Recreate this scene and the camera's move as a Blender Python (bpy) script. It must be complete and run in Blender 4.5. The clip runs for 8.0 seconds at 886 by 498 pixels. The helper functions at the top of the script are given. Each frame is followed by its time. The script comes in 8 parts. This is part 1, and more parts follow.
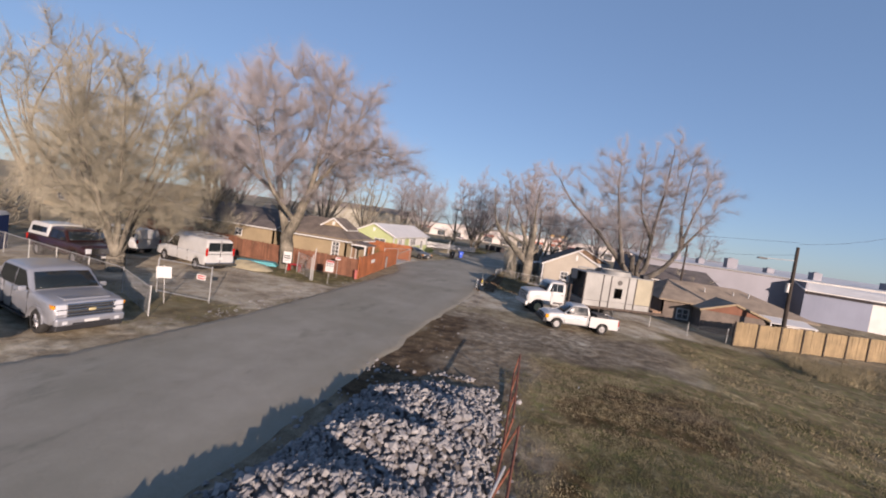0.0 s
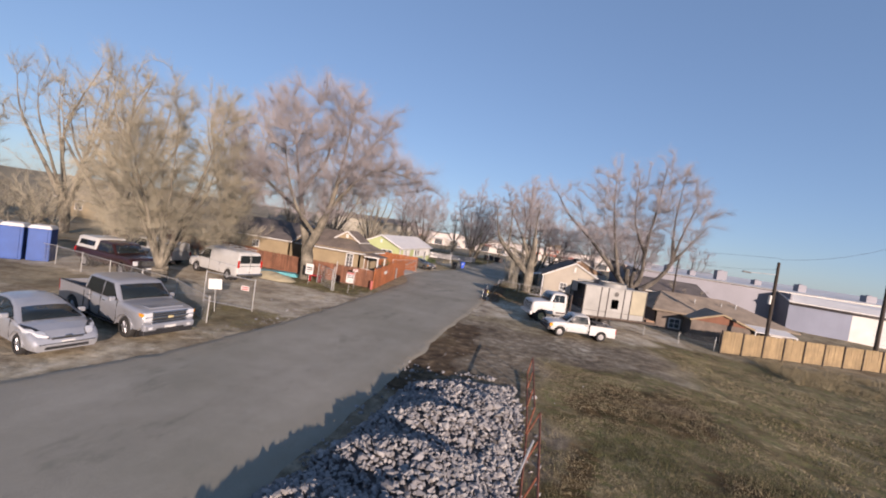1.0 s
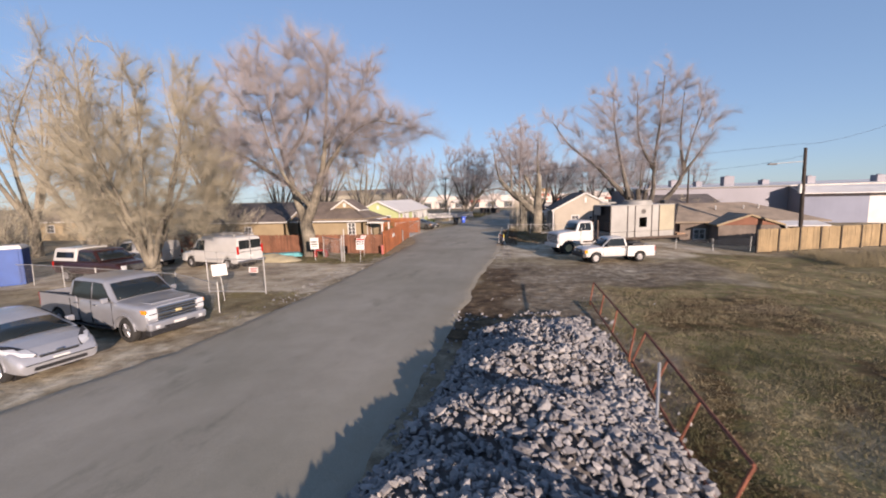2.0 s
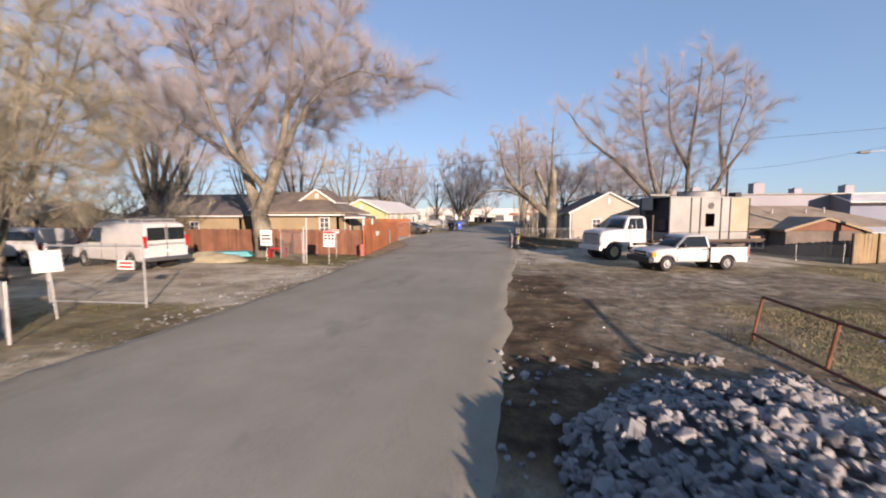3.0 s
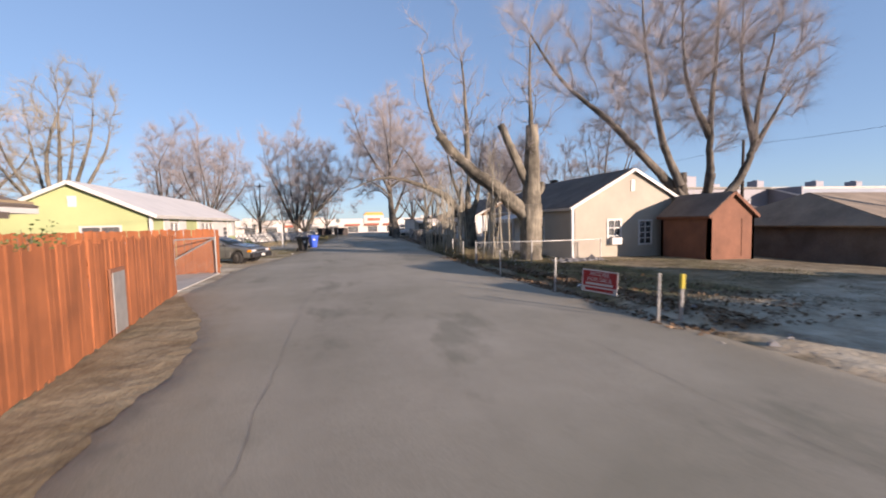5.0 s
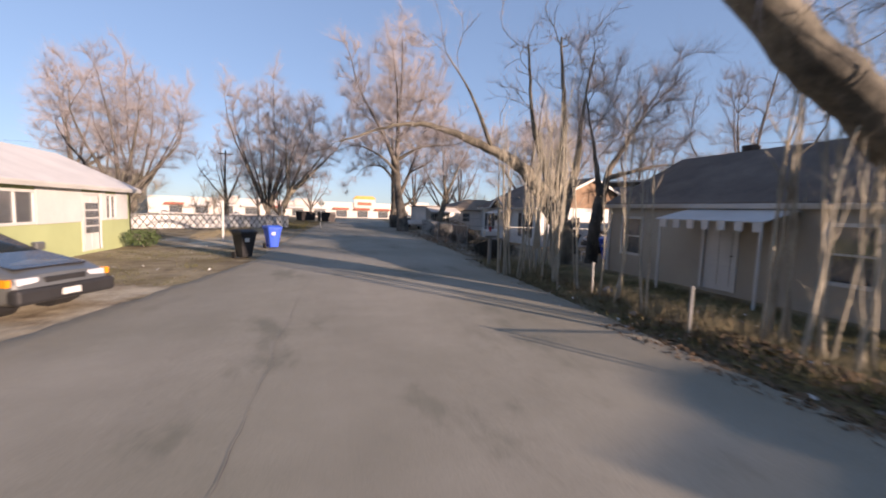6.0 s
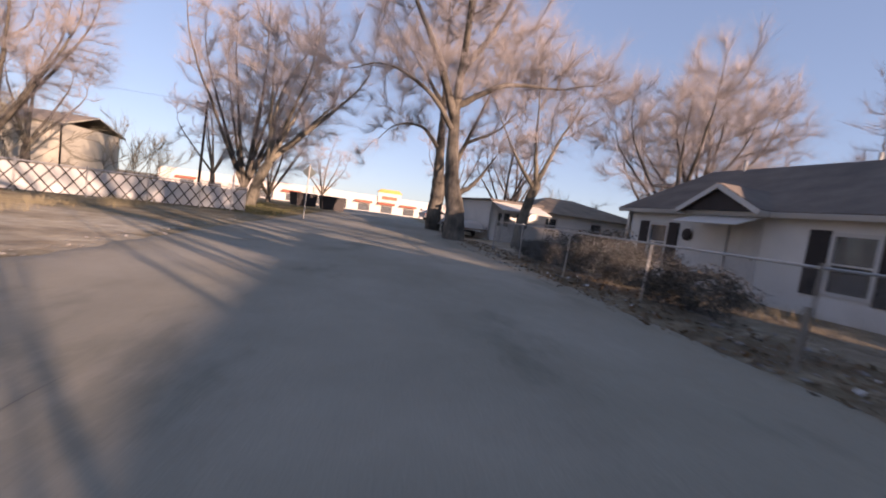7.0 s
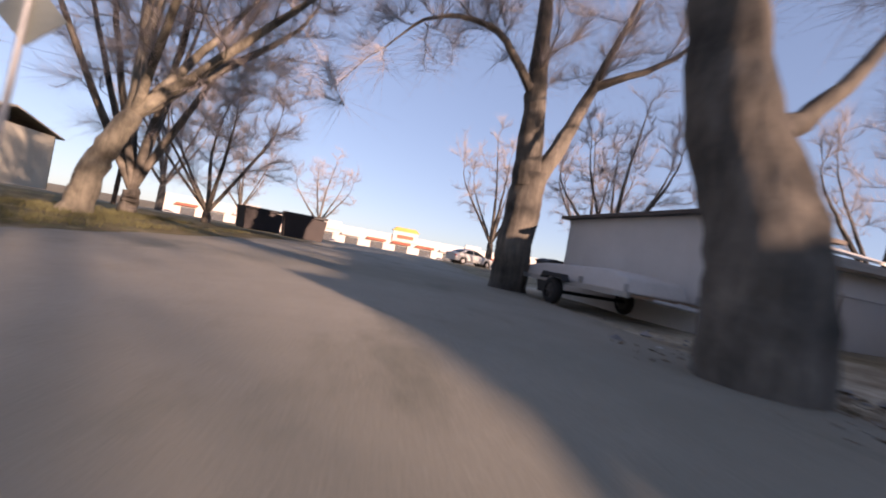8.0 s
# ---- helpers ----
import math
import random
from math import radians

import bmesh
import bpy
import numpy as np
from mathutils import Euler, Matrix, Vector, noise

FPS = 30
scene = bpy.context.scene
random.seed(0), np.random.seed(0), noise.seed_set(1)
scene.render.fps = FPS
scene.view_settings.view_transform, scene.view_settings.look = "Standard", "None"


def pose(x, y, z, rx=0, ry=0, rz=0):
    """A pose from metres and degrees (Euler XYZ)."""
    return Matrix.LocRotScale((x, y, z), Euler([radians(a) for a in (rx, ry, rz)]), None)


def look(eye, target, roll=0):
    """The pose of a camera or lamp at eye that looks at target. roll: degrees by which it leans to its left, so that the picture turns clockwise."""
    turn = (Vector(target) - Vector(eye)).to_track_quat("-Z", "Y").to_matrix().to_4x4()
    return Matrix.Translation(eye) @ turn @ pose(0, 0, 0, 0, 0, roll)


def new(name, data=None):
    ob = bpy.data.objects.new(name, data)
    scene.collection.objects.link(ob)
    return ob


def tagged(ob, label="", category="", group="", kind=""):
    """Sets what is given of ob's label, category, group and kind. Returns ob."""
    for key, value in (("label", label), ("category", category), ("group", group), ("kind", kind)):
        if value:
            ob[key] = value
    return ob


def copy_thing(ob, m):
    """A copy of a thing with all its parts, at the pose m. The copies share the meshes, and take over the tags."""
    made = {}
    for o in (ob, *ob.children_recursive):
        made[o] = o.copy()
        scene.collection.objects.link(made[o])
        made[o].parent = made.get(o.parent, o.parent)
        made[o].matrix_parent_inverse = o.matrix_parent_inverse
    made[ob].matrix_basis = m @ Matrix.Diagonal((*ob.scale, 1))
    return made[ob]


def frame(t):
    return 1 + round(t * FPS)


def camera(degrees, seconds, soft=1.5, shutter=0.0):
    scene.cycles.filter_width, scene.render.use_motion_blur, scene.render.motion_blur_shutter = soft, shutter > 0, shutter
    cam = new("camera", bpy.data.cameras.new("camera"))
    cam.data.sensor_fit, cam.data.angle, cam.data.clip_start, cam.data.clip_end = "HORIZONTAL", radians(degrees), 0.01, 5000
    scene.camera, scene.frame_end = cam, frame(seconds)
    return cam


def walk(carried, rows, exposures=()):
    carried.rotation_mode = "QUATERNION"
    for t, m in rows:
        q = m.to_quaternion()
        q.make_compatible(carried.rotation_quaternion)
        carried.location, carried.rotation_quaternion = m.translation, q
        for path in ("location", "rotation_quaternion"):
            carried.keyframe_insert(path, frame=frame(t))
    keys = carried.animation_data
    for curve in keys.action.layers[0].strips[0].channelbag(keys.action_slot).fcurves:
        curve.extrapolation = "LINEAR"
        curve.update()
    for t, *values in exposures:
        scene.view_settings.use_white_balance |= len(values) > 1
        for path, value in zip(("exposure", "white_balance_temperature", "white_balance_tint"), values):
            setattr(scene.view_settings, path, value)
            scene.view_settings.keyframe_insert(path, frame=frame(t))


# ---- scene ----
cam = camera(93.6, 8.0, soft=1.9, shutter=0.15)
PATH = [
    (0, (1.684, 1.847, 5.236), (1.252, 3.795, 5.108), 8.3),
    (0.5, (1.631, -0.507, 5.086), (1.189, 1.438, 4.944), 9.9),
    (1, (0.975, -0.783, 5.577), (0.56, 1.172, 5.492), 8.7),
    (1.5, (0.124, -0.445, 5.104), (-0.208, 1.508, 4.833), -1.3),
    (2.8, (-2.842, 6.612, 2.753), (-3.224, 8.566, 2.564), -1.0),
    (3, (-3.136, 8.543, 2.49), (-3.436, 10.512, 2.313), -0.1),
    (3.5, (-4.05, 13.315, 2.2), (-4.036, 15.313, 2.11), 3.3),
    (4, (-4.62, 19.35, 1.93), (-4.606, 21.347, 1.821), 2.5),
    (4.2, (-4.85, 21.75, 1.8), (-4.775, 23.746, 1.695), 3.3),
    (5.3, (-8.972, 34.899, 1.946), (-8.371, 36.8, 1.786), -2.0),
    (5.5, (-8.717, 37.915, 1.974), (-8.121, 39.816, 1.789), -0.6),
    (5.9, (-7.931, 44.287, 2.042), (-7.349, 46.192, 1.861), 1.8),
    (6, (-7.696, 45.78, 1.99), (-7.118, 47.686, 1.807), 1.9),
    (6.2, (-7.287, 48.858, 1.805), (-6.725, 50.768, 1.619), 2.4),
    (6.5, (-6.652, 54.496, 1.48), (-6.114, 56.415, 1.312), 4.6),
    (6.8, (-6.096, 59.836, 1.274), (-5.582, 61.762, 1.108), 6.7),
    (7, (-5.642, 63.309, 1.256), (-5.156, 65.241, 1.082), 7.7),
    (7.4, (-4.728, 69.878, 0.917), (-4.284, 71.82, 0.741), 8.6),
    (7.5, (-4.506, 71.508, 0.849), (-4.063, 73.451, 0.679), 9.1),
    (7.6, (-4.320, 73.150, 0.740), (-3.888, 75.098, 0.602), 9.2),
    (7.7, (-4.120, 74.850, 0.690), (-3.704, 76.804, 0.598), 9.1),
    (7.8, (-3.970, 76.500, 0.680), (-3.544, 78.454, 0.635), 8.8),
    (7.9, (-3.870, 78.100, 0.680), (-3.456, 80.057, 0.692), 9.4),
    (8, (-3.800, 79.700, 0.680), (-3.407, 81.661, 0.700), 10.2),
]
walk(cam, [(t, look(eye, target, roll)) for t, eye, target, roll in PATH], [(0.0, 0.74, 6700, 26), (1.7, 0.9, 6800, 26), (3.5, 1.12, 7100, 27), (5.4, 1.12, 6900, 26), (6.0, 1.18, 7300, 30), (6.5, 1.25, 7400, 33), (7.0, 1.32, 8000, 38), (7.5, 1.3, 7900, 38), (8.0, 1.35, 8000, 39)])

# ---- world, sun, exposure ----
SUN_AZ, SUN_EL = 144.5, 10.9
world = bpy.data.worlds.new("world")
scene.world = world
world.use_nodes = True
wn = world.node_tree
sky = wn.nodes.new("ShaderNodeTexSky")
sky.sky_type, sky.sun_disc = "NISHITA", False
sky.sun_elevation, sky.sun_rotation = radians(SUN_EL), radians(SUN_AZ)
sky.altitude, sky.air_density, sky.dust_density, sky.ozone_density = 1300, 1.0, 0.3, 2.6
wn.nodes["Background"].inputs["Strength"].default_value = 0.098
haze = wn.nodes.new("ShaderNodeGamma")
haze.inputs["Gamma"].default_value = 0.5
wn.links.new(sky.outputs[0], haze.inputs["Color"])
air = wn.nodes.new("ShaderNodeVectorMath")
air.operation, air.inputs[1].default_value = "MULTIPLY", (1.1, 1.5, 1.88)
wn.links.new(haze.outputs[0], air.inputs[0])
wn.links.new(air.outputs[0], wn.nodes["Background"].inputs["Color"])
sun_data = bpy.data.lights.new("sun", "SUN")
sun_data.energy, sun_data.angle, sun_data.color = 4.6, radians(0.6), (1.0, 0.87, 0.70)
sun = new("sun", sun_data)
sun_to = Vector((math.sin(radians(SUN_AZ)) * math.cos(radians(SUN_EL)), math.cos(radians(SUN_AZ)) * math.cos(radians(SUN_EL)), math.sin(radians(SUN_EL))))
sun.matrix_world = look((40, -60, 40), Vector((40, -60, 40)) - sun_to)


# ---- materials ----
def nodes_of(name):
    m = bpy.data.materials.new(name)
    m.use_nodes = True
    return m, m.node_tree, m.node_tree.nodes["Principled BSDF"]


def link(nt, a, b):
    nt.links.new(a, b)


def pos_noise(nt, scale, detail=4, rough=0.6, squash=None):
    g = nt.nodes.new("ShaderNodeNewGeometry")
    n = nt.nodes.new("ShaderNodeTexNoise")
    n.inputs["Scale"].default_value, n.inputs["Detail"].default_value, n.inputs["Roughness"].default_value = scale, detail, rough
    src = g.outputs["Position"]
    if squash:
        mp = nt.nodes.new("ShaderNodeMapping")
        mp.inputs["Scale"].default_value = squash
        link(nt, src, mp.inputs["Vector"])
        src = mp.outputs[0]
    link(nt, src, n.inputs["Vector"])
    return n.outputs["Fac"]


def ramp(nt, fac, stops):
    r = nt.nodes.new("ShaderNodeValToRGB")
    while len(r.color_ramp.elements) < len(stops):
        r.color_ramp.elements.new(0.5)
    for e, (p, c) in zip(r.color_ramp.elements, stops):
        e.position, e.color = p, (*c, 1) if len(c) == 3 else c
    link(nt, fac, r.inputs["Fac"])
    return r.outputs["Color"]


def mix(nt, fac, a, b, mode="MIX"):
    m = nt.nodes.new("ShaderNodeMix")
    m.data_type, m.blend_type = "RGBA", mode
    for sock, v in ((m.inputs[0], fac), (m.inputs[6], a), (m.inputs[7], b)):
        if isinstance(v, (int, float)):
            sock.default_value = v
        elif isinstance(v, tuple):
            sock.default_value = (*v, 1)
        else:
            link(nt, v, sock)
    return m.outputs[2]


def bump(nt, bsdf, height, strength=0.3, dist=0.02):
    b = nt.nodes.new("ShaderNodeBump")
    b.inputs["Strength"].default_value, b.inputs["Distance"].default_value = strength, dist
    link(nt, height, b.inputs["Height"])
    link(nt, b.outputs[0], bsdf.inputs["Normal"])


def shade(c, k):
    return tuple(min(1, v * k) for v in c)


def surf(name, c, rough=0.7, metal=0.0, big=0.6, fine=25.0, var=0.25, bmp=0.15, squash=None, coat=0.0, per_object=0.0):
    """Colour with wear at two scales, grain and relief."""
    m, nt, b = nodes_of(name)
    f1, f2 = pos_noise(nt, big, 5), pos_noise(nt, fine, 3, 0.7, squash)
    c1 = ramp(nt, f1, [(0.3, shade(c, 1 - var)), (0.7, shade(c, 1 + var * 0.6))])
    c2 = ramp(nt, f2, [(0.25, shade((1, 1, 1), 1 - var * 0.8)), (0.75, (1, 1, 1))])
    col = mix(nt, 1.0, c1, c2, "MULTIPLY")
    if per_object:
        oi = nt.nodes.new("ShaderNodeObjectInfo")
        col = mix(nt, 1.0, col, ramp(nt, oi.outputs["Random"], [(0, shade((1, 1, 1), 1 - per_object)), (1, (1, 1, 1))]), "MULTIPLY")
    link(nt, col, b.inputs["Base Color"])
    b.inputs["Metallic"].default_value, b.inputs["Coat Weight"].default_value = metal, coat
    rr = nt.nodes.new("ShaderNodeMapRange")
    rr.inputs["To Min"].default_value, rr.inputs["To Max"].default_value = max(0.02, rough - 0.1), min(1, rough + 0.1)
    link(nt, f2, rr.inputs["Value"])
    link(nt, rr.outputs[0], b.inputs["Roughness"])
    if bmp:
        bump(nt, b, f2, bmp)
    return m


def car_paint(name, c, metal=0.0, rough=0.35):
    m = surf(name, c, rough, metal, 1.5, 60, 0.10, 0.0, coat=0.5)
    return m


def glass(name, c=(0.02, 0.025, 0.03), trans=0.35):
    m, nt, b = nodes_of(name)
    b.inputs["Base Color"].default_value = (*c, 1)
    b.inputs["Transmission Weight"].default_value = trans
    b.inputs["IOR"].default_value = 1.45
    f = pos_noise(nt, 3.0, 3)
    link(nt, ramp(nt, f, [(0.3, (0.03,) * 3), (0.8, (0.09,) * 3)]), b.inputs["Roughness"])
    return m


def wood_grain(name, c, var=0.35, axis=(1, 1, 14), per_object=0.25):
    return surf(name, c, 0.8, 0, 1.2, 9, var, 0.35, squash=axis, per_object=per_object)


M = {}
M["bark"] = surf("bark", (0.165, 0.145, 0.12), 0.95, 0, 1.1, 7.5, 0.75, 1.0, squash=(1, 1, 0.16))
M["bark_pale"] = surf("bark_pale", (0.225, 0.2, 0.155), 0.95, 0, 1.1, 8.5, 0.75, 1.0, squash=(1, 1, 0.16))
M["twig"] = surf("twig", (0.32, 0.292, 0.296), 0.9, 0, 0.5, 20, 0.25, 0)
M["twig_tan"] = surf("twig_tan", (0.35, 0.316, 0.235), 0.9, 0, 0.5, 20, 0.3, 0)
M["bark_white"] = surf("pale_smooth_bark", (0.42, 0.38, 0.30), 0.9, 0, 2.0, 20, 0.35, 0.3)
M["white"] = surf("white_paint", (0.58, 0.575, 0.555), 0.55, 0, 0.8, 18, 0.12, 0.05)
M["steel"] = surf("galvanised_steel", (0.46, 0.46, 0.45), 0.5, 0.6, 3, 60, 0.2, 0.05)
M["wire"] = surf("galvanised_wire", (0.36, 0.35, 0.33), 0.6, 0.4, 2, 30, 0.2, 0)
M["rust"] = surf("rusty_red_pipe", (0.24, 0.085, 0.05), 0.85, 0.1, 4, 40, 0.5, 0.3)
M["black"] = surf("black_plastic", (0.02, 0.02, 0.022), 0.6, 0, 2, 40, 0.3, 0.05)
M["rubber"] = surf("tyre_rubber", (0.025, 0.024, 0.023), 0.85, 0, 6, 60, 0.35, 0.2)
M["chrome"] = surf("chrome", (0.62, 0.62, 0.62), 0.22, 1.0, 4, 60, 0.15, 0)
M["rim"] = surf("alloy", (0.45, 0.45, 0.46), 0.35, 0.8, 5, 60, 0.2, 0)
M["rim_dark"] = surf("dusty_wheel", (0.10, 0.095, 0.09), 0.6, 0.5, 5, 60, 0.3, 0)
M["rim_yellow"] = surf("yellow_wheel", (0.52, 0.44, 0.24), 0.6, 0.1, 5, 40, 0.4, 0.1)
M["glass"] = glass("window_glass", (0.35, 0.37, 0.39), 0.8)
M["carglass"] = glass("car_glass", (0.015, 0.02, 0.022), 0.2)
M["lamp"] = glass("clear_lamp", (0.66, 0.68, 0.71), 0.3)
M["amber"] = glass("amber_lamp", (0.8, 0.30, 0.02), 0.2)
M["redlamp"] = glass("red_lamp", (0.45, 0.02, 0.015), 0.2)
M["concrete"] = surf("concrete", (0.42, 0.40, 0.37), 0.9, 0, 0.7, 18, 0.22, 0.25)


# ---- mesh tools ----
def mesh_of(bm, name):
    me = bpy.data.meshes.new(name)
    bm.normal_update()
    bm.to_mesh(me)
    bm.free()
    return me


def part(name, bm, material, parent=None, label="", smooth=False):
    me = mesh_of(bm, name) if isinstance(bm, bmesh.types.BMesh) else bm
    if not me.materials:
        me.materials.append(material)
    if smooth:
        me.shade_smooth()
    ob = new(name, me)
    if parent is not None:
        ob.parent = parent
    if label:
        ob["label"] = label
    return ob


def thing(name, m, label, category, group="", kind=""):
    ob = new(name)
    ob.empty_display_size = 0.3
    ob.matrix_world = m
    return tagged(ob, label, category, group, kind)


def box(bm, x0, x1, y0, y1, z0, z1, bev=0.0):
    r = bmesh.ops.create_cube(bm, size=1.0, matrix=Matrix.Translation(((x0 + x1) / 2, (y0 + y1) / 2, (z0 + z1) / 2)) @ Matrix.Diagonal((x1 - x0, y1 - y0, z1 - z0, 1)))
    if bev:
        es = {e for v in r["verts"] for e in v.link_edges}
        bmesh.ops.bevel(bm, geom=list(es), offset=bev, segments=2, affect="EDGES", profile=0.5)
    return bm


def boxm(*a, bev=0.0):
    return box(bmesh.new(), *a, bev=bev)


def obox(bm, m, sx, sy, sz):
    bmesh.ops.create_cube(bm, size=1.0, matrix=m @ Matrix.Diagonal((sx, sy, sz, 1)))
    return bm


def rod(bm, a, b, r0, r1=None, n=8, caps=True):
    a, b = Vector(a), Vector(b)
    d = b - a
    q = d.to_track_quat("Z", "Y").to_matrix().to_4x4()
    bmesh.ops.create_cone(bm, cap_ends=caps, segments=n, radius1=r0, radius2=r0 if r1 is None else r1, depth=d.length, matrix=Matrix.Translation((a + b) / 2) @ q)
    return bm


def prof(bm, pts, hw0, hw1=None, z0=0, z1=1, bev=0.0, y0=None, y1=None):
    """A side outline (x, z) carried across the width; the half width runs from hw0 at z0 to hw1 at z1."""
    hw1 = hw0 if hw1 is None else hw1
    w = lambda z: hw0 + (hw1 - hw0) * min(1, max(0, (z - z0) / (z1 - z0)))
    left = [bm.verts.new((x, w(z) if y1 is None else y1, z)) for x, z in pts]
    right = [bm.verts.new((x, -w(z) if y0 is None else y0, z)) for x, z in pts]
    fs = [bm.faces.new(left), bm.faces.new(right[::-1])]
    n = len(pts)
    for i in range(n):
        j = (i + 1) % n
        fs.append(bm.faces.new((left[j], left[i], right[i], right[j])))
    bmesh.ops.recalc_face_normals(bm, faces=fs)
    if bev:
        bmesh.ops.bevel(bm, geom=list({e for f in fs for e in f.edges}), offset=bev, segments=2, affect="EDGES", profile=0.5)
    return bm


def slab(bm, quad, t):
    """A plate of thickness t on the outer side of a planar polygon."""
    vs = [Vector(p) for p in quad]
    n = (vs[1] - vs[0]).cross(vs[2] - vs[0]).normalized() * t
    a = [bm.verts.new(v) for v in vs]
    b = [bm.verts.new(v + n) for v in vs]
    fs = [bm.faces.new(a[::-1]), bm.faces.new(b)]
    for i in range(len(vs)):
        j = (i + 1) % len(vs)
        fs.append(bm.faces.new((a[i], a[j], b[j], b[i])))
    bmesh.ops.recalc_face_normals(bm, faces=fs)
    return bm


def raw_mesh(name, verts, faces):
    me = bpy.data.meshes.new(name)
    me.from_pydata(verts, [], faces)
    me.update()
    return me


def rz(x, y, deg, z=0.0):
    return pose(x, y, z, 0, 0, deg)


def text_mesh(words, size, depth=0.004):
    cu = bpy.data.curves.new("lettering", "FONT")
    cu.body, cu.size, cu.extrude, cu.align_x, cu.align_y = words, size, depth, "CENTER", "CENTER"
    cu.resolution_u = 2
    ob = bpy.data.objects.new("lettering", cu)
    me = bpy.data.meshes.new_from_object(ob)
    bpy.data.objects.remove(ob)
    return me


# ---- the ground and the road ----
def lerp_rows(rows, y):
    return float(np.interp(y, [r[0] for r in rows], [r[1] for r in rows]))


EDGE_R = [(-60, -3.6), (5, -3.3), (18, -2.9), (22, -2.95), (27, -2.6), (34, -2.3), (42, -2.4), (50, -2.2), (57, -1.7), (68, -0.7), (80, 0.1), (95, 1.2), (130, 4.5), (232, 16)]
EDGE_L = [(-60, -14.5), (5, -12.6), (11, -10.9), (18, -10.3), (39, -10.7), (44, -12.6), (51, -12.5), (56, -11.3), (62, -10.0), (72, -9.5), (84, -8.6), (100, -7.2), (130, -4.0), (232, 6)]


def sstep(a, b, v):
    t = min(1, max(0, (v - a) / (b - a)))
    return t * t * (3 - 2 * t)


def ground_z(x, y):
    z = -0.55 * sstep(8, 17, x) * (1 - sstep(44, 60, y)) - 2.4 * sstep(115, 190, y)
    if -4 < x < 3 and 33 < y < 66:
        e = x - lerp_rows(EDGE_R, y)
        lip = sstep(0.05, 0.4, e) * (1 - sstep(0.6, 1.7, e)) * sstep(34, 37, y) * (1 - sstep(60, 65, y))
        z += lip * (0.13 + 0.09 * noise.noise(Vector((x * 1.1, y * 0.9, 4.0))))
    z += 0.05 * noise.noise(Vector((x * 0.35, y * 0.35, 0))) * sstep(1.0, 4.0, abs(x + 6.5) - 4.0)
    return z


def in_patch(x, y, x0, x1, y0, y1, soft):
    return sstep(x0 - soft, x0 + soft, x) * (1 - sstep(x1 - soft, x1 + soft, x)) * sstep(y0 - soft, y0 + soft, y) * (1 - sstep(y1 - soft, y1 + soft, y))


def zone_weights(x, y):
    """Green grass, pale gravel, dark dirt, damp soil; the rest is dry brown ground."""
    j = 1.6 * noise.noise(Vector((x * 0.3, y * 0.3, 3.0)))
    k = 1.2 * noise.noise(Vector((x * 0.8, y * 0.8, 7.0)))
    xx, yy = x + j + k * 0.5, y + j - k * 0.5
    grass = 0.9 * in_patch(xx, yy, 2.2, 60, -40, 21.5, 1.6)
    grass *= 1 - 0.75 * sstep(0.05, 0.35, noise.noise(Vector((x * 0.22, y * 0.3, 11.0))))
    grass = max(grass, 0.3 * in_patch(xx, yy, -26, -10.4, 57, 82, 0.8), 0.5 * in_patch(xx, yy, -14.5, -10.4, 13.5, 18.4, 0.6), 0.7 * in_patch(xx, yy, -22, -10.6, 26.5, 31.5, 0.6))
    grass = max(grass, 0.65 * in_patch(xx, yy, -2.6, 2.5, 39, 62, 0.6), 0.9 * in_patch(xx, yy, -30, -7.5, 84, 112, 1.0))
    grass = max(grass, 0.8 * in_patch(xx, yy, 10.0, 60, 18, 33.5, 1.5))
    gravel = max(in_patch(xx, yy, -30, -10.4, 18.5, 27.0, 0.9), 0.8 * in_patch(xx, yy, -2.9, 14, 29.5, 38.5, 1.0), 0.9 * in_patch(xx, yy, -20, -11.4, 44, 51, 0.5), 0.7 * in_patch(xx, yy, -20, -11, 51, 57, 0.6))
    gravel = max(gravel, 0.7 * in_patch(xx, yy, 0.2, 6, 77, 96, 0.7), 0.75 * in_patch(xx, yy, -15, -9.4, 66.5, 77, 0.7), 0.6 * in_patch(xx, yy, 3.3, 5.8, 21, 30, 2.5), 0.48 * in_patch(xx, yy, -24, -9.6, 4, 15, 1.0))
    dirt = max(0.9 * in_patch(xx, yy, -2.9, 9, 16, 27, 1.2), in_patch(xx, yy, -3.6, 1.9, -5, 18, 0.6), 0.6 * in_patch(xx, yy, -2.2, 8, 58, 82, 0.8), 0.9 * in_patch(xx, yy, -2.9, -1.3, 36, 60, 0.4))
    dirt = max(dirt, 0.25 * in_patch(xx, yy, -45, -16, 4, 20, 1.5))
    damp = max(0.95 * in_patch(xx, yy, -3.4, -1.5, 12, 25, 0.7), 0.85 * in_patch(xx, yy, 3.6, 8.5, 14.5, 18.5, 1.2), 0.8 * in_patch(xx, yy, 6.0, 11.0, 8.0, 12.5, 1.5), 0.7 * in_patch(xx, yy, 1.9, 3.4, -4, 12, 0.6))
    return grass, gravel, dirt, damp


def grid_sheet(name, xs, ys, zf, attr=None):
    nx, ny = len(xs), len(ys)
    verts = [(x, y, zf(x, y)) for y in ys for x in xs]
    faces = [(j * nx + i, j * nx + i + 1, (j + 1) * nx + i + 1, (j + 1) * nx + i) for j in range(ny - 1) for i in range(nx - 1)]
    me = raw_mesh(name, verts, faces)
    if attr:
        a = me.color_attributes.new("zone", "FLOAT_COLOR", "POINT")
        data = []
        for x, y, z in verts:
            data.extend(attr(x, y))
        a.data.foreach_set("color", data)
    me.shade_smooth()
    return me


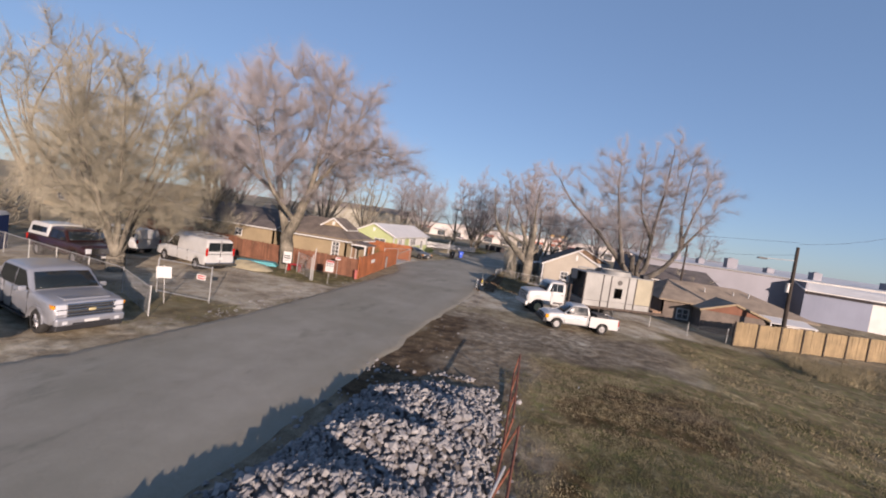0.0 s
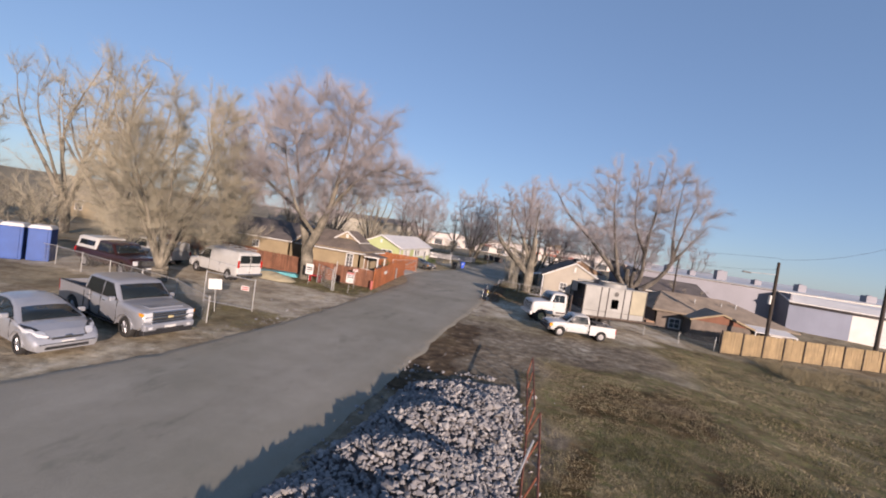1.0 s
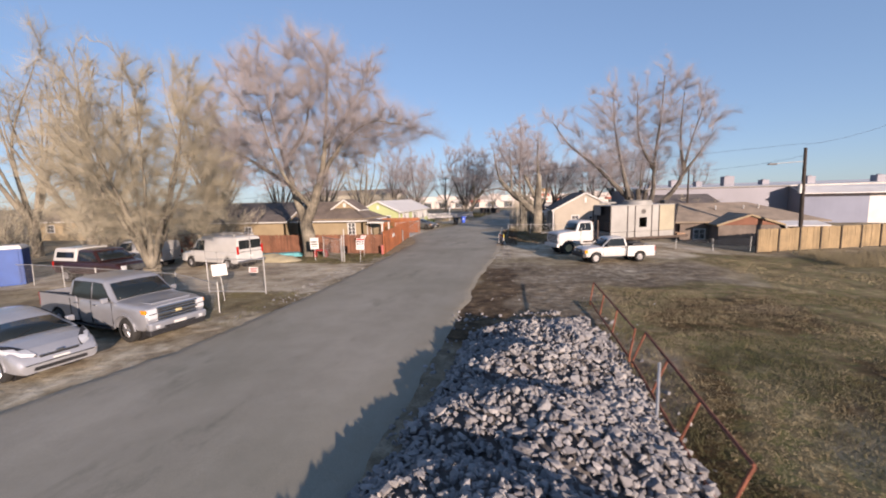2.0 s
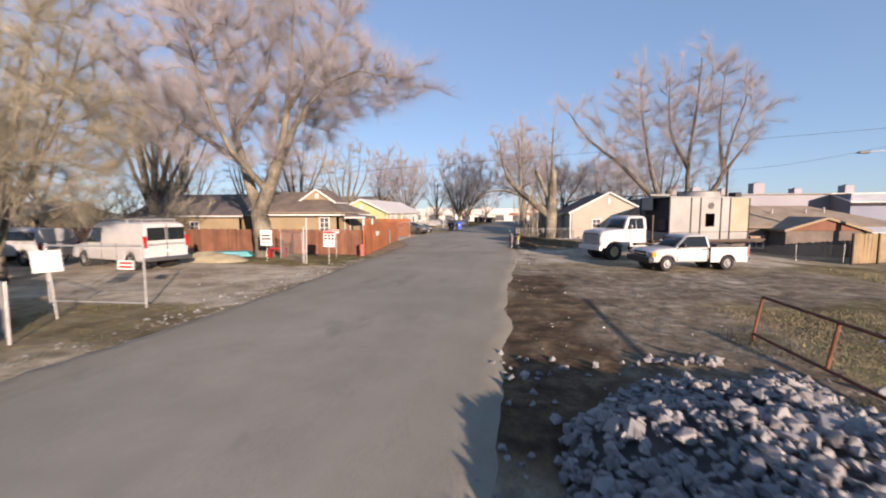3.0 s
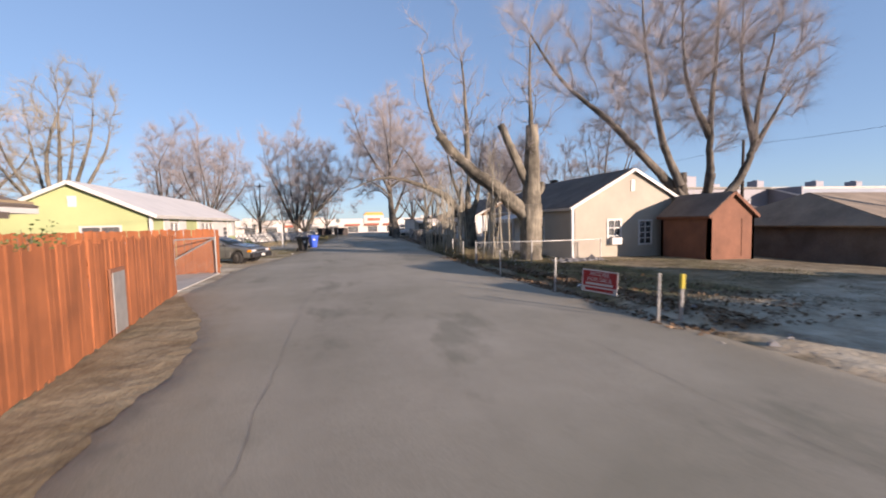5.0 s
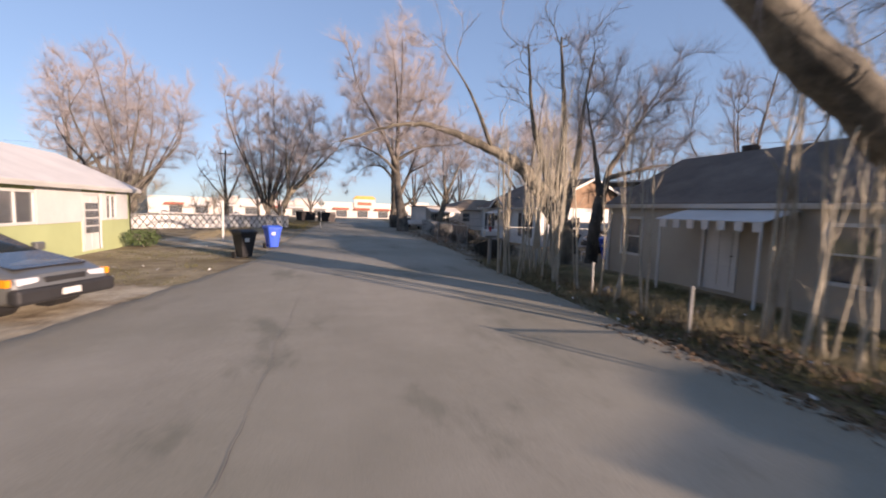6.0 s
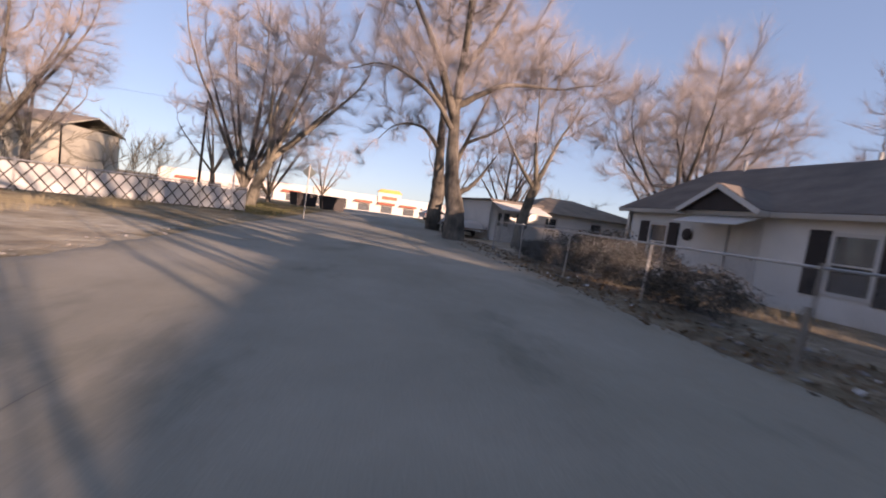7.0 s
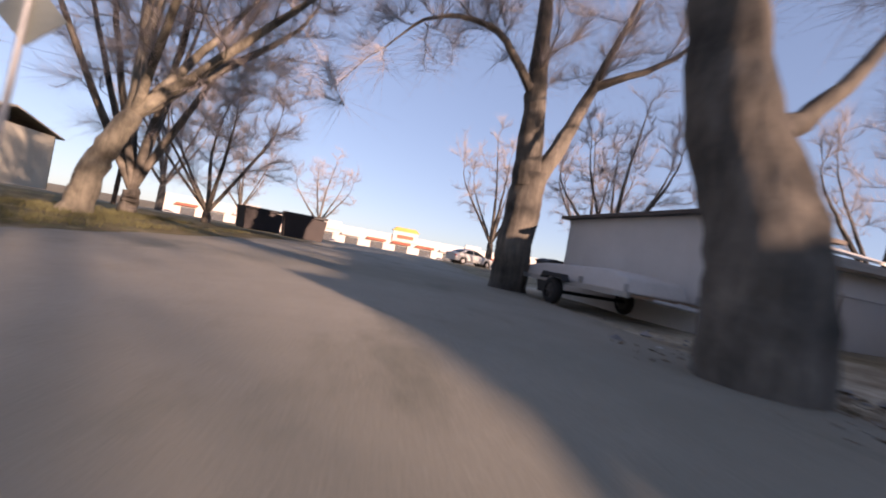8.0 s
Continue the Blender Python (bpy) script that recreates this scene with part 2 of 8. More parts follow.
def ground_material():
    m, nt, b = nodes_of("ground")
    at = nt.nodes.new("ShaderNodeAttribute")
    at.attribute_name = "zone"
    sp = nt.nodes.new("ShaderNodeSeparateColor")
    link(nt, at.outputs["Color"], sp.inputs[0])
    big, mid, fine = pos_noise(nt, 0.35, 5), pos_noise(nt, 2.2, 6, 0.65), pos_noise(nt, 22, 4, 0.7)
    dry = mix(nt, 0.5, ramp(nt, mid, [(0.3, (0.17, 0.146, 0.1)), (0.7, (0.4, 0.35, 0.245))]), ramp(nt, fine, [(0.3, (0.12, 0.102, 0.068)), (0.7, (0.43, 0.376, 0.26))]))
    grass = mix(nt, 0.4, ramp(nt, mid, [(0.30, (0.04, 0.045, 0.018)), (0.43, (0.15, 0.157, 0.05)), (0.50, (0.13, 0.0993, 0.06)), (0.58, (0.24, 0.193, 0.1)), (0.66, (0.48, 0.408, 0.25))]), ramp(nt, fine, [(0.32, (0.03, 0.0313, 0.012)), (0.68, (0.36, 0.313, 0.17))]))
    gravel = mix(nt, 0.5, ramp(nt, mid, [(0.3, (0.36, 0.325, 0.255)), (0.7, (0.56, 0.515, 0.415))]), ramp(nt, fine, [(0.3, (0.28, 0.252, 0.2)), (0.7, (0.62, 0.575, 0.47))]))
    dirt = mix(nt, 0.5, ramp(nt, mid, [(0.32, (0.085, 0.07, 0.052)), (0.5, (0.22, 0.187, 0.14)), (0.64, (0.45, 0.40, 0.31))]), ramp(nt, fine, [(0.3, (0.09, 0.074, 0.054)), (0.7, (0.34, 0.29, 0.215))]))

    def edge(w):
        a = nt.nodes.new("ShaderNodeMath")
        a.operation = "ADD"
        link(nt, w, a.inputs[0])
        s = nt.nodes.new("ShaderNodeMath")
        s.operation, s.inputs[1].default_value = "MULTIPLY_ADD", 0.9
        s.inputs[2].default_value = -0.45
        link(nt, mid, s.inputs[0])
        link(nt, s.outputs[0], a.inputs[1])
        r = nt.nodes.new("ShaderNodeMapRange")
        r.inputs["From Min"].default_value, r.inputs["From Max"].default_value = 0.3, 0.62
        link(nt, a.outputs[0], r.inputs["Value"])
        return r.outputs[0]

    c = mix(nt, edge(sp.outputs[2]), dry, dirt)
    c = mix(nt, edge(sp.outputs[1]), c, gravel)
    c = mix(nt, edge(sp.outputs[0]), c, grass)
    c = mix(nt, 0.55, c, ramp(nt, big, [(0.36, (0.36, 0.31, 0.27)), (0.46, (0.75, 0.70, 0.62)), (0.58, (1, 1, 1)), (0.72, (1.5, 1.42, 1.3))]), "MULTIPLY")
    c = mix(nt, 0.7, c, ramp(nt, pos_noise(nt, 0.95, 6, 0.7), [(0.34, (0.40, 0.31, 0.24)), (0.47, (0.86, 0.80, 0.73)), (0.6, (1.18, 1.16, 1.12))]), "MULTIPLY")
    c = mix(nt, edge(at.outputs["Alpha"]), c, mix(nt, 1.0, c, ramp(nt, mid, [(0.3, (0.30, 0.25, 0.21)), (0.7, (0.66, 0.56, 0.46))]), "MULTIPLY"))
    link(nt, c, b.inputs["Base Color"])
    b.inputs["Roughness"].default_value = 0.95
    b.inputs["Specular IOR Level"].default_value = 0.2
    bump(nt, b, mid, 0.85, 0.07)
    return m


gx = [-2500, -900, -300, -150, -90, -65, -50] + [i * 1.0 for i in range(-45, -28)] + [i * 0.5 for i in range(-56, 57)] + [i * 1.0 for i in range(29, 46)] + [50, 65, 90, 150, 300, 900, 2500]
gy = [-2500, -800, -250, -100, -50, -25] + [i * 0.5 for i in range(-26, 261)] + [136, 145, 155, 165, 175, 185, 195, 220, 260, 400, 900, 3000]
tagged(part("ground", grid_sheet("ground", gx, gy, ground_z, zone_weights), ground_material()), "dry winter ground of dirt, patchy grass and gravel", "ground", kind="structure")


def road_mesh():
    verts, faces = [], []
    ys = [-60 + i for i in range(0, 60)] + [i * 0.2 for i in range(0, 500)] + [100 + i * 0.5 for i in range(0, 60)] + [130 + i * 6 for i in range(1, 20)]
    us = [0, 0.03, 0.07, 0.13, 0.2, 0.3, 0.5, 0.7, 0.8, 0.87, 0.93, 0.97, 1.0]
    for y in ys:
        l = lerp_rows(EDGE_L, y) + 0.18 * noise.noise(Vector((y * 0.5, 1.0, 0))) + 0.16 * noise.noise(Vector((y * 1.7, 4.0, 0))) + 0.07 * noise.noise(Vector((y * 5.1, 4.0, 0)))
        r = lerp_rows(EDGE_R, y) + 0.14 * noise.noise(Vector((y * 0.6, 9.0, 0))) + 0.07 * noise.noise(Vector((y * 1.9, 6.0, 0))) + 0.035 * noise.noise(Vector((y * 5.3, 6.0, 0)))
        for u in us:
            x = l + (r - l) * u
            crown = 0.022 + 0.05 * (1 - (2 * u - 1) ** 2) - (0.08 if u in (0, 1.0) else 0)
            verts.append((x, y, ground_z(-6.5, y) + crown))
    n = len(us)
    for j in range(len(ys) - 1):
        for i in range(n - 1):
            faces.append((j * n + i, j * n + i + 1, (j + 1) * n + i + 1, (j + 1) * n + i))
    me = raw_mesh("road", verts, faces)
    a = me.color_attributes.new("edge", "FLOAT_COLOR", "POINT")
    data = []
    for j in range(len(ys)):
        for u in us:
            e = sstep(0.62, 1.0, abs(2 * u - 1))
            data.extend((e, e, e, 1.0))
    a.data.foreach_set("color", data)
    me.shade_smooth()
    return me


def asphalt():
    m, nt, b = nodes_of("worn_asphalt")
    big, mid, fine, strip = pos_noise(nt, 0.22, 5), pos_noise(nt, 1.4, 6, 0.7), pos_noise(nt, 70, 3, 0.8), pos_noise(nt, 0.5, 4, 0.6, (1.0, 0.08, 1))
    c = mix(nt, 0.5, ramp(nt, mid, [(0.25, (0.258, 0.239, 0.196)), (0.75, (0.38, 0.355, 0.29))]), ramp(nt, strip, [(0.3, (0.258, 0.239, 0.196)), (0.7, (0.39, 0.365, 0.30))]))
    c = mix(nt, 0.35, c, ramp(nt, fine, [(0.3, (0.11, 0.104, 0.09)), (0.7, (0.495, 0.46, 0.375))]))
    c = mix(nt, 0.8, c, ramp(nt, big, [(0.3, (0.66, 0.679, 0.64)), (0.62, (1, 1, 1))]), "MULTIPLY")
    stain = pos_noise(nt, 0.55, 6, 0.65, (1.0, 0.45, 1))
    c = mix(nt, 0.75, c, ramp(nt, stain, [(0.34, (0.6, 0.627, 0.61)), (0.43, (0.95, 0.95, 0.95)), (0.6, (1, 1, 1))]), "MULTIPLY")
    at = nt.nodes.new("ShaderNodeAttribute")
    at.attribute_name = "edge"
    du = nt.nodes.new("ShaderNodeMath")
    du.operation = "MULTIPLY"
    link(nt, at.outputs["Fac"], du.inputs[0])
    link(nt, ramp(nt, mid, [(0.35, (0.15,) * 3), (0.6, (1, 1, 1))]), du.inputs[1])
    c = mix(nt, du.outputs[0], c, ramp(nt, fine, [(0.3, (0.15, 0.131, 0.095)), (0.7, (0.34, 0.303, 0.23))]))
    link(nt, c, b.inputs["Base Color"])
    b.inputs["Roughness"].default_value = 0.88
    b.inputs["Specular IOR Level"].default_value = 0.3
    bump(nt, b, fine, 0.35, 0.01)
    return m


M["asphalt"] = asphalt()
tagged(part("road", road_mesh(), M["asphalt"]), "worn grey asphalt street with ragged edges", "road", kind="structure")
M["tar"] = surf("tar", (0.16, 0.147, 0.132), 0.7, 0, 2, 30, 0.3, 0.1)


def crack(pts, w):
    bm = bmesh.new()
    prev = None
    for i in range(len(pts) - 1):
        (xa, ya), (xb, yb) = pts[i], pts[i + 1]
        n = max(2, int(math.hypot(xb - xa, yb - ya) / 0.25))
        for k in range(n + (i == len(pts) - 2)):
            t = k / n
            x, y = xa + (xb - xa) * t, ya + (yb - ya) * t
            x += 0.10 * noise.noise(Vector((x * 1.5, y * 1.3, 2))) + 0.04 * noise.noise(Vector((x * 6, y * 6, 5)))
            ww = w * (0.5 + abs(noise.noise(Vector((y * 3, x, 8)))) * 1.6)
            u = (x - lerp_rows(EDGE_L, y)) / (lerp_rows(EDGE_R, y) - lerp_rows(EDGE_L, y))
            z = 0.028 + 0.05 * (1 - (2 * u - 1) ** 2)
            dx, dy = (yb - ya), -(xb - xa)
            l = math.hypot(dx, dy)
            a = bm.verts.new((x - dx / l * ww, y - dy / l * ww, z))
            c = bm.verts.new((x + dx / l * ww, y + dy / l * ww, z))
            if prev:
                bm.faces.new((prev[0], prev[1], c, a))
            prev = (a, c)
    bmesh.ops.recalc_face_normals(bm, faces=bm.faces)
    return bm


road_ob = bpy.data.objects["road"]
for k, (p, w) in enumerate([([(-9.1, 34), (-9.0, 40.7), (-8.7, 43.6), (-8.4, 47.5), (-8.0, 56), (-7.0, 66)], 0.003), ([(-4.4, 20), (-4.8, 30), (-4.5, 41)], 0.003), ([(-10.2, 47), (-7.2, 47.6), (-4, 46.5)], 0.003)]):
    part("tar_crack", crack(p, w), M["tar"], road_ob)


# ---- trees ----
class Wood:
    def __init__(self):
        self.v, self.f, self.n = [], [], 0
        self.tw = []

    def tube(self, pts, rad, sides):
        pts = np.asarray(pts, float)
        k = len(pts)
        tan = np.gradient(pts, axis=0)
        tan /= np.linalg.norm(tan, axis=1)[:, None] + 1e-9
        ref = np.array([0.13, 0.97, 0.21]) if abs(tan[0][1]) < 0.8 else np.array([1.0, 0.1, 0.1])
        u = np.cross(tan, ref)
        u /= np.linalg.norm(u, axis=1)[:, None]
        w = np.cross(tan, u)
        ang = np.arange(sides) * 2 * math.pi / sides
        rad = np.asarray(rad)[:, None, None]
        if sides > 12:
            h = np.concatenate([[0], np.cumsum(np.linalg.norm(np.diff(pts, axis=0), axis=1))])
            ph = float(pts[0][0] * 7.3 + pts[0][1] * 3.1)
            wob = np.array([[0.035 * math.sin(a * 9 + 2.2 * math.sin(z * 1.3 + ph)) + 0.03 * math.sin(a * 5 + z * 1.9 + ph) + 0.045 * math.sin(a * 2 + z * 0.8 + ph) + 0.025 * math.sin(a * 3 - z * 1.2 + ph) for a in ang] for z in h])
            rad = rad * (1 + wob[:, :, None])
        ring = pts[:, None, :] + rad * (np.cos(ang)[None, :, None] * u[:, None, :] + np.sin(ang)[None, :, None] * w[:, None, :])
        self.v.append(ring.reshape(-1, 3))
        b = self.n
        for i in range(k - 1):
            for s in range(sides):
                s2 = (s + 1) % sides
                self.f.append((b + i * sides + s, b + i * sides + s2, b + (i + 1) * sides + s2, b + (i + 1) * sides + s))
        self.f.append(tuple(b + (k - 1) * sides + s for s in range(sides)))
        self.n += k * sides

    def mesh(self, name):
        return raw_mesh(name, np.concatenate(self.v).tolist(), self.f)

    def twig_mesh(self, name):
        t = np.array(self.tw)
        p, d, ln, r = t[:, 0:3], t[:, 3:6], t[:, 6:7], t[:, 7:8]
        ref = np.where(np.abs(d[:, 2:3]) > 0.8, np.array([[1.0, 0, 0]]), np.array([[0, 0, 1.0]]))
        u = np.cross(d, ref)
        u /= np.linalg.norm(u, axis=1)[:, None]
        w = np.cross(d, u)
        rows = [p + r * (math.cos(a) * u + math.sin(a) * w) for a in (0, 2.094, 4.189)] + [p + d * ln]
        verts = np.stack(rows, axis=1).reshape(-1, 3)
        b = np.arange(len(t))[:, None] * 4
        fs = []
        for i in range(3):
            fs += (b + np.array([[i, (i + 1) % 3, 3]])).tolist()
        return raw_mesh(name, verts.tolist(), fs)


def unit(v):
    return v / (np.linalg.norm(v) + 1e-9)


def side_dir(rng, d, tilt):
    a = unit(np.cross(d, rng.normal(size=3)))
    return unit(d * math.cos(tilt) + a * math.sin(tilt))


def spread_branches(w, rng, pts, r0, r1, lev, o):
    """Children along a limb, then twigs on the thinnest ones."""
    pts = np.asarray(pts, float)
    seg = np.linalg.norm(np.diff(pts, axis=0), axis=1)
    cum = np.concatenate([[0], np.cumsum(seg)])
    L = cum[-1]
    at = lambda s: np.array([np.interp(s, cum, pts[:, i]) for i in range(3)])
    if lev >= o["levels"] - 1:
        n = max(2, int(L * o["twigs"]))
        for i in range(n):
            s = L * (0.12 + 0.88 * (i + rng.random()) / n)
            d = unit(at(min(L, s + 0.1)) - at(max(0, s - 0.1)))
            td = side_dir(rng, d, rng.uniform(0.25, 0.95)) + np.array([0, 0, o["twig_up"]])
            w.tw.append((*at(s), *unit(td), rng.uniform(0.4, 1.0) * o["twig_len"], o["twig_r"] * rng.uniform(0.6, 1.1)))
    if lev >= o["levels"]:
        return
    n = max(2, int(round(L * o["density"][lev])))
    for i in range(n):
        t = o["start"][lev] + (1 - o["start"][lev]) * (i + rng.random() * 0.9) / n
        s = t * L
        d = unit(at(min(L, s + 0.15)) - at(max(0, s - 0.15)))
        cd = side_dir(rng, d, rng.uniform(*o["tilt"]))
        cd = unit(cd + np.array([0, 0, o["up"]]))
        cl = o["ratio"][lev] * min(L, 9.0) * (1.15 - 0.6 * t) * rng.uniform(0.65, 1.25)
        ra = r0 + (r1 - r0) * t
        cr = max(o["twig_r"] * 1.4, min(ra * 0.7, 0.013 * cl + 0.006))
        bend(w, rng, at(s), cd, cl, cr, lev + 1, o)


def bend(w, rng, p, d, L, r, lev, o, r_end=None):
    k = max(3, min(9, int(L / 0.55) + 2)) if lev < 2 else (3 if lev == 2 else 2)
    pts = [np.array(p, float)]
    for i in range(k):
        d = unit(d + rng.normal(size=3) * o["wander"] + np.array([0, 0, o["trop"]]))
        pts.append(pts[-1] + d * L / k)
    re = r * 0.3 if r_end is None else r_end
    w.tube(pts, np.linspace(r, re, k + 1), 8 if r > 0.12 else (5 if r > 0.035 else 3))
    spread_branches(w, rng, pts, r, re, lev, o)


TREE = dict(levels=3, twigs=22.0, twig_up=0.4, twig_len=1.4, twig_r=0.0046, density=(1.1, 1.9, 2.8), start=(0.22, 0.15, 0.1), tilt=(0.4, 0.95), up=0.22, ratio=(0.40, 0.5, 0.5), wander=0.16, trop=0.04, tip=0.0062, cling=0.35, fine=62.0, floor=1.5, from_bare=False)


def smooth_line(pts, per=5):
    pts = [np.array(p, float) for p in pts]
    if len(pts) < 3:
        return [pts[0] + (pts[1] - pts[0]) * i / 4 for i in range(5)]
    out = []
    ext = [2 * pts[0] - pts[1]] + pts + [2 * pts[-1] - pts[-2]]
    for i in range(1, len(ext) - 2):
        a, b, c, d = ext[i - 1:i + 3]
        for k in range(per):
            t = k / per
            out.append(0.5 * ((2 * b) + (c - a) * t + (2 * a - 5 * b + 4 * c - d) * t * t + (3 * b - 3 * c + d - a) * t ** 3))
    out.append(pts[-1])
    return out


def fill_crown(w, rng, nodes, tips, clouds, o):
    """Grow boughs from the limbs until every part of the crown's clouds is reached, then set twigs on them."""
    goal = []
    for cx, cy, cz, rx, ry, rz_, n in clouds:
        d = rng.normal(size=(n, 3))
        d /= np.linalg.norm(d, axis=1)[:, None]
        goal.append(np.array((cx, cy, cz)) + d * (rng.random(n) ** 0.42)[:, None] * np.array((rx, ry, rz_)))
    heart = np.mean([c[:3] for c in clouds], axis=0) - np.array((0, 0, clouds[0][5] * 0.7))
    goal = np.concatenate(goal)
    goal = goal[goal[:, 2] > o["floor"]]
    base = np.array([p for p, d, r in nodes])
    hold = base[[int(np.argmin(np.linalg.norm(base - g, axis=1))) for g in goal]]
    goal = goal + (hold - goal) * rng.uniform(0.0, o["cling"], (len(goal), 1))
    goal = np.concatenate([goal] + [p + d * rng.uniform(0.3, 1.8, (9, 1)) + rng.normal(size=(9, 3)) * 0.6 for p, d in tips])
    near = np.array([np.min(np.linalg.norm(base - g, axis=1)) for g in goal])
    goal = goal[np.argsort(near)]
    cap = len(base) + len(goal) * 14
    P_, D_ = np.zeros((cap, 3)), np.zeros((cap, 3))
    par, count, n = np.full(cap, -1), np.zeros(cap), len(base)
    P_[:n] = base
    D_[:n] = np.array([d for p, d, r in nodes])
    thick = [r for p, d, r in nodes]
    paths = []
    for g in goal:
        v = g - P_[:n]
        dist = np.linalg.norm(v, axis=1)
        cosine = np.sum(v * D_[:n], axis=1) / (dist + 1e-6)
        j = int(np.argmin(dist * (2.1 - 1.1 * cosine) + 0.5 * np.maximum(0, -v[:, 2])))
        L = dist[j]
        k = int(min(12, max(2, L / 0.55)))
        c = P_[j] + (D_[j] * 0.75 + np.array((0, 0, o["up"] * 1.2))) * L * 0.45 + rng.normal(size=3) * L * 0.03
        t = np.linspace(0, 1, k + 1)[:, None]
        line = (1 - t) ** 2 * P_[j] + 2 * t * (1 - t) * c + t * t * g
        line[1:] += rng.normal(size=(k, 3)) * 0.018 * min(1.2, L)
        ids = [j]
        for i in range(1, k + 1):
            P_[n], D_[n], par[n] = line[i], unit(line[i] - line[i - 1]), ids[-1]
            ids.append(n)
            n += 1
        paths.append(ids)
        i = ids[-1]
        while i >= 0:
            count[i] += 1
            i = par[i]
    tip, nb = o["tip"], len(base)
    for ids in paths:
        rad = tip * np.maximum(1, count[ids]) ** 0.46
        rad[0] = rad[1] if ids[0] >= nb else min(rad[1] * 1.2, thick[ids[0]] * 0.8)
        rad[-1] = tip * 0.6 if count[ids[-1]] <= 1 else rad[-1]
        w.tube(P_[ids], rad, 6 if rad[0] > 0.06 else (4 if rad[0] > 0.025 else 3))
        for a, b in zip(ids, ids[1:]):
            if count[b] > 9:
                continue
            L = np.linalg.norm(P_[b] - P_[a])
            for q in range(int(L * o["fine"] + rng.random())):
                f = rng.random()
                td = side_dir(rng, D_[b], rng.uniform(0.25, 1.5)) + unit(P_[b] - heart) * 0.45 + np.array([0, 0, o["twig_up"]])
                w.tw.append((*(P_[a] * (1 - f) + P_[b] * f), *unit(td), rng.uniform(0.3, 1.25) * o["twig_len"], o["twig_r"] * rng.uniform(0.6, 1.1)))


def tree(name, m, label, seed, limbs, group="", bark="bark", twig="twig", clouds=None, **opt):
    """limbs: (points, first radius, last radius, bare) in the tree's own metres."""
    o = dict(TREE, **opt)
    rng = np.random.default_rng(seed)
    w = Wood()
    flare = o.get("flare", 1.25)
    nodes, tips = [], []
    for i, (pts, r0, r1, bare) in enumerate(limbs):
        line = np.array(smooth_line(pts, 9 if r0 > 0.2 else 5))
        line[1:-1] += rng.normal(size=(len(line) - 2, 3)) * r0 * (0.025 if r0 > 0.4 else 0.05 if r0 > 0.2 else 0.12)
        rad = (r1 + (r0 - r1) * (1 - np.linspace(0, 1, len(line))) ** (1.0 if bare else 1.35)) * (1 + rng.uniform(-0.06, 0.06, len(line)) * (0.35 if r0 > 0.4 else 1.0))
        if line[0][2] <= 0.05:
            rad[0] *= flare
            if len(rad) > 1:
                rad[1] *= 1 + (flare - 1) * 0.25
        w.tube(line, rad, 28 if r0 > 0.2 else 8)
        if clouds and (not bare or o["from_bare"]):
            for q in range(2, len(line)):
                nodes.append((line[q], unit(line[q] - line[q - 1]), rad[q]))
            if not bare:
                tips.append((line[-1], unit(line[-1] - line[-3])))
        elif not bare:
            spread_branches(w, rng, line, r0, r1, 0, o)
    if clouds:
        fill_crown(w, rng, nodes, tips, clouds, o)
    t = thing(name, m, label, "tree", group)
    part("trunk", w.mesh("trunk"), M[bark], t, smooth=True)
    if w.tw:
        part("crown", w.twig_mesh("crown"), M[twig], t, "bare fine winter twigs")
    return t


def fan(rng, base, n, h, reach, r, spread0=0.0, lean=(0, 0), mid=0.5):
    """Limbs rising from one fork and opening like a fan."""
    out = []
    for i in range(n):
        a = spread0 + 2 * math.pi * (i + rng.uniform(-0.25, 0.25)) / n
        k = rng.uniform(0.55, 1.0) * reach
        hh = h * rng.uniform(0.8, 1.0) * (1.05 - 0.2 * k / reach)
        ex, ey = math.cos(a) * k + lean[0], math.sin(a) * k + lean[1]
        b = np.array(base, float)
        out.append(([b, b + np.array((ex * mid * 1.05, ey * mid * 1.05, (hh - b[2]) * 0.42)), b + np.array((ex * 0.9, ey * 0.9, (hh - b[2]) * 0.75)), np.array((b[0] + ex, b[1] + ey, hh))], r * rng.uniform(0.7, 1.0), r * 0.1, False))
    return out


def auto_tree(name, x, y, seed, H, trunk_r, fork, reach, n, label, group="", lean=(0, 0), bark="bark", twig="twig", spin=0, **opt):
    rng = np.random.default_rng(seed + 500)
    top = np.array((lean[0] * 0.35, lean[1] * 0.35, fork))
    limbs = [([(0, 0, -0.2), (lean[0] * 0.12, lean[1] * 0.12, fork * 0.5), top], trunk_r, trunk_r * 0.8, True)]
    limbs += fan(rng, top, n, H, reach, trunk_r * 0.6, rng.uniform(0, 6), lean)
    limbs.append(([top, top + np.array((rng.uniform(-.8, .8), rng.uniform(-.8, .8), (H - fork) * 0.5)), np.array((rng.uniform(-1.5, 1.5) + lean[0], rng.uniform(-1.5, 1.5) + lean[1], H))], trunk_r * 0.6, trunk_r * 0.08, False))
    n_goal = opt.pop("goals", int(36 * reach + 16 * H))
    h2 = (H - fork) / 2
    cl = [(lean[0] * 0.8, lean[1] * 0.8, fork + h2 * 1.12, reach * 1.08, reach * 1.08, h2 * 0.95, n_goal)]
    return tree(name, rz(x, y, spin, ground_z(x, y)), label, seed, limbs, group, bark, twig, clouds=cl, floor=fork * 0.9 + 0.3, **opt)


STREET = "bare street trees"
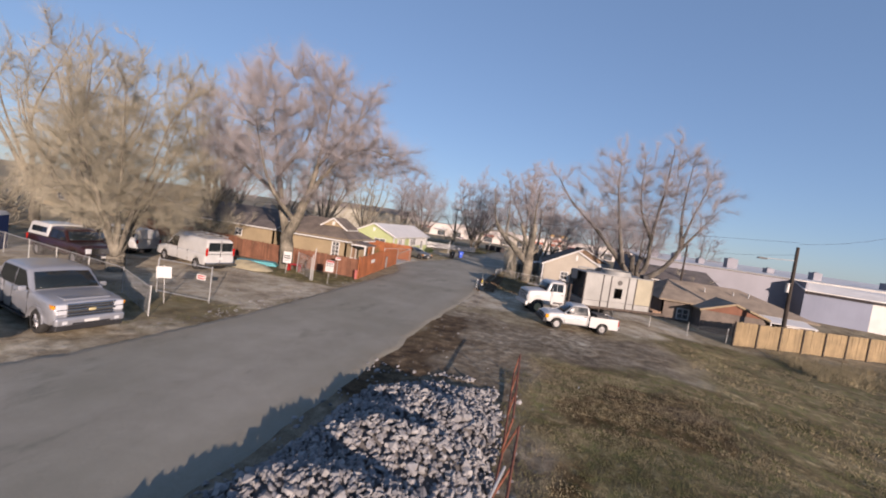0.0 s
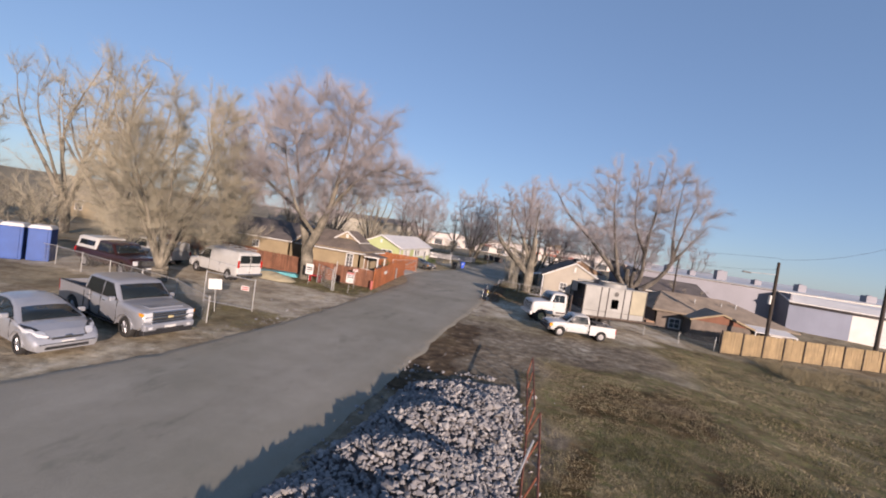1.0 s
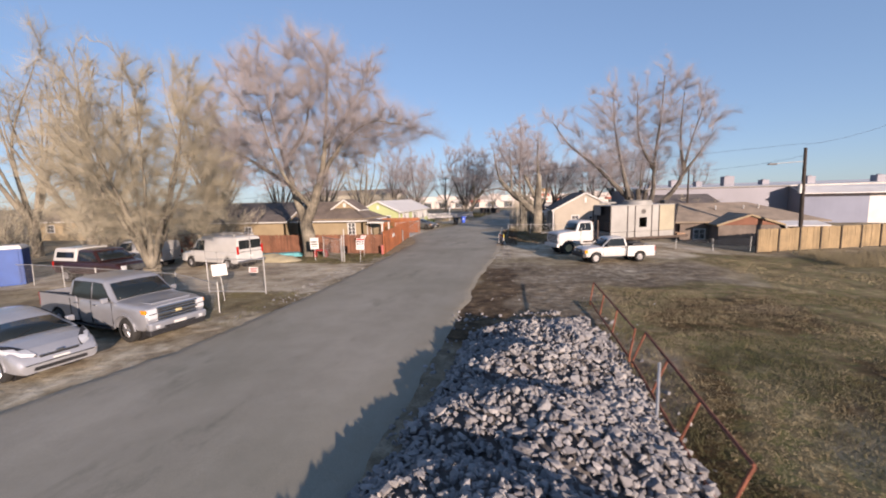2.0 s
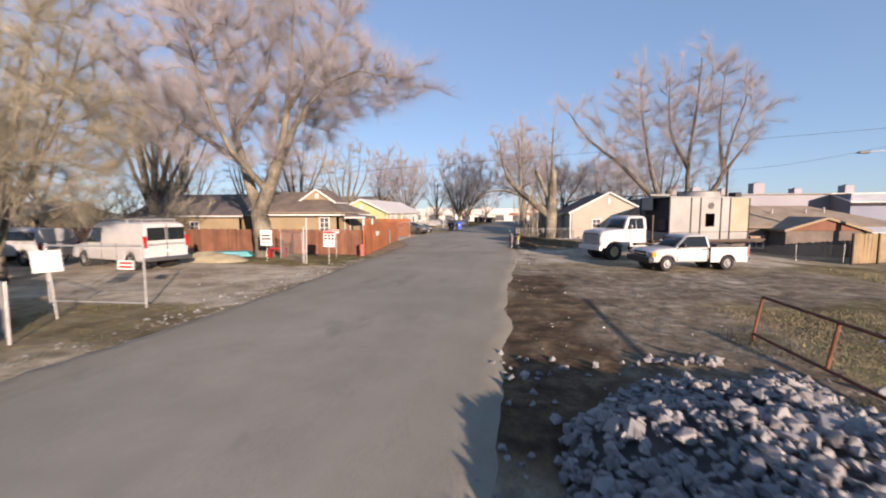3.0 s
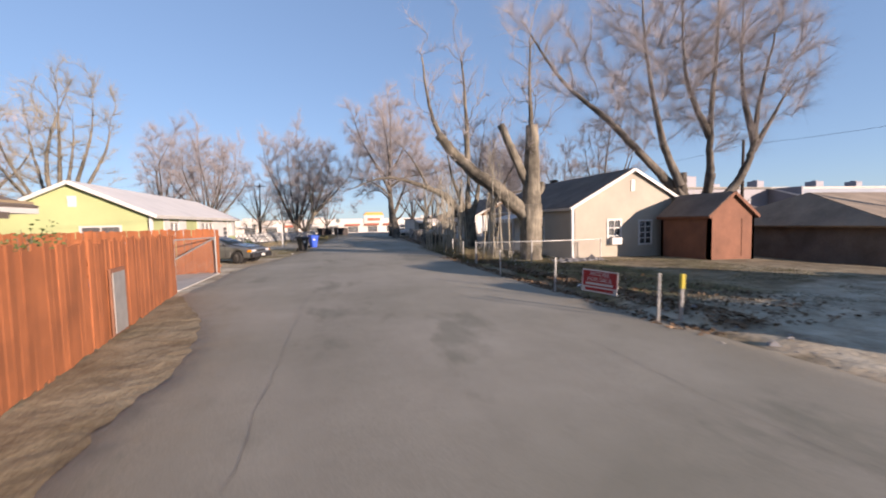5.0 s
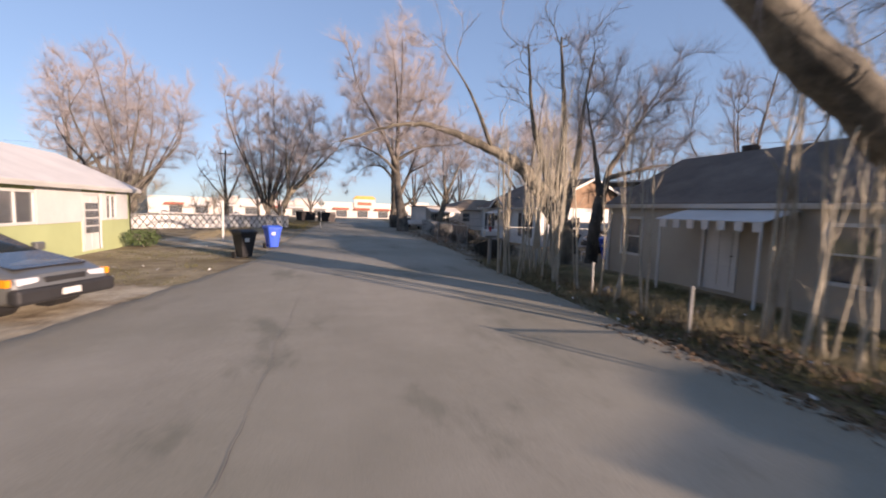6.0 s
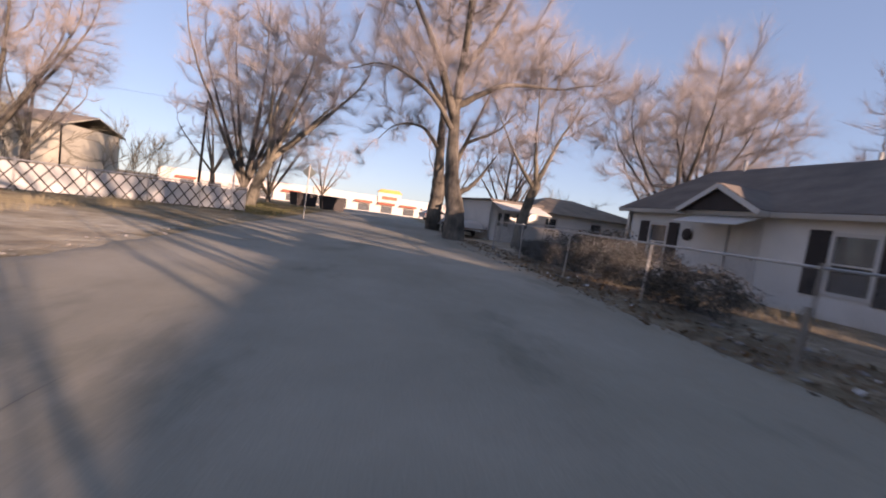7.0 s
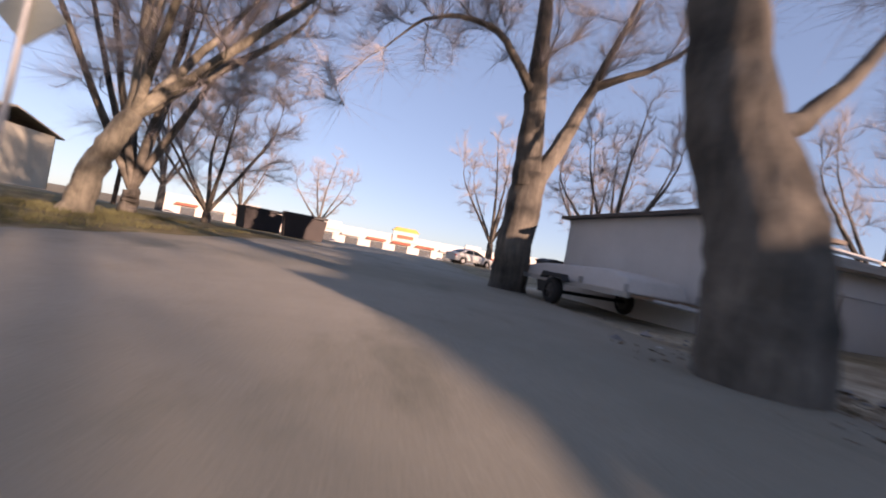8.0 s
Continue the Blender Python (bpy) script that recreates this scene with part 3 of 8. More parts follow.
# the broad cottonwood behind the yard with the van
rg = np.random.default_rng(3)
big_left = [([(0, 0, -0.2), (-0.1, 0, 1.2), (-0.35, 0.1, 2.6)], 0.5, 0.44, True),
            ([(-0.3, 0.1, 2.1), (-1.3, 0.4, 5.0), (-2.6, 1.0, 8.6), (-3.4, 0.8, 12.6)], 0.36, 0.05, False),
            ([(-0.3, 0.1, 2.5), (0.9, -0.2, 4.8), (1.6, -0.3, 7.0), (1.8, 0.0, 10.0), (2.1, 0.2, 13.6)], 0.40, 0.05, False),
            ([(1.2, -0.2, 5.6), (3.2, -0.8, 8.0), (5.5, -1.0, 9.4), (8.2, -1.4, 9.0)], 0.2, 0.03, False),
            ([(1.7, -0.2, 8.0), (3.4, 0.4, 10.6), (4.8, 0.6, 12.6)], 0.18, 0.03, False),
            ([(-1.4, 0.4, 5.2), (-4.0, 0.2, 7.0), (-6.6, -0.4, 8.6), (-8.4, -0.6, 10.5)], 0.2, 0.03, False),
            ([(-2.0, 0.7, 7.2), (-0.6, 1.6, 10.0), (-0.2, 2.0, 13.4)], 0.2, 0.03, False),
            ([(-0.2, 0.2, 3.2), (0.4, 2.4, 6.5), (0.6, 4.4, 11.5)], 0.2, 0.03, False),
            ([(0.3, -0.1, 3.6), (-0.4, -2.6, 6.2), (-0.6, -4.4, 10.0)], 0.2, 0.03, False)]
tree("cottonwood_tree", rz(-16.6, 30.2, 0), "broad bare cottonwood with a forked trunk behind the gravel yard", 11, big_left, STREET, "bark_pale", twig_len=1.4, fine=92.0, tip=0.0054, twig_r=0.0048, clouds=[(-0.8, 0, 10.4, 7.4, 5.5, 6.2, 950), (5.5, -0.8, 8.8, 3.6, 3.2, 2.2, 220), (-6.0, -0.2, 7.6, 3.0, 3.0, 2.6, 180)])
# the tree with heavy limbs behind the beige house
big_right = [([(0, 0, -0.2), (0, 0, 1.2), (0, 0, 2.3)], 0.85, 0.8, True),
             ([(-0.3, 0, 2.0), (-2.4, 0.5, 4.4), (-5.0, 1.2, 7.2), (-7.8, 2.0, 9.8), (-9.6, 2.4, 12.4)], 0.34, 0.05, False),
             ([(-1.6, -0.2, 3.6), (-2.2, 0.6, 6.6), (-3.0, 0.9, 11.0), (-3.3, 1.0, 15.0)], 0.26, 0.04, False),
             ([(0.2, 0.2, 2.0), (0.9, 0.2, 4.0), (1.0, 0.3, 7.5), (1.5, 0.4, 12.0), (1.8, 0.6, 16.5)], 0.32, 0.05, False),
             ([(0.5, 0, 2.0), (2.2, -0.1, 3.4), (3.6, -0.2, 5.6), (4.4, 0.0, 9.0), (5.6, 0.0, 13.2)], 0.38, 0.05, False),
             ([(3.4, -0.2, 5.4), (5.0, -0.4, 7.8), (6.6, -0.6, 10.4)], 0.2, 0.03, False),
             ([(3.8, -0.2, 6.2), (3.6, 0.5, 10.0), (3.9, 0.8, 14.8)], 0.22, 0.03, False),
             ([(1.0, 0.3, 6.5), (-0.6, 0.5, 10.0), (-0.9, 0.6, 15.0)], 0.22, 0.03, False),
             ([(0, 0.4, 2.0), (-0.4, 0.8, 3.3), (-0.5, 0.8, 4.5)], 0.30, 0.24, True),
             ([(0.1, -0.3, 2.0), (-0.2, -0.7, 3.2), (-0.1, -0.9, 4.3)], 0.22, 0.18, True)]
tree("cottonwood_tree", rz(12.6, 50.6, 0), "large bare tree with heavy limbs and sawn stubs", 12, big_right, STREET, twig_len=1.4, fine=62.0, tip=0.0054, twig_r=0.005, clouds=[(-3.4, 0.8, 10.8, 6.2, 5.0, 5.2, 420), (2.6, 0.2, 11.2, 4.6, 4.6, 5.6, 420)])
# the tan willow-like tree by the parked pickups
rg = np.random.default_rng(8)
tan = [([(0, 0, -0.2), (0, 0, 0.5), (0, 0, 0.9)], 0.42, 0.42, True)] + [([(0, 0, 0.6), (math.cos(a) * 0.7, math.sin(a) * 0.7, 2.6), (math.cos(a) * 1.9, math.sin(a) * 1.9, 5.4), (math.cos(a) * 3.0, math.sin(a) * 3.0, 8.2 + (i % 3) * 0.8)], 0.19, 0.03, False) for i, a in enumerate(np.linspace(0, 5.6, 8) + rg.uniform(-.3, .3, 8))]
tree("willow_tree", rz(-20.4, 20.0, 0), "tan bare willow with many pale stems beside the chain-link fence", 13, tan, STREET, "bark_pale", "twig_tan", twig_len=1.1, twig_up=0.05, fine=84.0, floor=2.2, tip=0.0054, twig_r=0.0056, clouds=[(0, 0, 5.6, 5.0, 5.0, 4.0, 800)])
# the pollarded tree in front of the beige house
pollard = [([(0, 0, -0.2), (0.02, 0, 1.4), (0.0, 0, 2.7)], 0.50, 0.50, True),
           ([(0.1, 0, 1.9), (-1.5, 0.3, 3.3), (-3.0, 0.8, 4.6), (-4.2, 1.1, 6.0)], 0.38, 0.22, True),
           ([(-4.1, 1.1, 5.9), (-4.6, 1.2, 7.4), (-4.9, 1.2, 9.6)], 0.13, 0.04, False),
           ([(-2.9, 0.8, 4.6), (-2.9, 0.8, 6.8), (-3.1, 0.8, 9.5)], 0.16, 0.04, False),
           ([(0, 0, 2.2), (0.1, 0, 4.2), (0.15, 0.1, 6.4)], 0.46, 0.26, True),
           ([(0.1, 0, 6.2), (0.0, 0, 8.0), (0.1, 0.1, 10.5)], 0.14, 0.04, False),
           ([(0.1, 0, 3.2), (-0.6, 0.1, 4.6), (-1.4, 0.2, 6.4)], 0.22, 0.17, True),
           ([(0.2, 0, 2.8), (0.5, -0.1, 3.3), (0.6, -0.1, 3.7)], 0.15, 0.12, True)]
tree("pollarded_tree", rz(1.0, 49.2, 0), "thick furrowed tree with sawn-off limbs beside the beige house", 14, pollard, STREET, "bark_pale", twig_len=0.8, from_bare=True, floor=4.0, fine=22.0, clouds=[(-3.6, 1.0, 8.0, 2.2, 2.2, 2.4, 110), (0.0, 0.0, 8.0, 2.0, 2.2, 3.0, 130), (-2.2, 0.5, 5.6, 2.4, 1.4, 1.4, 90)])
# the multi-stemmed tree over the street
over = [([(0, 0, -0.2), (0.0, 0, 0.7), (-0.1, 0, 1.7)], 0.46, 0.44, True),
        ([(-0.1, 0, 1.5), (-1.2, 0, 3.0), (-2.1, 0.1, 3.9), (-3.75, 0.2, 4.6), (-5.6, 0.2, 5.1), (-7.0, 0.3, 5.0), (-8.9, 0.4, 4.3)], 0.36, 0.03, False),
        ([(-0.1, 0, 1.5), (-0.2, 0.0, 3.4), (-0.1, 0.1, 5.4), (-0.4, 0.2, 9.0)], 0.34, 0.05, False),
        ([(-0.1, 0.1, 1.7), (-0.8, 0.2, 3.8), (-1.4, 0.3, 5.6), (-1.8, 0.3, 8.6)], 0.22, 0.04, False),
        ([(0.0, 0.1, 1.8), (0.7, 0.3, 4.0), (0.9, 0.4, 6.0), (1.4, 0.5, 8.8)], 0.24, 0.03, False),
        ([(-3.2, 0.15, 4.4), (-4.2, -0.4, 6.0), (-5.4, -0.7, 7.4)], 0.1, 0.02, False)]
tree("street_tree", rz(1.95, 60.8, 0), "thick mossy bare tree leaning over the street at the fence", 15, over, STREET, "bark_pale", twig_len=0.7, floor=3.4, fine=16.0, flare=1.15, clouds=[(-0.2, 0.2, 7.0, 3.4, 3.2, 2.6, 200), (-5.6, 0.3, 4.9, 3.4, 1.6, 1.1, 90)])
leaning = [([(0, 0, -0.2), (0.1, 0, 1.4), (0.3, 0, 2.8)], 0.27, 0.22, True),
           ([(0.3, 0, 2.7), (0.8, 0.1, 4.0), (2.0, 0.2, 5.8), (3.2, 0.3, 7.6)], 0.2, 0.03, False),
           ([(0.3, 0, 2.7), (0.0, 0.1, 4.4), (-0.6, 0.2, 7.0)], 0.17, 0.03, False),
           ([(0.6, 0, 3.6), (2.2, -0.4, 4.1), (4.2, -0.6, 4.4)], 0.13, 0.02, False)]
tree("street_tree", rz(3.5, 60.9, 0), "dark leaning bare tree beside the two small houses", 16, leaning, STREET, floor=2.6, clouds=[(1.2, 0, 6.4, 3.0, 2.6, 2.2, 150)])


# thin pale saplings along the chain-link fence
def sapling(x, y, seed, n, h, spread=0.3, haze_=4.0):
    rng = np.random.default_rng(seed)
    limbs = []
    for i in range(n):
        a, k = rng.uniform(0, 6.28), rng.uniform(0.1, 0.6)
        c, s = math.cos(a), math.sin(a)
        ox, oy = rng.uniform(-spread, spread, 2)
        hh = h * rng.uniform(0.65, 1.0)
        limbs.append(([(ox, oy, -0.1), (ox + c * k * 0.35 + rng.uniform(-.07, .07), oy + s * k * 0.35, hh * 0.35), (ox + c * k * 0.6 + rng.uniform(-.1, .1), oy + s * k * 0.6, hh * 0.7), (ox + c * k * 1.2, oy + s * k * 1.2, hh)], rng.uniform(0.017, 0.036) * (h / 4.5), 0.007, False))
    return tree("sapling", rz(x, y, 0), "clump of thin pale bare saplings at the fence", seed, limbs, "saplings along the fence", "bark_white", "twig_tan", levels=1, density=(1.0, 1, 1), start=(0.35, .2, .2), ratio=(0.2, .4, .4), up=0.9, twigs=haze_, twig_up=-0.15, twig_len=0.6, twig_r=0.0042, flare=1.1)


for k, (x, y, n, h, sp, hz) in enumerate([(-1.65, 58.0, 8, 5.6, 0.5, 7.0), (-1.5, 57.0, 6, 5.2, 0.4, 7.0), (-1.3, 56.2, 6, 5.6, 0.35, 6.0), (-1.45, 54.9, 3, 5.0, 0.3, 5.0), (-1.55, 53.4, 4, 5.0, 0.25, 4.0), (-1.6, 52.2, 2, 4.4, 0.2, 5.0), (-0.45, 50.6, 4, 6.4, 0.35, 3.0), (-0.9, 49.6, 6, 5.6, 0.4, 7.0), (-0.4, 49.2, 4, 5.0, 0.4, 8.0), (0.4, 59.4, 6, 7.0, 0.5, 3.0), (1.0, 60.1, 5, 6.4, 0.4, 3.0), (-0.2, 58.9, 4, 5.4, 0.3, 3.0)]):
    sapling(x, y, 40 + k, n, h, sp, hz)

# the pair of tall trees beside the street, and those beyond
tall1 = [([(0.04, 0, -0.2), (-0.03, 0.06, 1.2), (-0.3, 0.55, 3.0), (-0.5, 0.9, 6.2)], 0.54, 0.24, True),
         ([(-0.5, 0.88, 6.0), (-0.4, 0.9, 9.0), (-0.2, 0.8, 14.0), (-0.3, 0.6, 17.0)], 0.25, 0.04, False),
         ([(-0.48, 0.86, 5.8), (-1.8, 0.3, 8.4), (-3.8, 0.6, 12.0), (-4.8, 0.6, 15.0)], 0.22, 0.03, False),
         ([(-0.44, 0.8, 5.2), (-2.0, -0.4, 6.4), (-4.0, -0.6, 7.2), (-5.6, -0.4, 6.8)], 0.15, 0.02, False),
         ([(-0.48, 0.88, 6.4), (1.6, 0.1, 7.6), (4.2, 0.2, 8.0), (6.6, 0.0, 8.6)], 0.17, 0.02, False),
         ([(-0.1, 0.35, 2.2), (0.7, 0.4, 2.7), (1.7, 0.2, 4.3)], 0.2, 0.04, False),
         ([(-0.42, 0.88, 8.0), (1.3, 1.2, 11.0), (2.5, 1.6, 14.5)], 0.2, 0.03, False),
         ([(-0.4, 0.88, 9.0), (-1.1, -2.0, 11.5), (-1.7, -3.2, 14.0)], 0.16, 0.02, False)]
tree("cottonwood_tree", rz(-0.4, 82.6, 0), "tall furrowed cottonwood at the street edge", 21, tall1, STREET, fine=78.0, tip=0.0054, twig_r=0.0045, twig_len=1.4, floor=3.0, clouds=[(-0.8, 0.2, 12.0, 5.6, 5.0, 5.6, 420), (4.0, 0.1, 8.6, 3.4, 2.0, 1.6, 70), (-3.6, -0.4, 7.6, 2.6, 2.0, 1.6, 70)])
tall2 = [([(0, 0, -0.2), (0.0, 0, 1.5), (0.1, 0, 3.2)], 0.48, 0.42, True),
         ([(0.0, 0, 2.8), (-0.2, 0, 6.0), (-0.4, 0.2, 10.0), (-0.8, 0.4, 16.5)], 0.38, 0.04, False),
         ([(0.1, 0, 2.6), (1.2, 0.2, 5.0), (2.3, 0.3, 8.0), (4.0, 0.4, 12.8)], 0.27, 0.03, False),
         ([(-0.2, 0, 5.2), (-1.6, -0.4, 6.4), (-3.2, -0.6, 6.2), (-4.2, -0.6, 5.2)], 0.14, 0.02, False),
         ([(-0.3, 0.1, 8.0), (-2.0, 0.6, 10.4), (-4.2, 0.8, 13.0)], 0.16, 0.02, False),
         ([(1.6, 0.2, 6.0), (3.6, -0.3, 7.2), (5.2, -0.4, 9.4)], 0.13, 0.02, False)]
tree("cottonwood_tree", rz(0.2, 90.2, 0), "tall bare cottonwood forking low beside the street", 22, tall2, STREET, fine=78.0, tip=0.0054, twig_r=0.0045, twig_len=1.4, floor=3.0, clouds=[(0.2, 0.2, 11.0, 5.4, 4.6, 5.4, 380), (-3.2, -0.5, 6.4, 2.2, 1.6, 1.6, 50)])
slant = [([(0, 0, -0.2), (0.25, 0, 1.6), (0.7, 0, 3.4)], 0.26, 0.22, True),
         ([(0.7, 0, 3.2), (1.6, 0.2, 5.4), (3.2, 0.3, 8.6)], 0.17, 0.02, False),
         ([(0.7, 0, 3.3), (0.4, 0.2, 5.6), (0.2, 0.3, 9.4)], 0.15, 0.02, False),
         ([(0.6, 0, 3.0), (-0.8, -0.2, 4.6), (-2.2, -0.3, 6.8)], 0.12, 0.02, False)]
tree("street_tree", rz(3.1, 83.2, 0), "slanting bare tree in front of the low grey-roofed house", 23, slant, STREET, "bark_pale", floor=3.0, clouds=[(0.9, 0, 7.4, 3.2, 3.0, 3.0, 170)])
auto_tree("yard_tree", 13.0, 84.0, 24, 11, 0.3, 2.2, 5.5, 5, "spreading bare tree behind the white house", STREET)
auto_tree("yard_tree", 17.0, 86.5, 25, 12.5, 0.34, 2.8, 5.5, 5, "spreading bare tree behind the low grey-roofed house", STREET)
auto_tree("yard_tree", -11.6, 93.0, 26, 12, 0.34, 3.0, 5.0, 5, "bare tree leaning towards the street over the grass verge", STREET, lean=(2.6, 0.5), bark="bark_pale")
auto_tree("yard_tree", -13.4, 99.4, 27, 16.5, 0.34, 1.0, 5.4, 8, "dense many-stemmed bare tree beyond the white fence", STREET)
auto_tree("yard_tree", -12.6, 106.0, 28, 9.0, 0.25, 0.6, 4.5, 7, "low spreading many-stemmed bare tree on the verge", STREET)
auto_tree("yard_tree", -29.5, 92.0, 29, 14, 0.3, 4.0, 3.6, 5, "tall thin bare tree behind the green house", STREET, lean=(1.8, 0))
auto_tree("yard_tree", -24.0, 90.0, 30, 13, 0.28, 2.0, 4.4, 6, "bare tree with arching limbs behind the green house", STREET, lean=(1.5, 0))
# woods further off share their shapes
far1 = auto_tree("far_tree", -31.0, 38.0, 31, 15.5, 0.4, 2.4, 5.2, 6, "tall bare tree behind the yards", "background trees", bark="bark_pale", twig="twig_tan", goals=170, tip=0.008, twig_r=0.009, fine=20.0, twig_len=1.2)
far2 = auto_tree("far_tree", -29.5, 24.5, 32, 13.5, 0.4, 2.0, 4.6, 7, "bare tan tree behind the parked trucks", "background trees", bark="bark_pale", twig="twig_tan", goals=170, tip=0.009, twig_r=0.009, fine=26.0, twig_len=1.2)
far3 = auto_tree("far_tree", 9.0, 74.0 + 46, 33, 13, 0.35, 2.5, 5.0, 5, "bare tree beyond the houses", "background trees", goals=170, tip=0.009, twig_r=0.009, fine=26.0, twig_len=1.2)
rf = random.Random(5)
for src, x, y, s in [(far1, -42, 30, 1.0), (far1, -38, 48, 1.0), (far2, -47, 40, 1.1), (far1, -26, 52, 0.8), (far2, -24.5, 62, 0.8), (far3, -20, 78, 0.85), (far3, -35, 70, 1.0), (far1, -50, 62, 1.0), (far2, -58, 30, 1.0), (far3, -60, 52, 1.1), (far3, -44, 84, 1.0), (far1, -62, 80, 1.0),
                     (far3, -33, 108, 1.0), (far3, -22, 122, 0.9), (far3, 8, 98, 0.75), (far3, 15, 112, 0.9), (far3, 22, 96, 0.9), (far3, 19, 76, 0.75), (far3, 15.5, 63.5, 0.75), (far1, -45, 16, 1.0), (far2, -52, 4, 0.9), (far3, -9, 132, 0.8), (far3, 30, 84, 0.8), (far2, -36, 58, 0.8), (far3, -19, 136, 0.8)]:
    c = copy_thing(src, rz(x, y, rf.uniform(0, 360), ground_z(x, y) - 0.1))
    c.scale = (s, s, s * rf.uniform(0.9, 1.1))

# low thicket behind the yards
rg = np.random.default_rng(91)
low = [([(rg.normal() * 0.5, rg.normal() * 0.5, -0.1), (rg.normal() * 1.0, rg.normal() * 1.0, 1.2), (rg.normal() * 1.9, rg.normal() * 1.9, rg.uniform(2.2, 4.0))], 0.04, 0.01, False) for i in range(10)]
brush = tree("thicket", rz(-27, 33.0, 0), "tan leafless thicket behind the yards", 92, low, "thickets", "bark_pale", "twig_tan", levels=2, density=(0.8, 1.1, 1), ratio=(0.5, 0.5, 0.5), twigs=9.0, twig_len=1.0, twig_r=0.011)
for x, y, s in [(-24, 27.5, 0.9), (-33, 29, 1.1), (-38, 25, 1.1), (-30, 42, 1.0), (-24, 47, 1.0), (-42, 36, 1.2), (-46, 26, 1.2), (-36, 16.5, 0.9), (-50, 33, 1.2), (-28, 58, 1.1), (-34, 63, 1.2), (-24.5, 70, 1.0), (-22, 80, 1.0), (-30, 82, 1.2), (-26, 88, 1.2), (-36, 90, 1.2), (-18, 92, 0.9), (18.5, 57.5, 0.8), (-55, 22, 1.2), (13, 99, 1.0), (-30, 100, 1.1)]:
    c = copy_thing(brush, rz(x, y, rf.uniform(0, 360)))
    c.scale = (s, s, s)


# ---- buildings ----
M["beige"] = surf("beige_siding", (0.38, 0.34, 0.28), 0.8, 0, 0.6, 16, 0.14, 0.15, squash=(1, 1, 8))
M["whitewall"] = surf("white_siding", (0.68, 0.675, 0.65), 0.75, 0, 0.6, 16, 0.12, 0.15, squash=(1, 1, 8))
M["tanwall"] = surf("tan_stucco", (0.30, 0.235, 0.145), 0.9, 0, 0.6, 22, 0.18, 0.3)
M["greenwall"] = surf("lime_green_siding", (0.37, 0.42, 0.21), 0.8, 0, 0.6, 16, 0.12, 0.12, squash=(1, 1, 8))
M["shingle"] = surf("dark_shingles", (0.14, 0.12, 0.11), 0.95, 0, 0.9, 14, 0.35, 0.5)
M["shingle_brown"] = surf("brown_shingles", (0.17, 0.138, 0.115), 0.95, 0, 0.9, 14, 0.35, 0.5)
M["shingle_tan"] = surf("tan_shingles", (0.30, 0.24, 0.18), 0.95, 0, 0.9, 14, 0.3, 0.4)
M["roof_white"] = surf("white_metal_roof", (0.64, 0.62, 0.585), 0.6, 0, 0.7, 12, 0.12, 0.1)
M["peel"] = wood_grain("bare_weathered_boards", (0.38, 0.24, 0.15), 0.4, (9, 9, 0.6))
M["shutter"] = surf("dark_shutters", (0.03, 0.022, 0.022), 0.7, 0, 2, 30, 0.3, 0.1)
M["brick_red"] = surf("red_brown_boards", (0.20, 0.085, 0.05), 0.85, 0, 1.2, 14, 0.3, 0.3, squash=(1, 1, 5))
M["curtain"] = surf("pale_curtain", (0.55, 0.53, 0.49), 0.9, 0, 3, 20, 0.3, 0.1, squash=(6, 6, 0.5))
# near-black floor colour; the dimness of the rooms is put into the paint
M["dark_in"] = surf("interior_shade_colour", (0.05, 0.045, 0.04), 0.9, 0, 1, 5, 0.3, 0)


def cell_wall(bm, m, L, z0, z1, th, holes):
    ss = sorted({0.0, L, *(min(L, max(0.0, s)) for h in holes for s in h[:2])})
    zs = sorted({z0, z1, *(min(z1, max(z0, z)) for h in holes for z in h[2:4])})
    solid = lambda i, k: 0 <= i < len(ss) - 1 and 0 <= k < len(zs) - 1 and not any(h[0] < (ss[i] + ss[i + 1]) / 2 < h[1] and h[2] < (zs[k] + zs[k + 1]) / 2 < h[3] for h in holes)
    memo = {}

    def v(i, y, k):
        if (i, y, k) not in memo:
            memo[i, y, k] = bm.verts.new(m @ Vector((ss[i], th * y, zs[k])))
        return memo[i, y, k]

    for i in range(len(ss) - 1):
        for k in range(len(zs) - 1):
            if not solid(i, k):
                continue
            bm.faces.new((v(i, 0, k), v(i + 1, 0, k), v(i + 1, 0, k + 1), v(i, 0, k + 1)))
            bm.faces.new((v(i, 1, k + 1), v(i + 1, 1, k + 1), v(i + 1, 1, k), v(i, 1, k)))
            for di, dk, a, b in ((-1, 0, (i, k + 1), (i, k)), (1, 0, (i + 1, k), (i + 1, k + 1)), (0, -1, (i, k), (i + 1, k)), (0, 1, (i + 1, k + 1), (i, k + 1))):
                if not solid(i + di, k + dk):
                    bm.faces.new((v(b[0], 0, b[1]), v(a[0], 0, a[1]), v(a[0], 1, a[1]), v(b[0], 1, b[1])))
    bmesh.ops.recalc_face_normals(bm, faces=bm.faces)


def wall(bm, p0, p1, z0, z1, th=0.14, holes=()):
    """A wall from p0 to p1 (outside to its right), with openings (s0, s1, za, zb) cut through."""
    a, b = Vector((*p0, 0)), Vector((*p1, 0))
    L = (b - a).length
    d = (b - a) / L
    n = Vector((d.y, -d.x, 0))
    m = Matrix(((d.x, -n.x, 0, a.x), (d.y, -n.y, 0, a.y), (0, 0, 1, 0), (0, 0, 0, 1)))
    cell_wall(bm, m, L, z0, z1, th, holes)
    return m


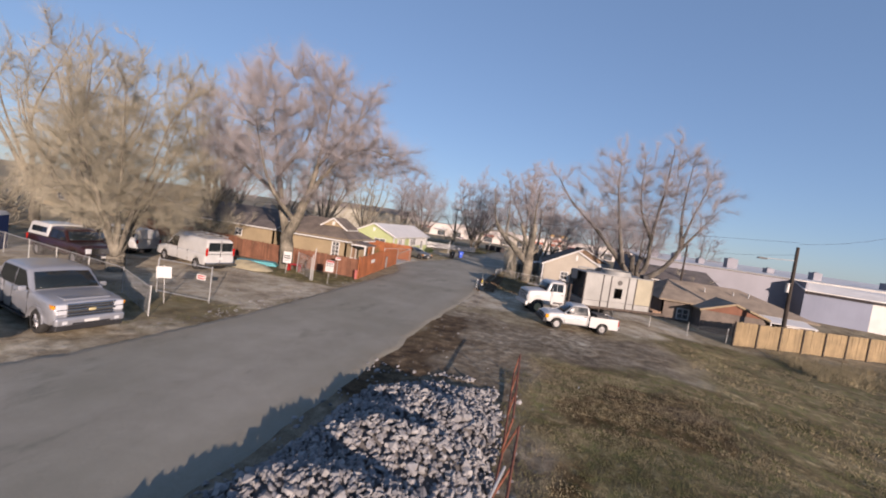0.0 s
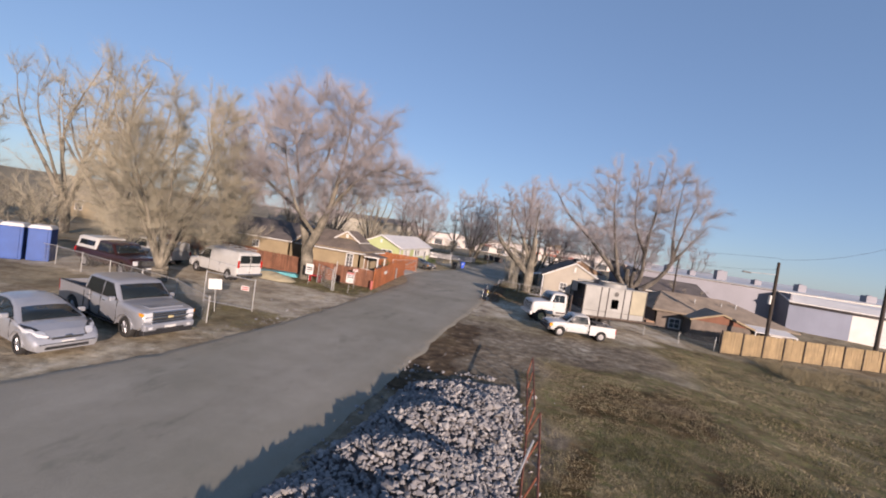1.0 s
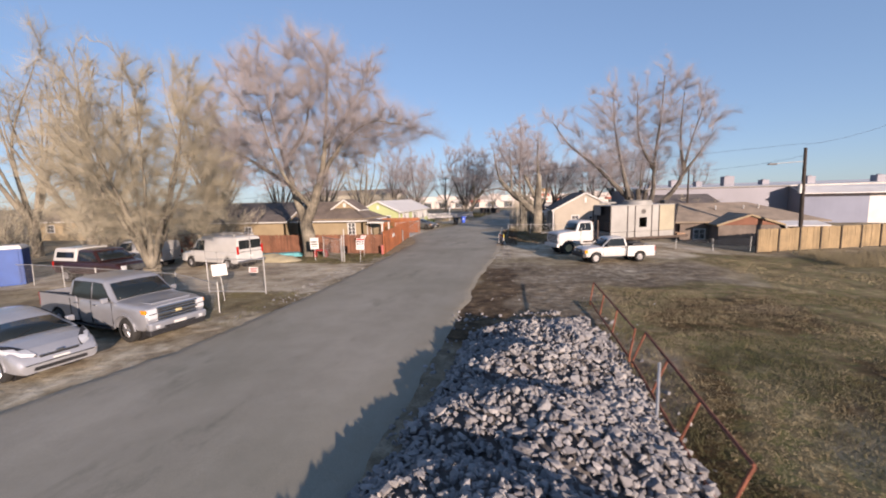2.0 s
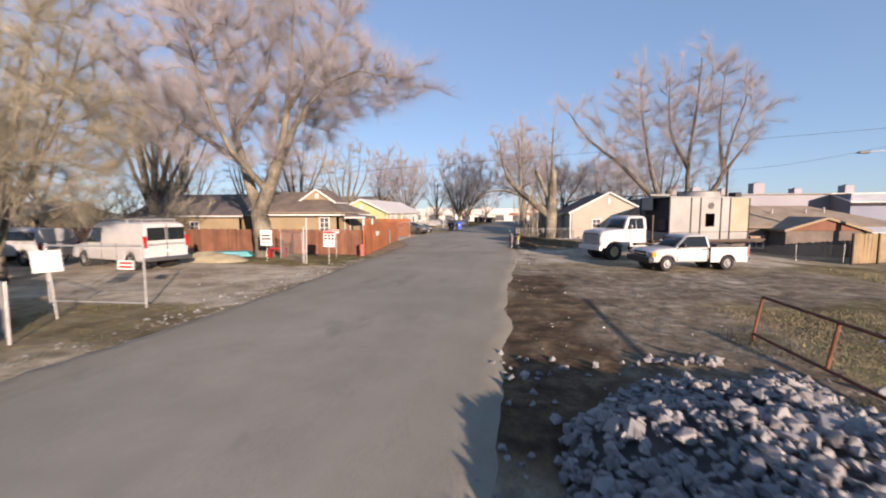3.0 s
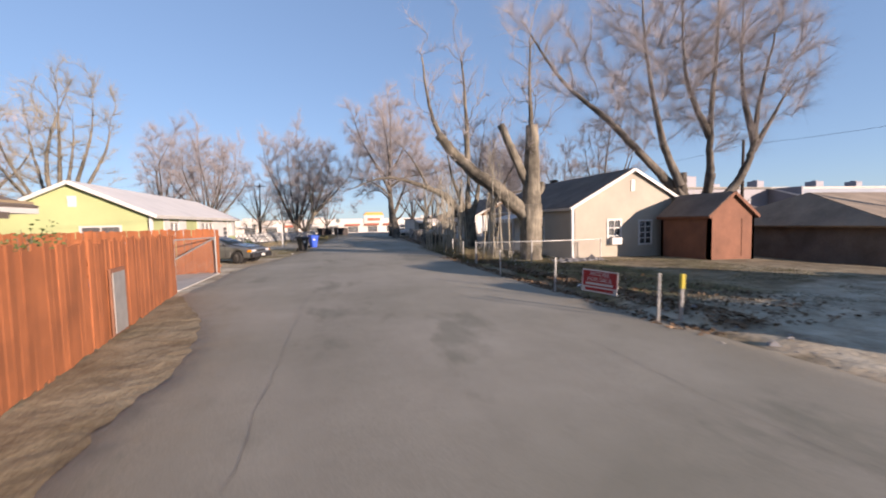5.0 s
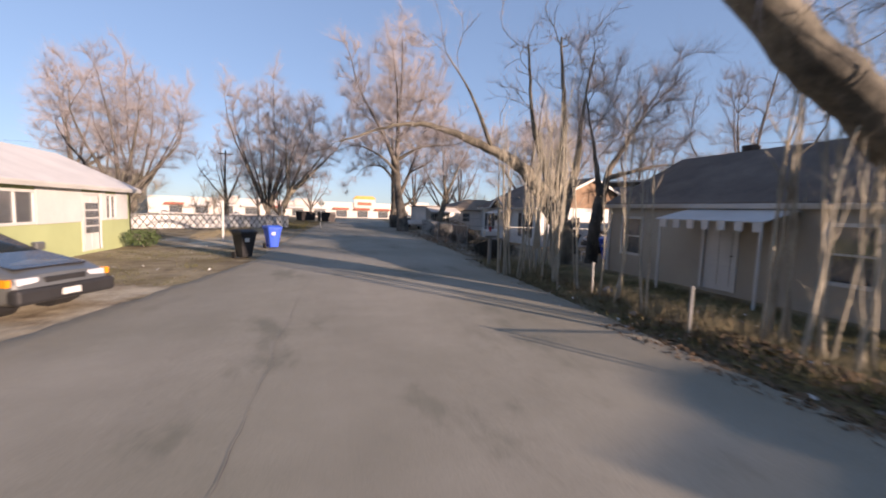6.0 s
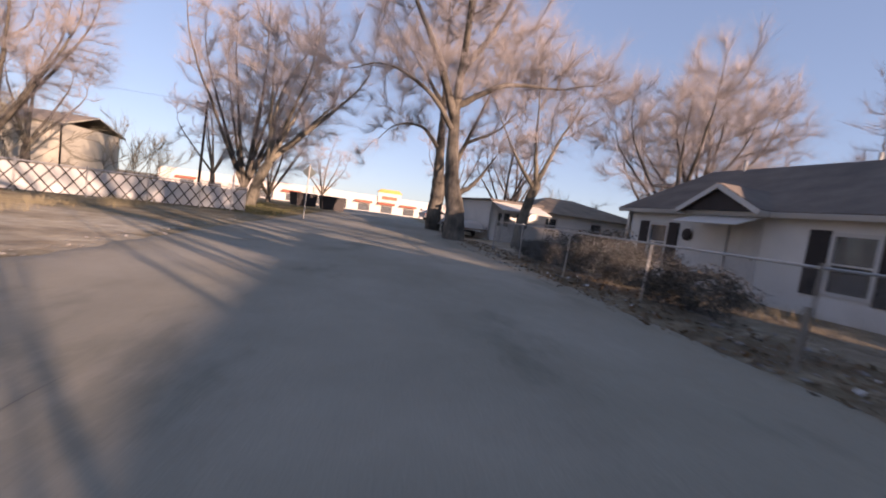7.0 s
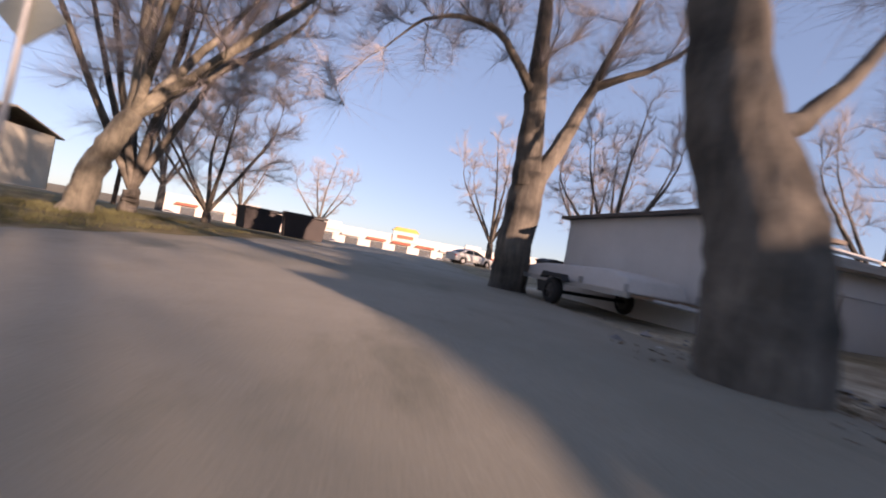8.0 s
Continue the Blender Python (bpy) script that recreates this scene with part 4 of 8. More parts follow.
def window(parent, m, s0, s1, za, zb, nx=1, ny=2, frame="white", pane="glass", fw=0.06, blind=0.92, name="window"):
    """A window set in an opening: frame with bars, pane and a blind behind."""
    bm = bmesh.new()
    pw, ph = (s1 - s0) / nx, (zb - za) / ny
    o = Vector((s0 - fw, -0.035, 0))
    panes = [(fw + i * pw + 0.018, fw + (i + 1) * pw - 0.018, za + k * ph + 0.02, za + (k + 1) * ph - 0.02) for i in range(nx) for k in range(ny)]
    cell_wall(bm, Matrix.Translation(o), s1 - s0 + 2 * fw, za - fw, zb + fw, 0.085, panes)
    w = part(name, bm, M[frame], parent)
    w.matrix_local = m
    part("pane", boxm(s0, s1, 0.02, 0.028, za, zb), M[pane], w)
    if blind:
        part("blind", boxm(s0, s1, 0.10, 0.12, zb - (zb - za) * blind, zb), M["curtain"], w)
    return w


def gable_part(p0, p1, z0, zr, th=0.14, at=0.5, z_low=None):
    bm = bmesh.new()
    a, b = Vector((*p0, z0)), Vector((*p1, z0))
    c = a + (b - a) * at
    c.z = zr
    d = (b - a).normalized()
    n = Vector((d.y, -d.x, 0))
    q = [a - n * th, b - n * th, c - n * th]
    vs = [bm.verts.new(v) for v in (a, b, c, *q)]
    for f in ((0, 1, 2), (5, 4, 3), (0, 3, 4, 1), (1, 4, 5, 2), (2, 5, 3, 0)):
        bm.faces.new([vs[i] for i in f])
    bmesh.ops.recalc_face_normals(bm, faces=bm.faces)
    return bm


def roof_slope(e0, e1, r0, r1, t=0.1):
    """A sloping roof plate between an eave and a ridge."""
    return slab(bmesh.new(), [e0, e1, r1, r0], t)


def gable_roof(parent, x0, x1, y0, y1, ze, zr, mat, along="y", over=0.35, trim="white", cx=None, t=0.10):
    """Two slopes with fascia and barge boards."""
    if along == "y":
        cx = (x0 + x1) / 2 if cx is None else cx
        kl, kr = (zr - ze) / (cx - x0), (zr - ze) / (x1 - cx)
        a0, a1 = y0 - over, y1 + over
        L = [(x0 - over, a1, ze - kl * over), (x0 - over, a0, ze - kl * over), (cx, a0, zr), (cx, a1, zr)]
        R = [(x1 + over, a0, ze - kr * over), (x1 + over, a1, ze - kr * over), (cx, a1, zr), (cx, a0, zr)]
        P = lambda u, v, w: (u, v, w)
    else:
        cx = (y0 + y1) / 2 if cx is None else cx
        kl, kr = (zr - ze) / (cx - y0), (zr - ze) / (y1 - cx)
        a0, a1 = x0 - over, x1 + over
        L = [(a0, y0 - over, ze - kl * over), (a1, y0 - over, ze - kl * over), (a1, cx, zr), (a0, cx, zr)]
        R = [(a1, y1 + over, ze - kr * over), (a0, y1 + over, ze - kr * over), (a0, cx, zr), (a1, cx, zr)]
    bm = bmesh.new()
    up = lambda q: [(p[0], p[1], p[2] + 0.02) for p in q]
    slab(bm, up(L), t)
    slab(bm, up(R), t)
    roof = part("roof", bm, M[mat], parent)
    for q in (L, R):
        e0, e1, r1, r0 = [Vector(v) for v in q]
        for a, b in ((e0, e1), (e1, r1), (e0, r0)):
            n = (e1 - e0).cross(r0 - e0).normalized()
            d = (b - a).normalized()
            s = d.cross(n).normalized()
            mid_in = (e0 + e1 + r0 + r1) / 4 - (a + b) / 2
            if s.dot(mid_in) > 0:
                s = -s
            mm = Matrix((( d.x, s.x, n.x, 0), (d.y, s.y, n.y, 0), (d.z, s.z, n.z, 0), (0, 0, 0, 1)))
            mm.translation = (a + b) / 2 + s * 0.014 + n * 0.03
            bt = bmesh.new()
            obox(bt, mm, (b - a).length + 0.02, 0.025, 0.13)
            part("fascia", bt, M[trim], roof)
    return roof


def corner_boards(parent, pts, z1, mat="white", w=0.06):
    for x, y in pts:
        part("corner_board", boxm(x - w, x + w, y - w, y + w, 0, z1), M[mat], parent)


def shell_walls(parent, x0, x1, y0, y1, z1, mat, holes=None, z0=-0.1):
    """Four walls; holes by side: s(outh, low y), w(est, low x), n, e; s runs along the wall."""
    holes = holes or {}
    out = {}
    for side, p0, p1 in (("s", (x0, y0), (x1, y0)), ("w", (x0, y1), (x0, y0)), ("e", (x1, y0), (x1, y1)), ("n", (x1, y1), (x0, y1))):
        bm = bmesh.new()
        out[side] = wall(bm, p0, p1, z0, z1, 0.14, holes.get(side, ()))
        part("wall", bm, M[mat], parent)
    part("floor_slab", boxm(x0 + 0.15, x1 - 0.15, y0 + 0.15, y1 - 0.15, -0.05, 0.1), M["dark_in"], parent)
    return out


def house(name, label, x0, x1, y0, y1, ze, zr, wmat, rmat, along="y", over=0.35, wins=None, cx=None, gmat=None, trim="white", corners=True, m=None, doors=None):
    """wins: side -> list of (s0, s1, za, zb, nx, ny)."""
    t = thing(name, m or pose(0, 0, 0), label, "house")
    wins, doors = wins or {}, doors or {}
    holes = {k: [w[:4] for w in wins.get(k, [])] + [d[:4] for d in doors.get(k, [])] for k in "swen"}
    ms = shell_walls(t, x0, x1, y0, y1, ze, wmat, holes)
    for k, ws in wins.items():
        for w in ws:
            window(t, ms[k], *w[:4], *(w[4:6] if len(w) > 5 else (1, 2)))
    for k, ds in doors.items():
        for s0, s1, za, zb, mt in ds:
            d = part("door", boxm(s0, s1, 0.03, 0.08, za, zb), M[mt], t)
            d.matrix_local = ms[k]
            bm = bmesh.new()
            for q in ((s0 - 0.09, s0, za, zb + 0.09), (s1, s1 + 0.09, za, zb + 0.09), (s0, s1, zb, zb + 0.09)):
                box(bm, q[0], q[1], -0.03, 0.1, q[2], q[3])
            part("door_frame", bm, M[trim], d)
            for i in range(2):
                for j in range(3):
                    a, b = s0 + 0.12 + i * (s1 - s0 - 0.18) / 2, za + 0.15 + j * (zb - za - 0.2) / 3
                    part("door_panel", boxm(a, a + (s1 - s0 - 0.3) / 2, 0.015, 0.032, b, b + (zb - za - 0.45) / 3), M[mt], d)
            part("handle", rod(bmesh.new(), (s1 - 0.08, -0.02, za + 0.95), (s1 - 0.08, 0.03, za + 0.95), 0.025), M["chrome"], d)
    g = M[gmat or wmat]
    if along == "y":
        at = 0.5 if cx is None else (cx - x0) / (x1 - x0)
        part("gable", gable_part((x0, y0), (x1, y0), ze, zr, at=at), g, t)
        part("gable", gable_part((x1, y1), (x0, y1), ze, zr, at=1 - at), g, t)
    else:
        part("gable", gable_part((x1, y0), (x1, y1), ze, zr), g, t)
        part("gable", gable_part((x0, y1), (x0, y0), ze, zr), g, t)
    gable_roof(t, x0, x1, y0, y1, ze, zr, rmat, along, over, trim, cx)
    if corners:
        corner_boards(t, ((x0, y0), (x1, y0), (x0, y1)), ze)
    return t, ms


# the beige house
hA, _ = house("bungalow", "beige bungalow with a dark shingle roof and white trim", 2.7, 9.4, 48.3, 58.8, 2.42, 4.2, "beige", "shingle_brown", "y", 0.16,
               {"s": [(1.95, 2.65, 0.66, 1.80, 2, 3), (3.75, 4.45, 0.6, 1.72, 2, 4)], "w": [(6.9, 7.8, 0.75, 1.95), (0.7, 1.6, 0.75, 1.95)]}, doors={"w": [(4.0, 4.9, 0.1, 2.1, "white")]})
part("gable_vent", boxm(5.95, 6.15, 48.262, 48.31, 3.2, 3.75), M["white"], hA)
part("window_cooler", boxm(4.72, 5.28, 48.05, 48.36, 0.62, 0.95, bev=0.02), M["white"], hA)
aw = part("awning", slab(bmesh.new(), [(2.66, 52.4, 2.25), (2.66, 55.4, 2.25), (1.5, 55.4, 1.95), (1.5, 52.4, 1.95)], 0.03), M["white"], hA, "striped metal porch awning")
for i in range(7):
    part("valance", boxm(1.47, 1.5, 52.4 + i * 0.43, 52.6 + i * 0.43, 1.75, 1.97), M["white"], aw)
for y in (52.5, 55.3):
    part("porch_post", rod(bmesh.new(), (1.6, y, 0), (1.6, y, 1.95), 0.035), M["white"], hA)
part("chimney", boxm(6.5, 6.9, 56.6, 57.0, 3.6, 4.6, bev=0.02), M["shutter"], hA)
part("antenna", rod(bmesh.new(), (7.4, 57.4, 3.5), (7.5, 57.4, 5.2), 0.02), M["steel"], hA)

# the brown garden shed
shed = thing("garden_shed", pose(0, 0, 0), "red-brown wooden shed with a dark gable roof against the beige house", "shed")
shell_walls(shed, 7.4, 9.9, 45.2, 47.9, 1.9, "brick_red", {"s": [(0.9, 1.8, 0.1, 1.75)]})
part("door", boxm(8.3, 9.2, 45.22, 45.26, 0.1, 1.75), M["brick_red"], shed)
part("gable", gable_part((7.4, 45.2), (9.9, 45.2), 1.9, 2.85), M["brick_red"], shed)
part("gable", gable_part((9.9, 47.9), (7.4, 47.9), 1.9, 2.85), M["brick_red"], shed)
gable_roof(shed, 7.4, 9.9, 45.2, 47.9, 1.9, 2.85, "shingle_brown", "y", 0.12, "brick_red")

# the white house with shutters
hB, mB = house("cottage", "small white cottage with dark shutters, dark roof and bare wooden gable", 5.1, 12.6, 68.4, 77.3, 2.42, 4.25, "whitewall", "shingle_brown", "y", 0.3,
               {"w": [(6.97, 7.8, 0.62, 1.92), (1.2, 1.98, 0.66, 1.85)], "s": [(2.35, 2.95, 0.55, 1.85), (3.9, 4.5, 0.6, 1.85)]}, gmat="peel", doors={"w": [(4.3, 5.2, 0.15, 2.1, "white")]})
for s0, s1, za, zb in ((6.97, 7.8, 0.62, 1.92), (1.2, 1.98, 0.66, 1.85)):
    for a, b in ((s0 - 0.52, s0 - 0.08), (s1 + 0.08, s1 + 0.52)):
        sh = part("shutter", boxm(a, b, -0.04, -0.004, za - 0.12, zb + 0.1), M["shutter"], hB)
        sh.matrix_local = mB["w"]
        for k in range(9):
            z = za + (zb - za) * k / 9
            part("slat", boxm(a + 0.04, b - 0.04, -0.052, -0.036, z, z + 0.07), M["shutter"], sh)
pg = thing("entrance_canopy", pose(0, 0, 0), "small gabled entrance canopy with a pale metal awning", "canopy")
part("gable", gable_part((4.55, 74.2), (4.55, 71.8), 2.35, 3.0), M["shutter"], pg)
gable_roof(pg, 4.55, 8.2, 71.8, 74.2, 2.35, 3.0, "shingle_brown", "x", 0.12)
part("awning", slab(bmesh.new(), [(5.08, 74.0, 2.3), (5.08, 71.9, 2.3), (4.0, 71.9, 1.95), (4.0, 74.0, 1.95)], 0.03), M["roof_white"], pg)
part("trim", boxm(5.0, 5.099, 68.3, 68.5, 0, 2.4), M["white"], hB)
for k, (x, y) in enumerate([(8.8, 70.4), (9.0, 72.2), (8.6, 76.0)]):
    part("roof_vent", rod(bmesh.new(), (x, y, 3.9), (x, y, 4.62), 0.055), M["steel"], hB)
bm = bmesh.new()
bmesh.ops.create_uvsphere(bm, u_segments=14, v_segments=6, radius=0.2, matrix=Matrix.Translation((5.03, 74.4, 1.6)) @ Matrix.Diagonal((0.3, 1, 1, 1)))
tagged(part("door_wreath", bm, M["shutter"]), "dark round wreath on the white wall", "wreath")
part("gable_door", boxm(8.6, 9.1, 68.36, 68.4, 2.75, 3.6), M["peel"], hB)
part("porch_step", boxm(4.2, 5.05, 72.0, 73.2, 0, 0.16), M["concrete"], hB)

# the low house with the grey-tan roof, the camper shed and the white annex
hC = thing("low_house", pose(0, 0, 0), "low pale house with a grey-tan hipped shingle roof", "house")
mC = shell_walls(hC, 6.2, 15.4, 88.6, 97.0, 2.1, "whitewall", {"s": [(1.2, 2.0, 0.9, 1.8), (4.6, 5.4, 0.9, 1.8)], "w": [(3.4, 4.4, 0.8, 1.8)]})
window(hC, mC["s"], 1.2, 2.0, 0.9, 1.8, 1, 2)
window(hC, mC["s"], 4.6, 5.4, 0.9, 1.8, 1, 2)
window(hC, mC["w"], 3.4, 4.4, 0.8, 1.8, 1, 2)
for nm, q in (("roof_slope", [(5.8, 88.2, 2.05), (15.8, 88.2, 2.05), (11.6, 92.8, 3.35), (9.4, 92.8, 3.35)]),
              ("roof_slope", [(15.8, 97.4, 2.05), (5.8, 97.4, 2.05), (9.4, 92.8, 3.35), (11.6, 92.8, 3.35)]),
              ("roof_hip", [(15.8, 88.2, 2.05), (15.8, 97.4, 2.05), (11.6, 92.8, 3.35)]),
              ("roof_hip", [(5.8, 97.4, 2.05), (5.8, 88.2, 2.05), (9.4, 92.8, 3.35)])):
    part(nm, slab(bmesh.new(), q, 0.1), M["shingle_tan"], hC)
part("soffit", boxm(5.85, 15.75, 88.25, 97.35, 2.105, 2.15), M["whitewall"], hC)
ann = thing("storage_building", rz(2.75, 86.5, 6.0), "flat-roofed white storage building with an awning behind the utility trailer", "building")
sA = shell_walls(ann, 0.0, 3.2, 0.0, 4.8, 2.35, "whitewall", {"s": [(0.5, 1.3, 0.9, 1.7), (1.7, 2.6, 0.9, 1.7)]})
for w in ((0.5, 1.3, 0.9, 1.7), (1.7, 2.6, 0.9, 1.7)):
    window(ann, sA["s"], *w, 2, 1, blind=0)
part("roof", boxm(-0.22, 3.4, -0.2, 5.0, 2.35, 2.44, bev=0.01), M["shingle"], ann)
part("awning", slab(bmesh.new(), [(0.0, -0.02, 2.3), (0.0, -1.5, 1.85), (3.2, -1.5, 1.85), (3.2, -0.02, 2.3)][::-1], 0.04), M["roof_white"], ann, "white sheet-metal awning")
for x in (0.08, 3.1):
    part("awning_post", rod(bmesh.new(), (x, -1.42, -0.05), (x, -1.42, 1.86), 0.035), M["steel"], ann)

# the lime green house
hG, _ = house("ranch_house", "lime green house with a white metal roof and white window trim", -21.3, -15.75, 51.5, 67.8, 2.5, 3.8, "greenwall", "roof_white", "y", 0.3,
               {"w": [], "e": [(2.1, 3.3, 1.25, 2.15, 2, 1), (7.1, 9.6, 1.25, 2.15, 3, 1), (14.0, 14.8, 1.25, 2.15, 2, 1)], "s": [(3.0, 4.4, 1.15, 2.0, 2, 1)]}, doors={"e": [(12.3, 13.5, 0.1, 2.15, "white")]})
for s0, s1 in ((1.35, 2.02), (3.38, 4.4), (6.4, 7.02), (9.68, 12.18), (13.62, 13.92), (14.88, 15.9)):
    part("white_panel", boxm(-15.77, -15.71, 51.5 + s0, 51.5 + s1, 1.18, 2.42), M["white"], hG)
for i in range(3):
    for j in range(4):
        part("door_pane", boxm(-15.74, -15.705, 63.98 + i * 0.3, 64.2 + i * 0.3, 0.75 + j * 0.29, 0.98 + j * 0.29), M["glass"], hG)
part("gable_vent", boxm(-18.68, -18.38, 51.46, 51.5, 2.85, 3.3), M["white"], hG)

# the tan house with the porch
hT = thing("porch_house", pose(0, 0, 0), "tan stucco house with a brown hipped roof and white-framed window", "house")
mT = shell_walls(hT, -20.8, -14.65, 36.0, 41.0, 2.45, "tanwall", {"s": [(4.8, 5.45, 0.75, 2.1)], "e": [(1.2, 2.1, 0.1, 2.1)]})
window(hT, mT["s"], 4.8, 5.45, 0.75, 2.1, 2, 4)
hx0, hx1, hy0, hy1, hze, hzr = -21.3, -14.2, 35.5, 41.5, 2.32, 3.95
for nm, q in (("roof_slope", [(hx0, hy0, hze), (hx1, hy0, hze), (hx1 - 3.2, 38.5, hzr), (hx0 + 0.6, 38.5, hzr)]),
              ("roof_slope", [(hx1, hy1, hze), (hx0, hy1, hze), (hx0 + 0.6, 38.5, hzr), (hx1 - 3.2, 38.5, hzr)]),
              ("roof_hip", [(hx1, hy0, hze), (hx1, hy1, hze), (hx1 - 3.2, 38.5, hzr)]),
              ("roof_hip", [(hx0, hy1, hze), (hx0, hy0, hze), (hx0 + 0.6, 38.5, hzr)])):
    part(nm, slab(bmesh.new(), q, 0.1), M["shingle_brown"], hT)
for p, q in (((hx0, hy0), (hx1, hy0)), ((hx1, hy0), (hx1, hy1)), ((hx1, hy1), (hx0, hy1)), ((hx0, hy1), (hx0, hy0))):
    bm = bmesh.new()
    obox(bm, Matrix.Translation(((p[0] + q[0]) / 2, (p[1] + q[1]) / 2, hze)), abs(q[0] - p[0]) + 0.04 or 0.04, abs(q[1] - p[1]) + 0.04 or 0.04, 0.14)
    part("fascia", bm, M["white"], hT)
part("soffit", boxm(hx0 + 0.03, hx1 - 0.03, hy0 + 0.03, hy1 - 0.03, 2.44, 2.5), M["tanwall"], hT)
part("porch_roof", slab(bmesh.new(), [(-14.3, 36.0, 2.28), (-12.7, 36.0, 2.08), (-12.7, 38.2, 2.08), (-14.3, 38.2, 2.28)], 0.09), M["shingle_brown"], hT)
part("porch_trim", boxm(-14.2, -12.68, 35.95, 36.0, 2.06, 2.18), M["white"], hT)
for y in (36.1, 38.0):
    part("porch_post", boxm(-12.95, -12.83, y, y + 0.12, 0, 2.1), M["white"], hT)
part("porch_rail", boxm(-14.6, -12.9, 36.12, 36.18, 0.85, 0.93), M["white"], hT)
for i in range(7):
    part("baluster", boxm(-14.45 + i * 0.22, -14.41 + i * 0.22, 36.13, 36.17, 0.1, 0.85), M["white"], hT)
part("dormer", gable_part((-18.1, 37.3), (-15.5, 37.3), 3.25, 4.1, 1.4), M["tanwall"], hT)
gable_roof(hT, -18.1, -15.5, 37.3, 39.4, 3.25, 4.1, "shingle_brown", "y", 0.15, trim="white")
part("dormer_vent", boxm(-16.93, -16.67, 37.26, 37.3, 3.5, 3.85), M["white"], hT)
dT = part("door", boxm(1.2, 2.1, 0.03, 0.08, 0.1, 2.1), M["peel"], hT)
dT.matrix_local = mT["e"]
for q in ((1.11, 1.2, 0.1, 2.19), (2.1, 2.19, 0.1, 2.19), (1.2, 2.1, 2.1, 2.19)):
    part("door_frame", boxm(q[0], q[1], -0.03, 0.1, q[2], q[3]), M["white"], dT)
house("yard_house", "tan house with a dark shingle roof behind the wooden fence", -32.0, -23.0, 37.4, 44.6, 2.35, 3.9, "tanwall", "shingle", "x", 0.4, {"s": [(4.75, 5.45, 1.1, 1.75, 2, 2)]}, corners=False)
house("far_house", "low house with a pale roof beyond the yards", -63.0, -50.0, 44.0, 52.0, 2.4, 3.6, "tanwall", "shingle_tan", "x", 0.4, {"s": [(3, 4.2, 1.0, 1.9), (8, 9, 1.0, 1.9)]}, corners=False)
house("far_house", "low house with a pale roof beyond the yards", -47.0, -40.0, 66.0, 74.0, 2.4, 3.8, "whitewall", "shingle_tan", "x", 0.4, {"s": [(1.5, 2.6, 1.0, 1.9)]}, corners=False)
house("far_house", "dark-roofed house beyond the trees", -60.0, -50.0, 12.0, 22.0, 2.5, 4.0, "tanwall", "shingle", "x", 0.4, {"e": [(2, 3.2, 1.0, 1.9)]}, corners=False)

# the brown-roofed house by the wooden fence
hR = thing("brown_house", pose(0, 0, -0.5), "dark-walled low house with a tan hipped roof and red gable", "house")
mR = shell_walls(hR, 13.2, 24.6, 42.0, 50.5, 1.85, "shingle_brown", {"s": [(1.3, 2.2, 0.35, 1.2), (9.8, 10.6, 0.7, 1.2)]})
window(hR, mR["s"], 1.3, 2.2, 0.35, 1.2, 2, 2)
window(hR, mR["s"], 9.8, 10.6, 0.7, 1.2, 2, 1)
rx0, rx1, ry0, ry1, rze, rzr = 12.8, 25.0, 41.6, 50.9, 1.78, 3.35
for nm, q in (("roof_slope", [(rx0, ry0, rze), (rx1, ry0, rze), (20.6, 46.2, rzr), (14.6, 46.2, rzr)]),
              ("roof_slope", [(rx1, ry1, rze), (rx0, ry1, rze), (14.6, 46.2, rzr), (20.6, 46.2, rzr)]),
              ("roof_hip", [(rx1, ry0, rze), (rx1, ry1, rze), (20.6, 46.2, rzr)]),
              ("roof_hip", [(rx0, ry1, rze), (rx0, ry0, rze), (14.6, 46.2, rzr)])):
    part(nm, slab(bmesh.new(), q, 0.1), M["shingle_tan"], hR)
part("soffit", boxm(rx0 + 0.05, rx1 - 0.05, ry0 + 0.05, ry1 - 0.05, 1.87, 1.92), M["tanwall"], hR)
part("porch_roof", slab(bmesh.new(), [(20.5, 39.6, 1.55), (23.9, 39.8, 1.55), (23.9, 41.7, 1.85), (20.5, 41.7, 1.85)], 0.06), M["roof_white"], hR, "white metal porch roof")
for x in (20.6, 23.7):
    part("porch_post", boxm(x, x + 0.08, 39.75, 39.83, 0.0, 1.56), M["white"], hR)
part("gable", gable_part((15.6, 39.9), (20.4, 39.9), 1.7, 2.5, 1.5), M["brick_red"], hR)
part("bay_wall", boxm(15.65, 20.35, 39.98, 41.95, -0.1, 1.72), M["shingle_brown"], hR)
gable_roof(hR, 15.6, 20.4, 39.9, 44.0, 1.7, 2.5, "shingle_tan", "y", 0.15, "tanwall")
for x, y, h in ((20.9, 44.6, 3.3), (19.6, 44.5, 3.2), (17.2, 44.4, 3.2)):
    part("roof_vent", rod(bmesh.new(), (x, y, 2.0), (x, y, h), 0.06), M["steel"], hR)
house("dark_house", "dark grey-roofed house with a white door past the shed", 14.5, 22.0, 54.5, 64.0, 2.3, 3.6, "shingle_brown", "shingle", "x", 0.4, {"s": [(0.4, 1.3, 0.9, 1.8)]}, doors={"s": [(2.2, 3.1, 0.1, 2.1, "white")]}, corners=False)

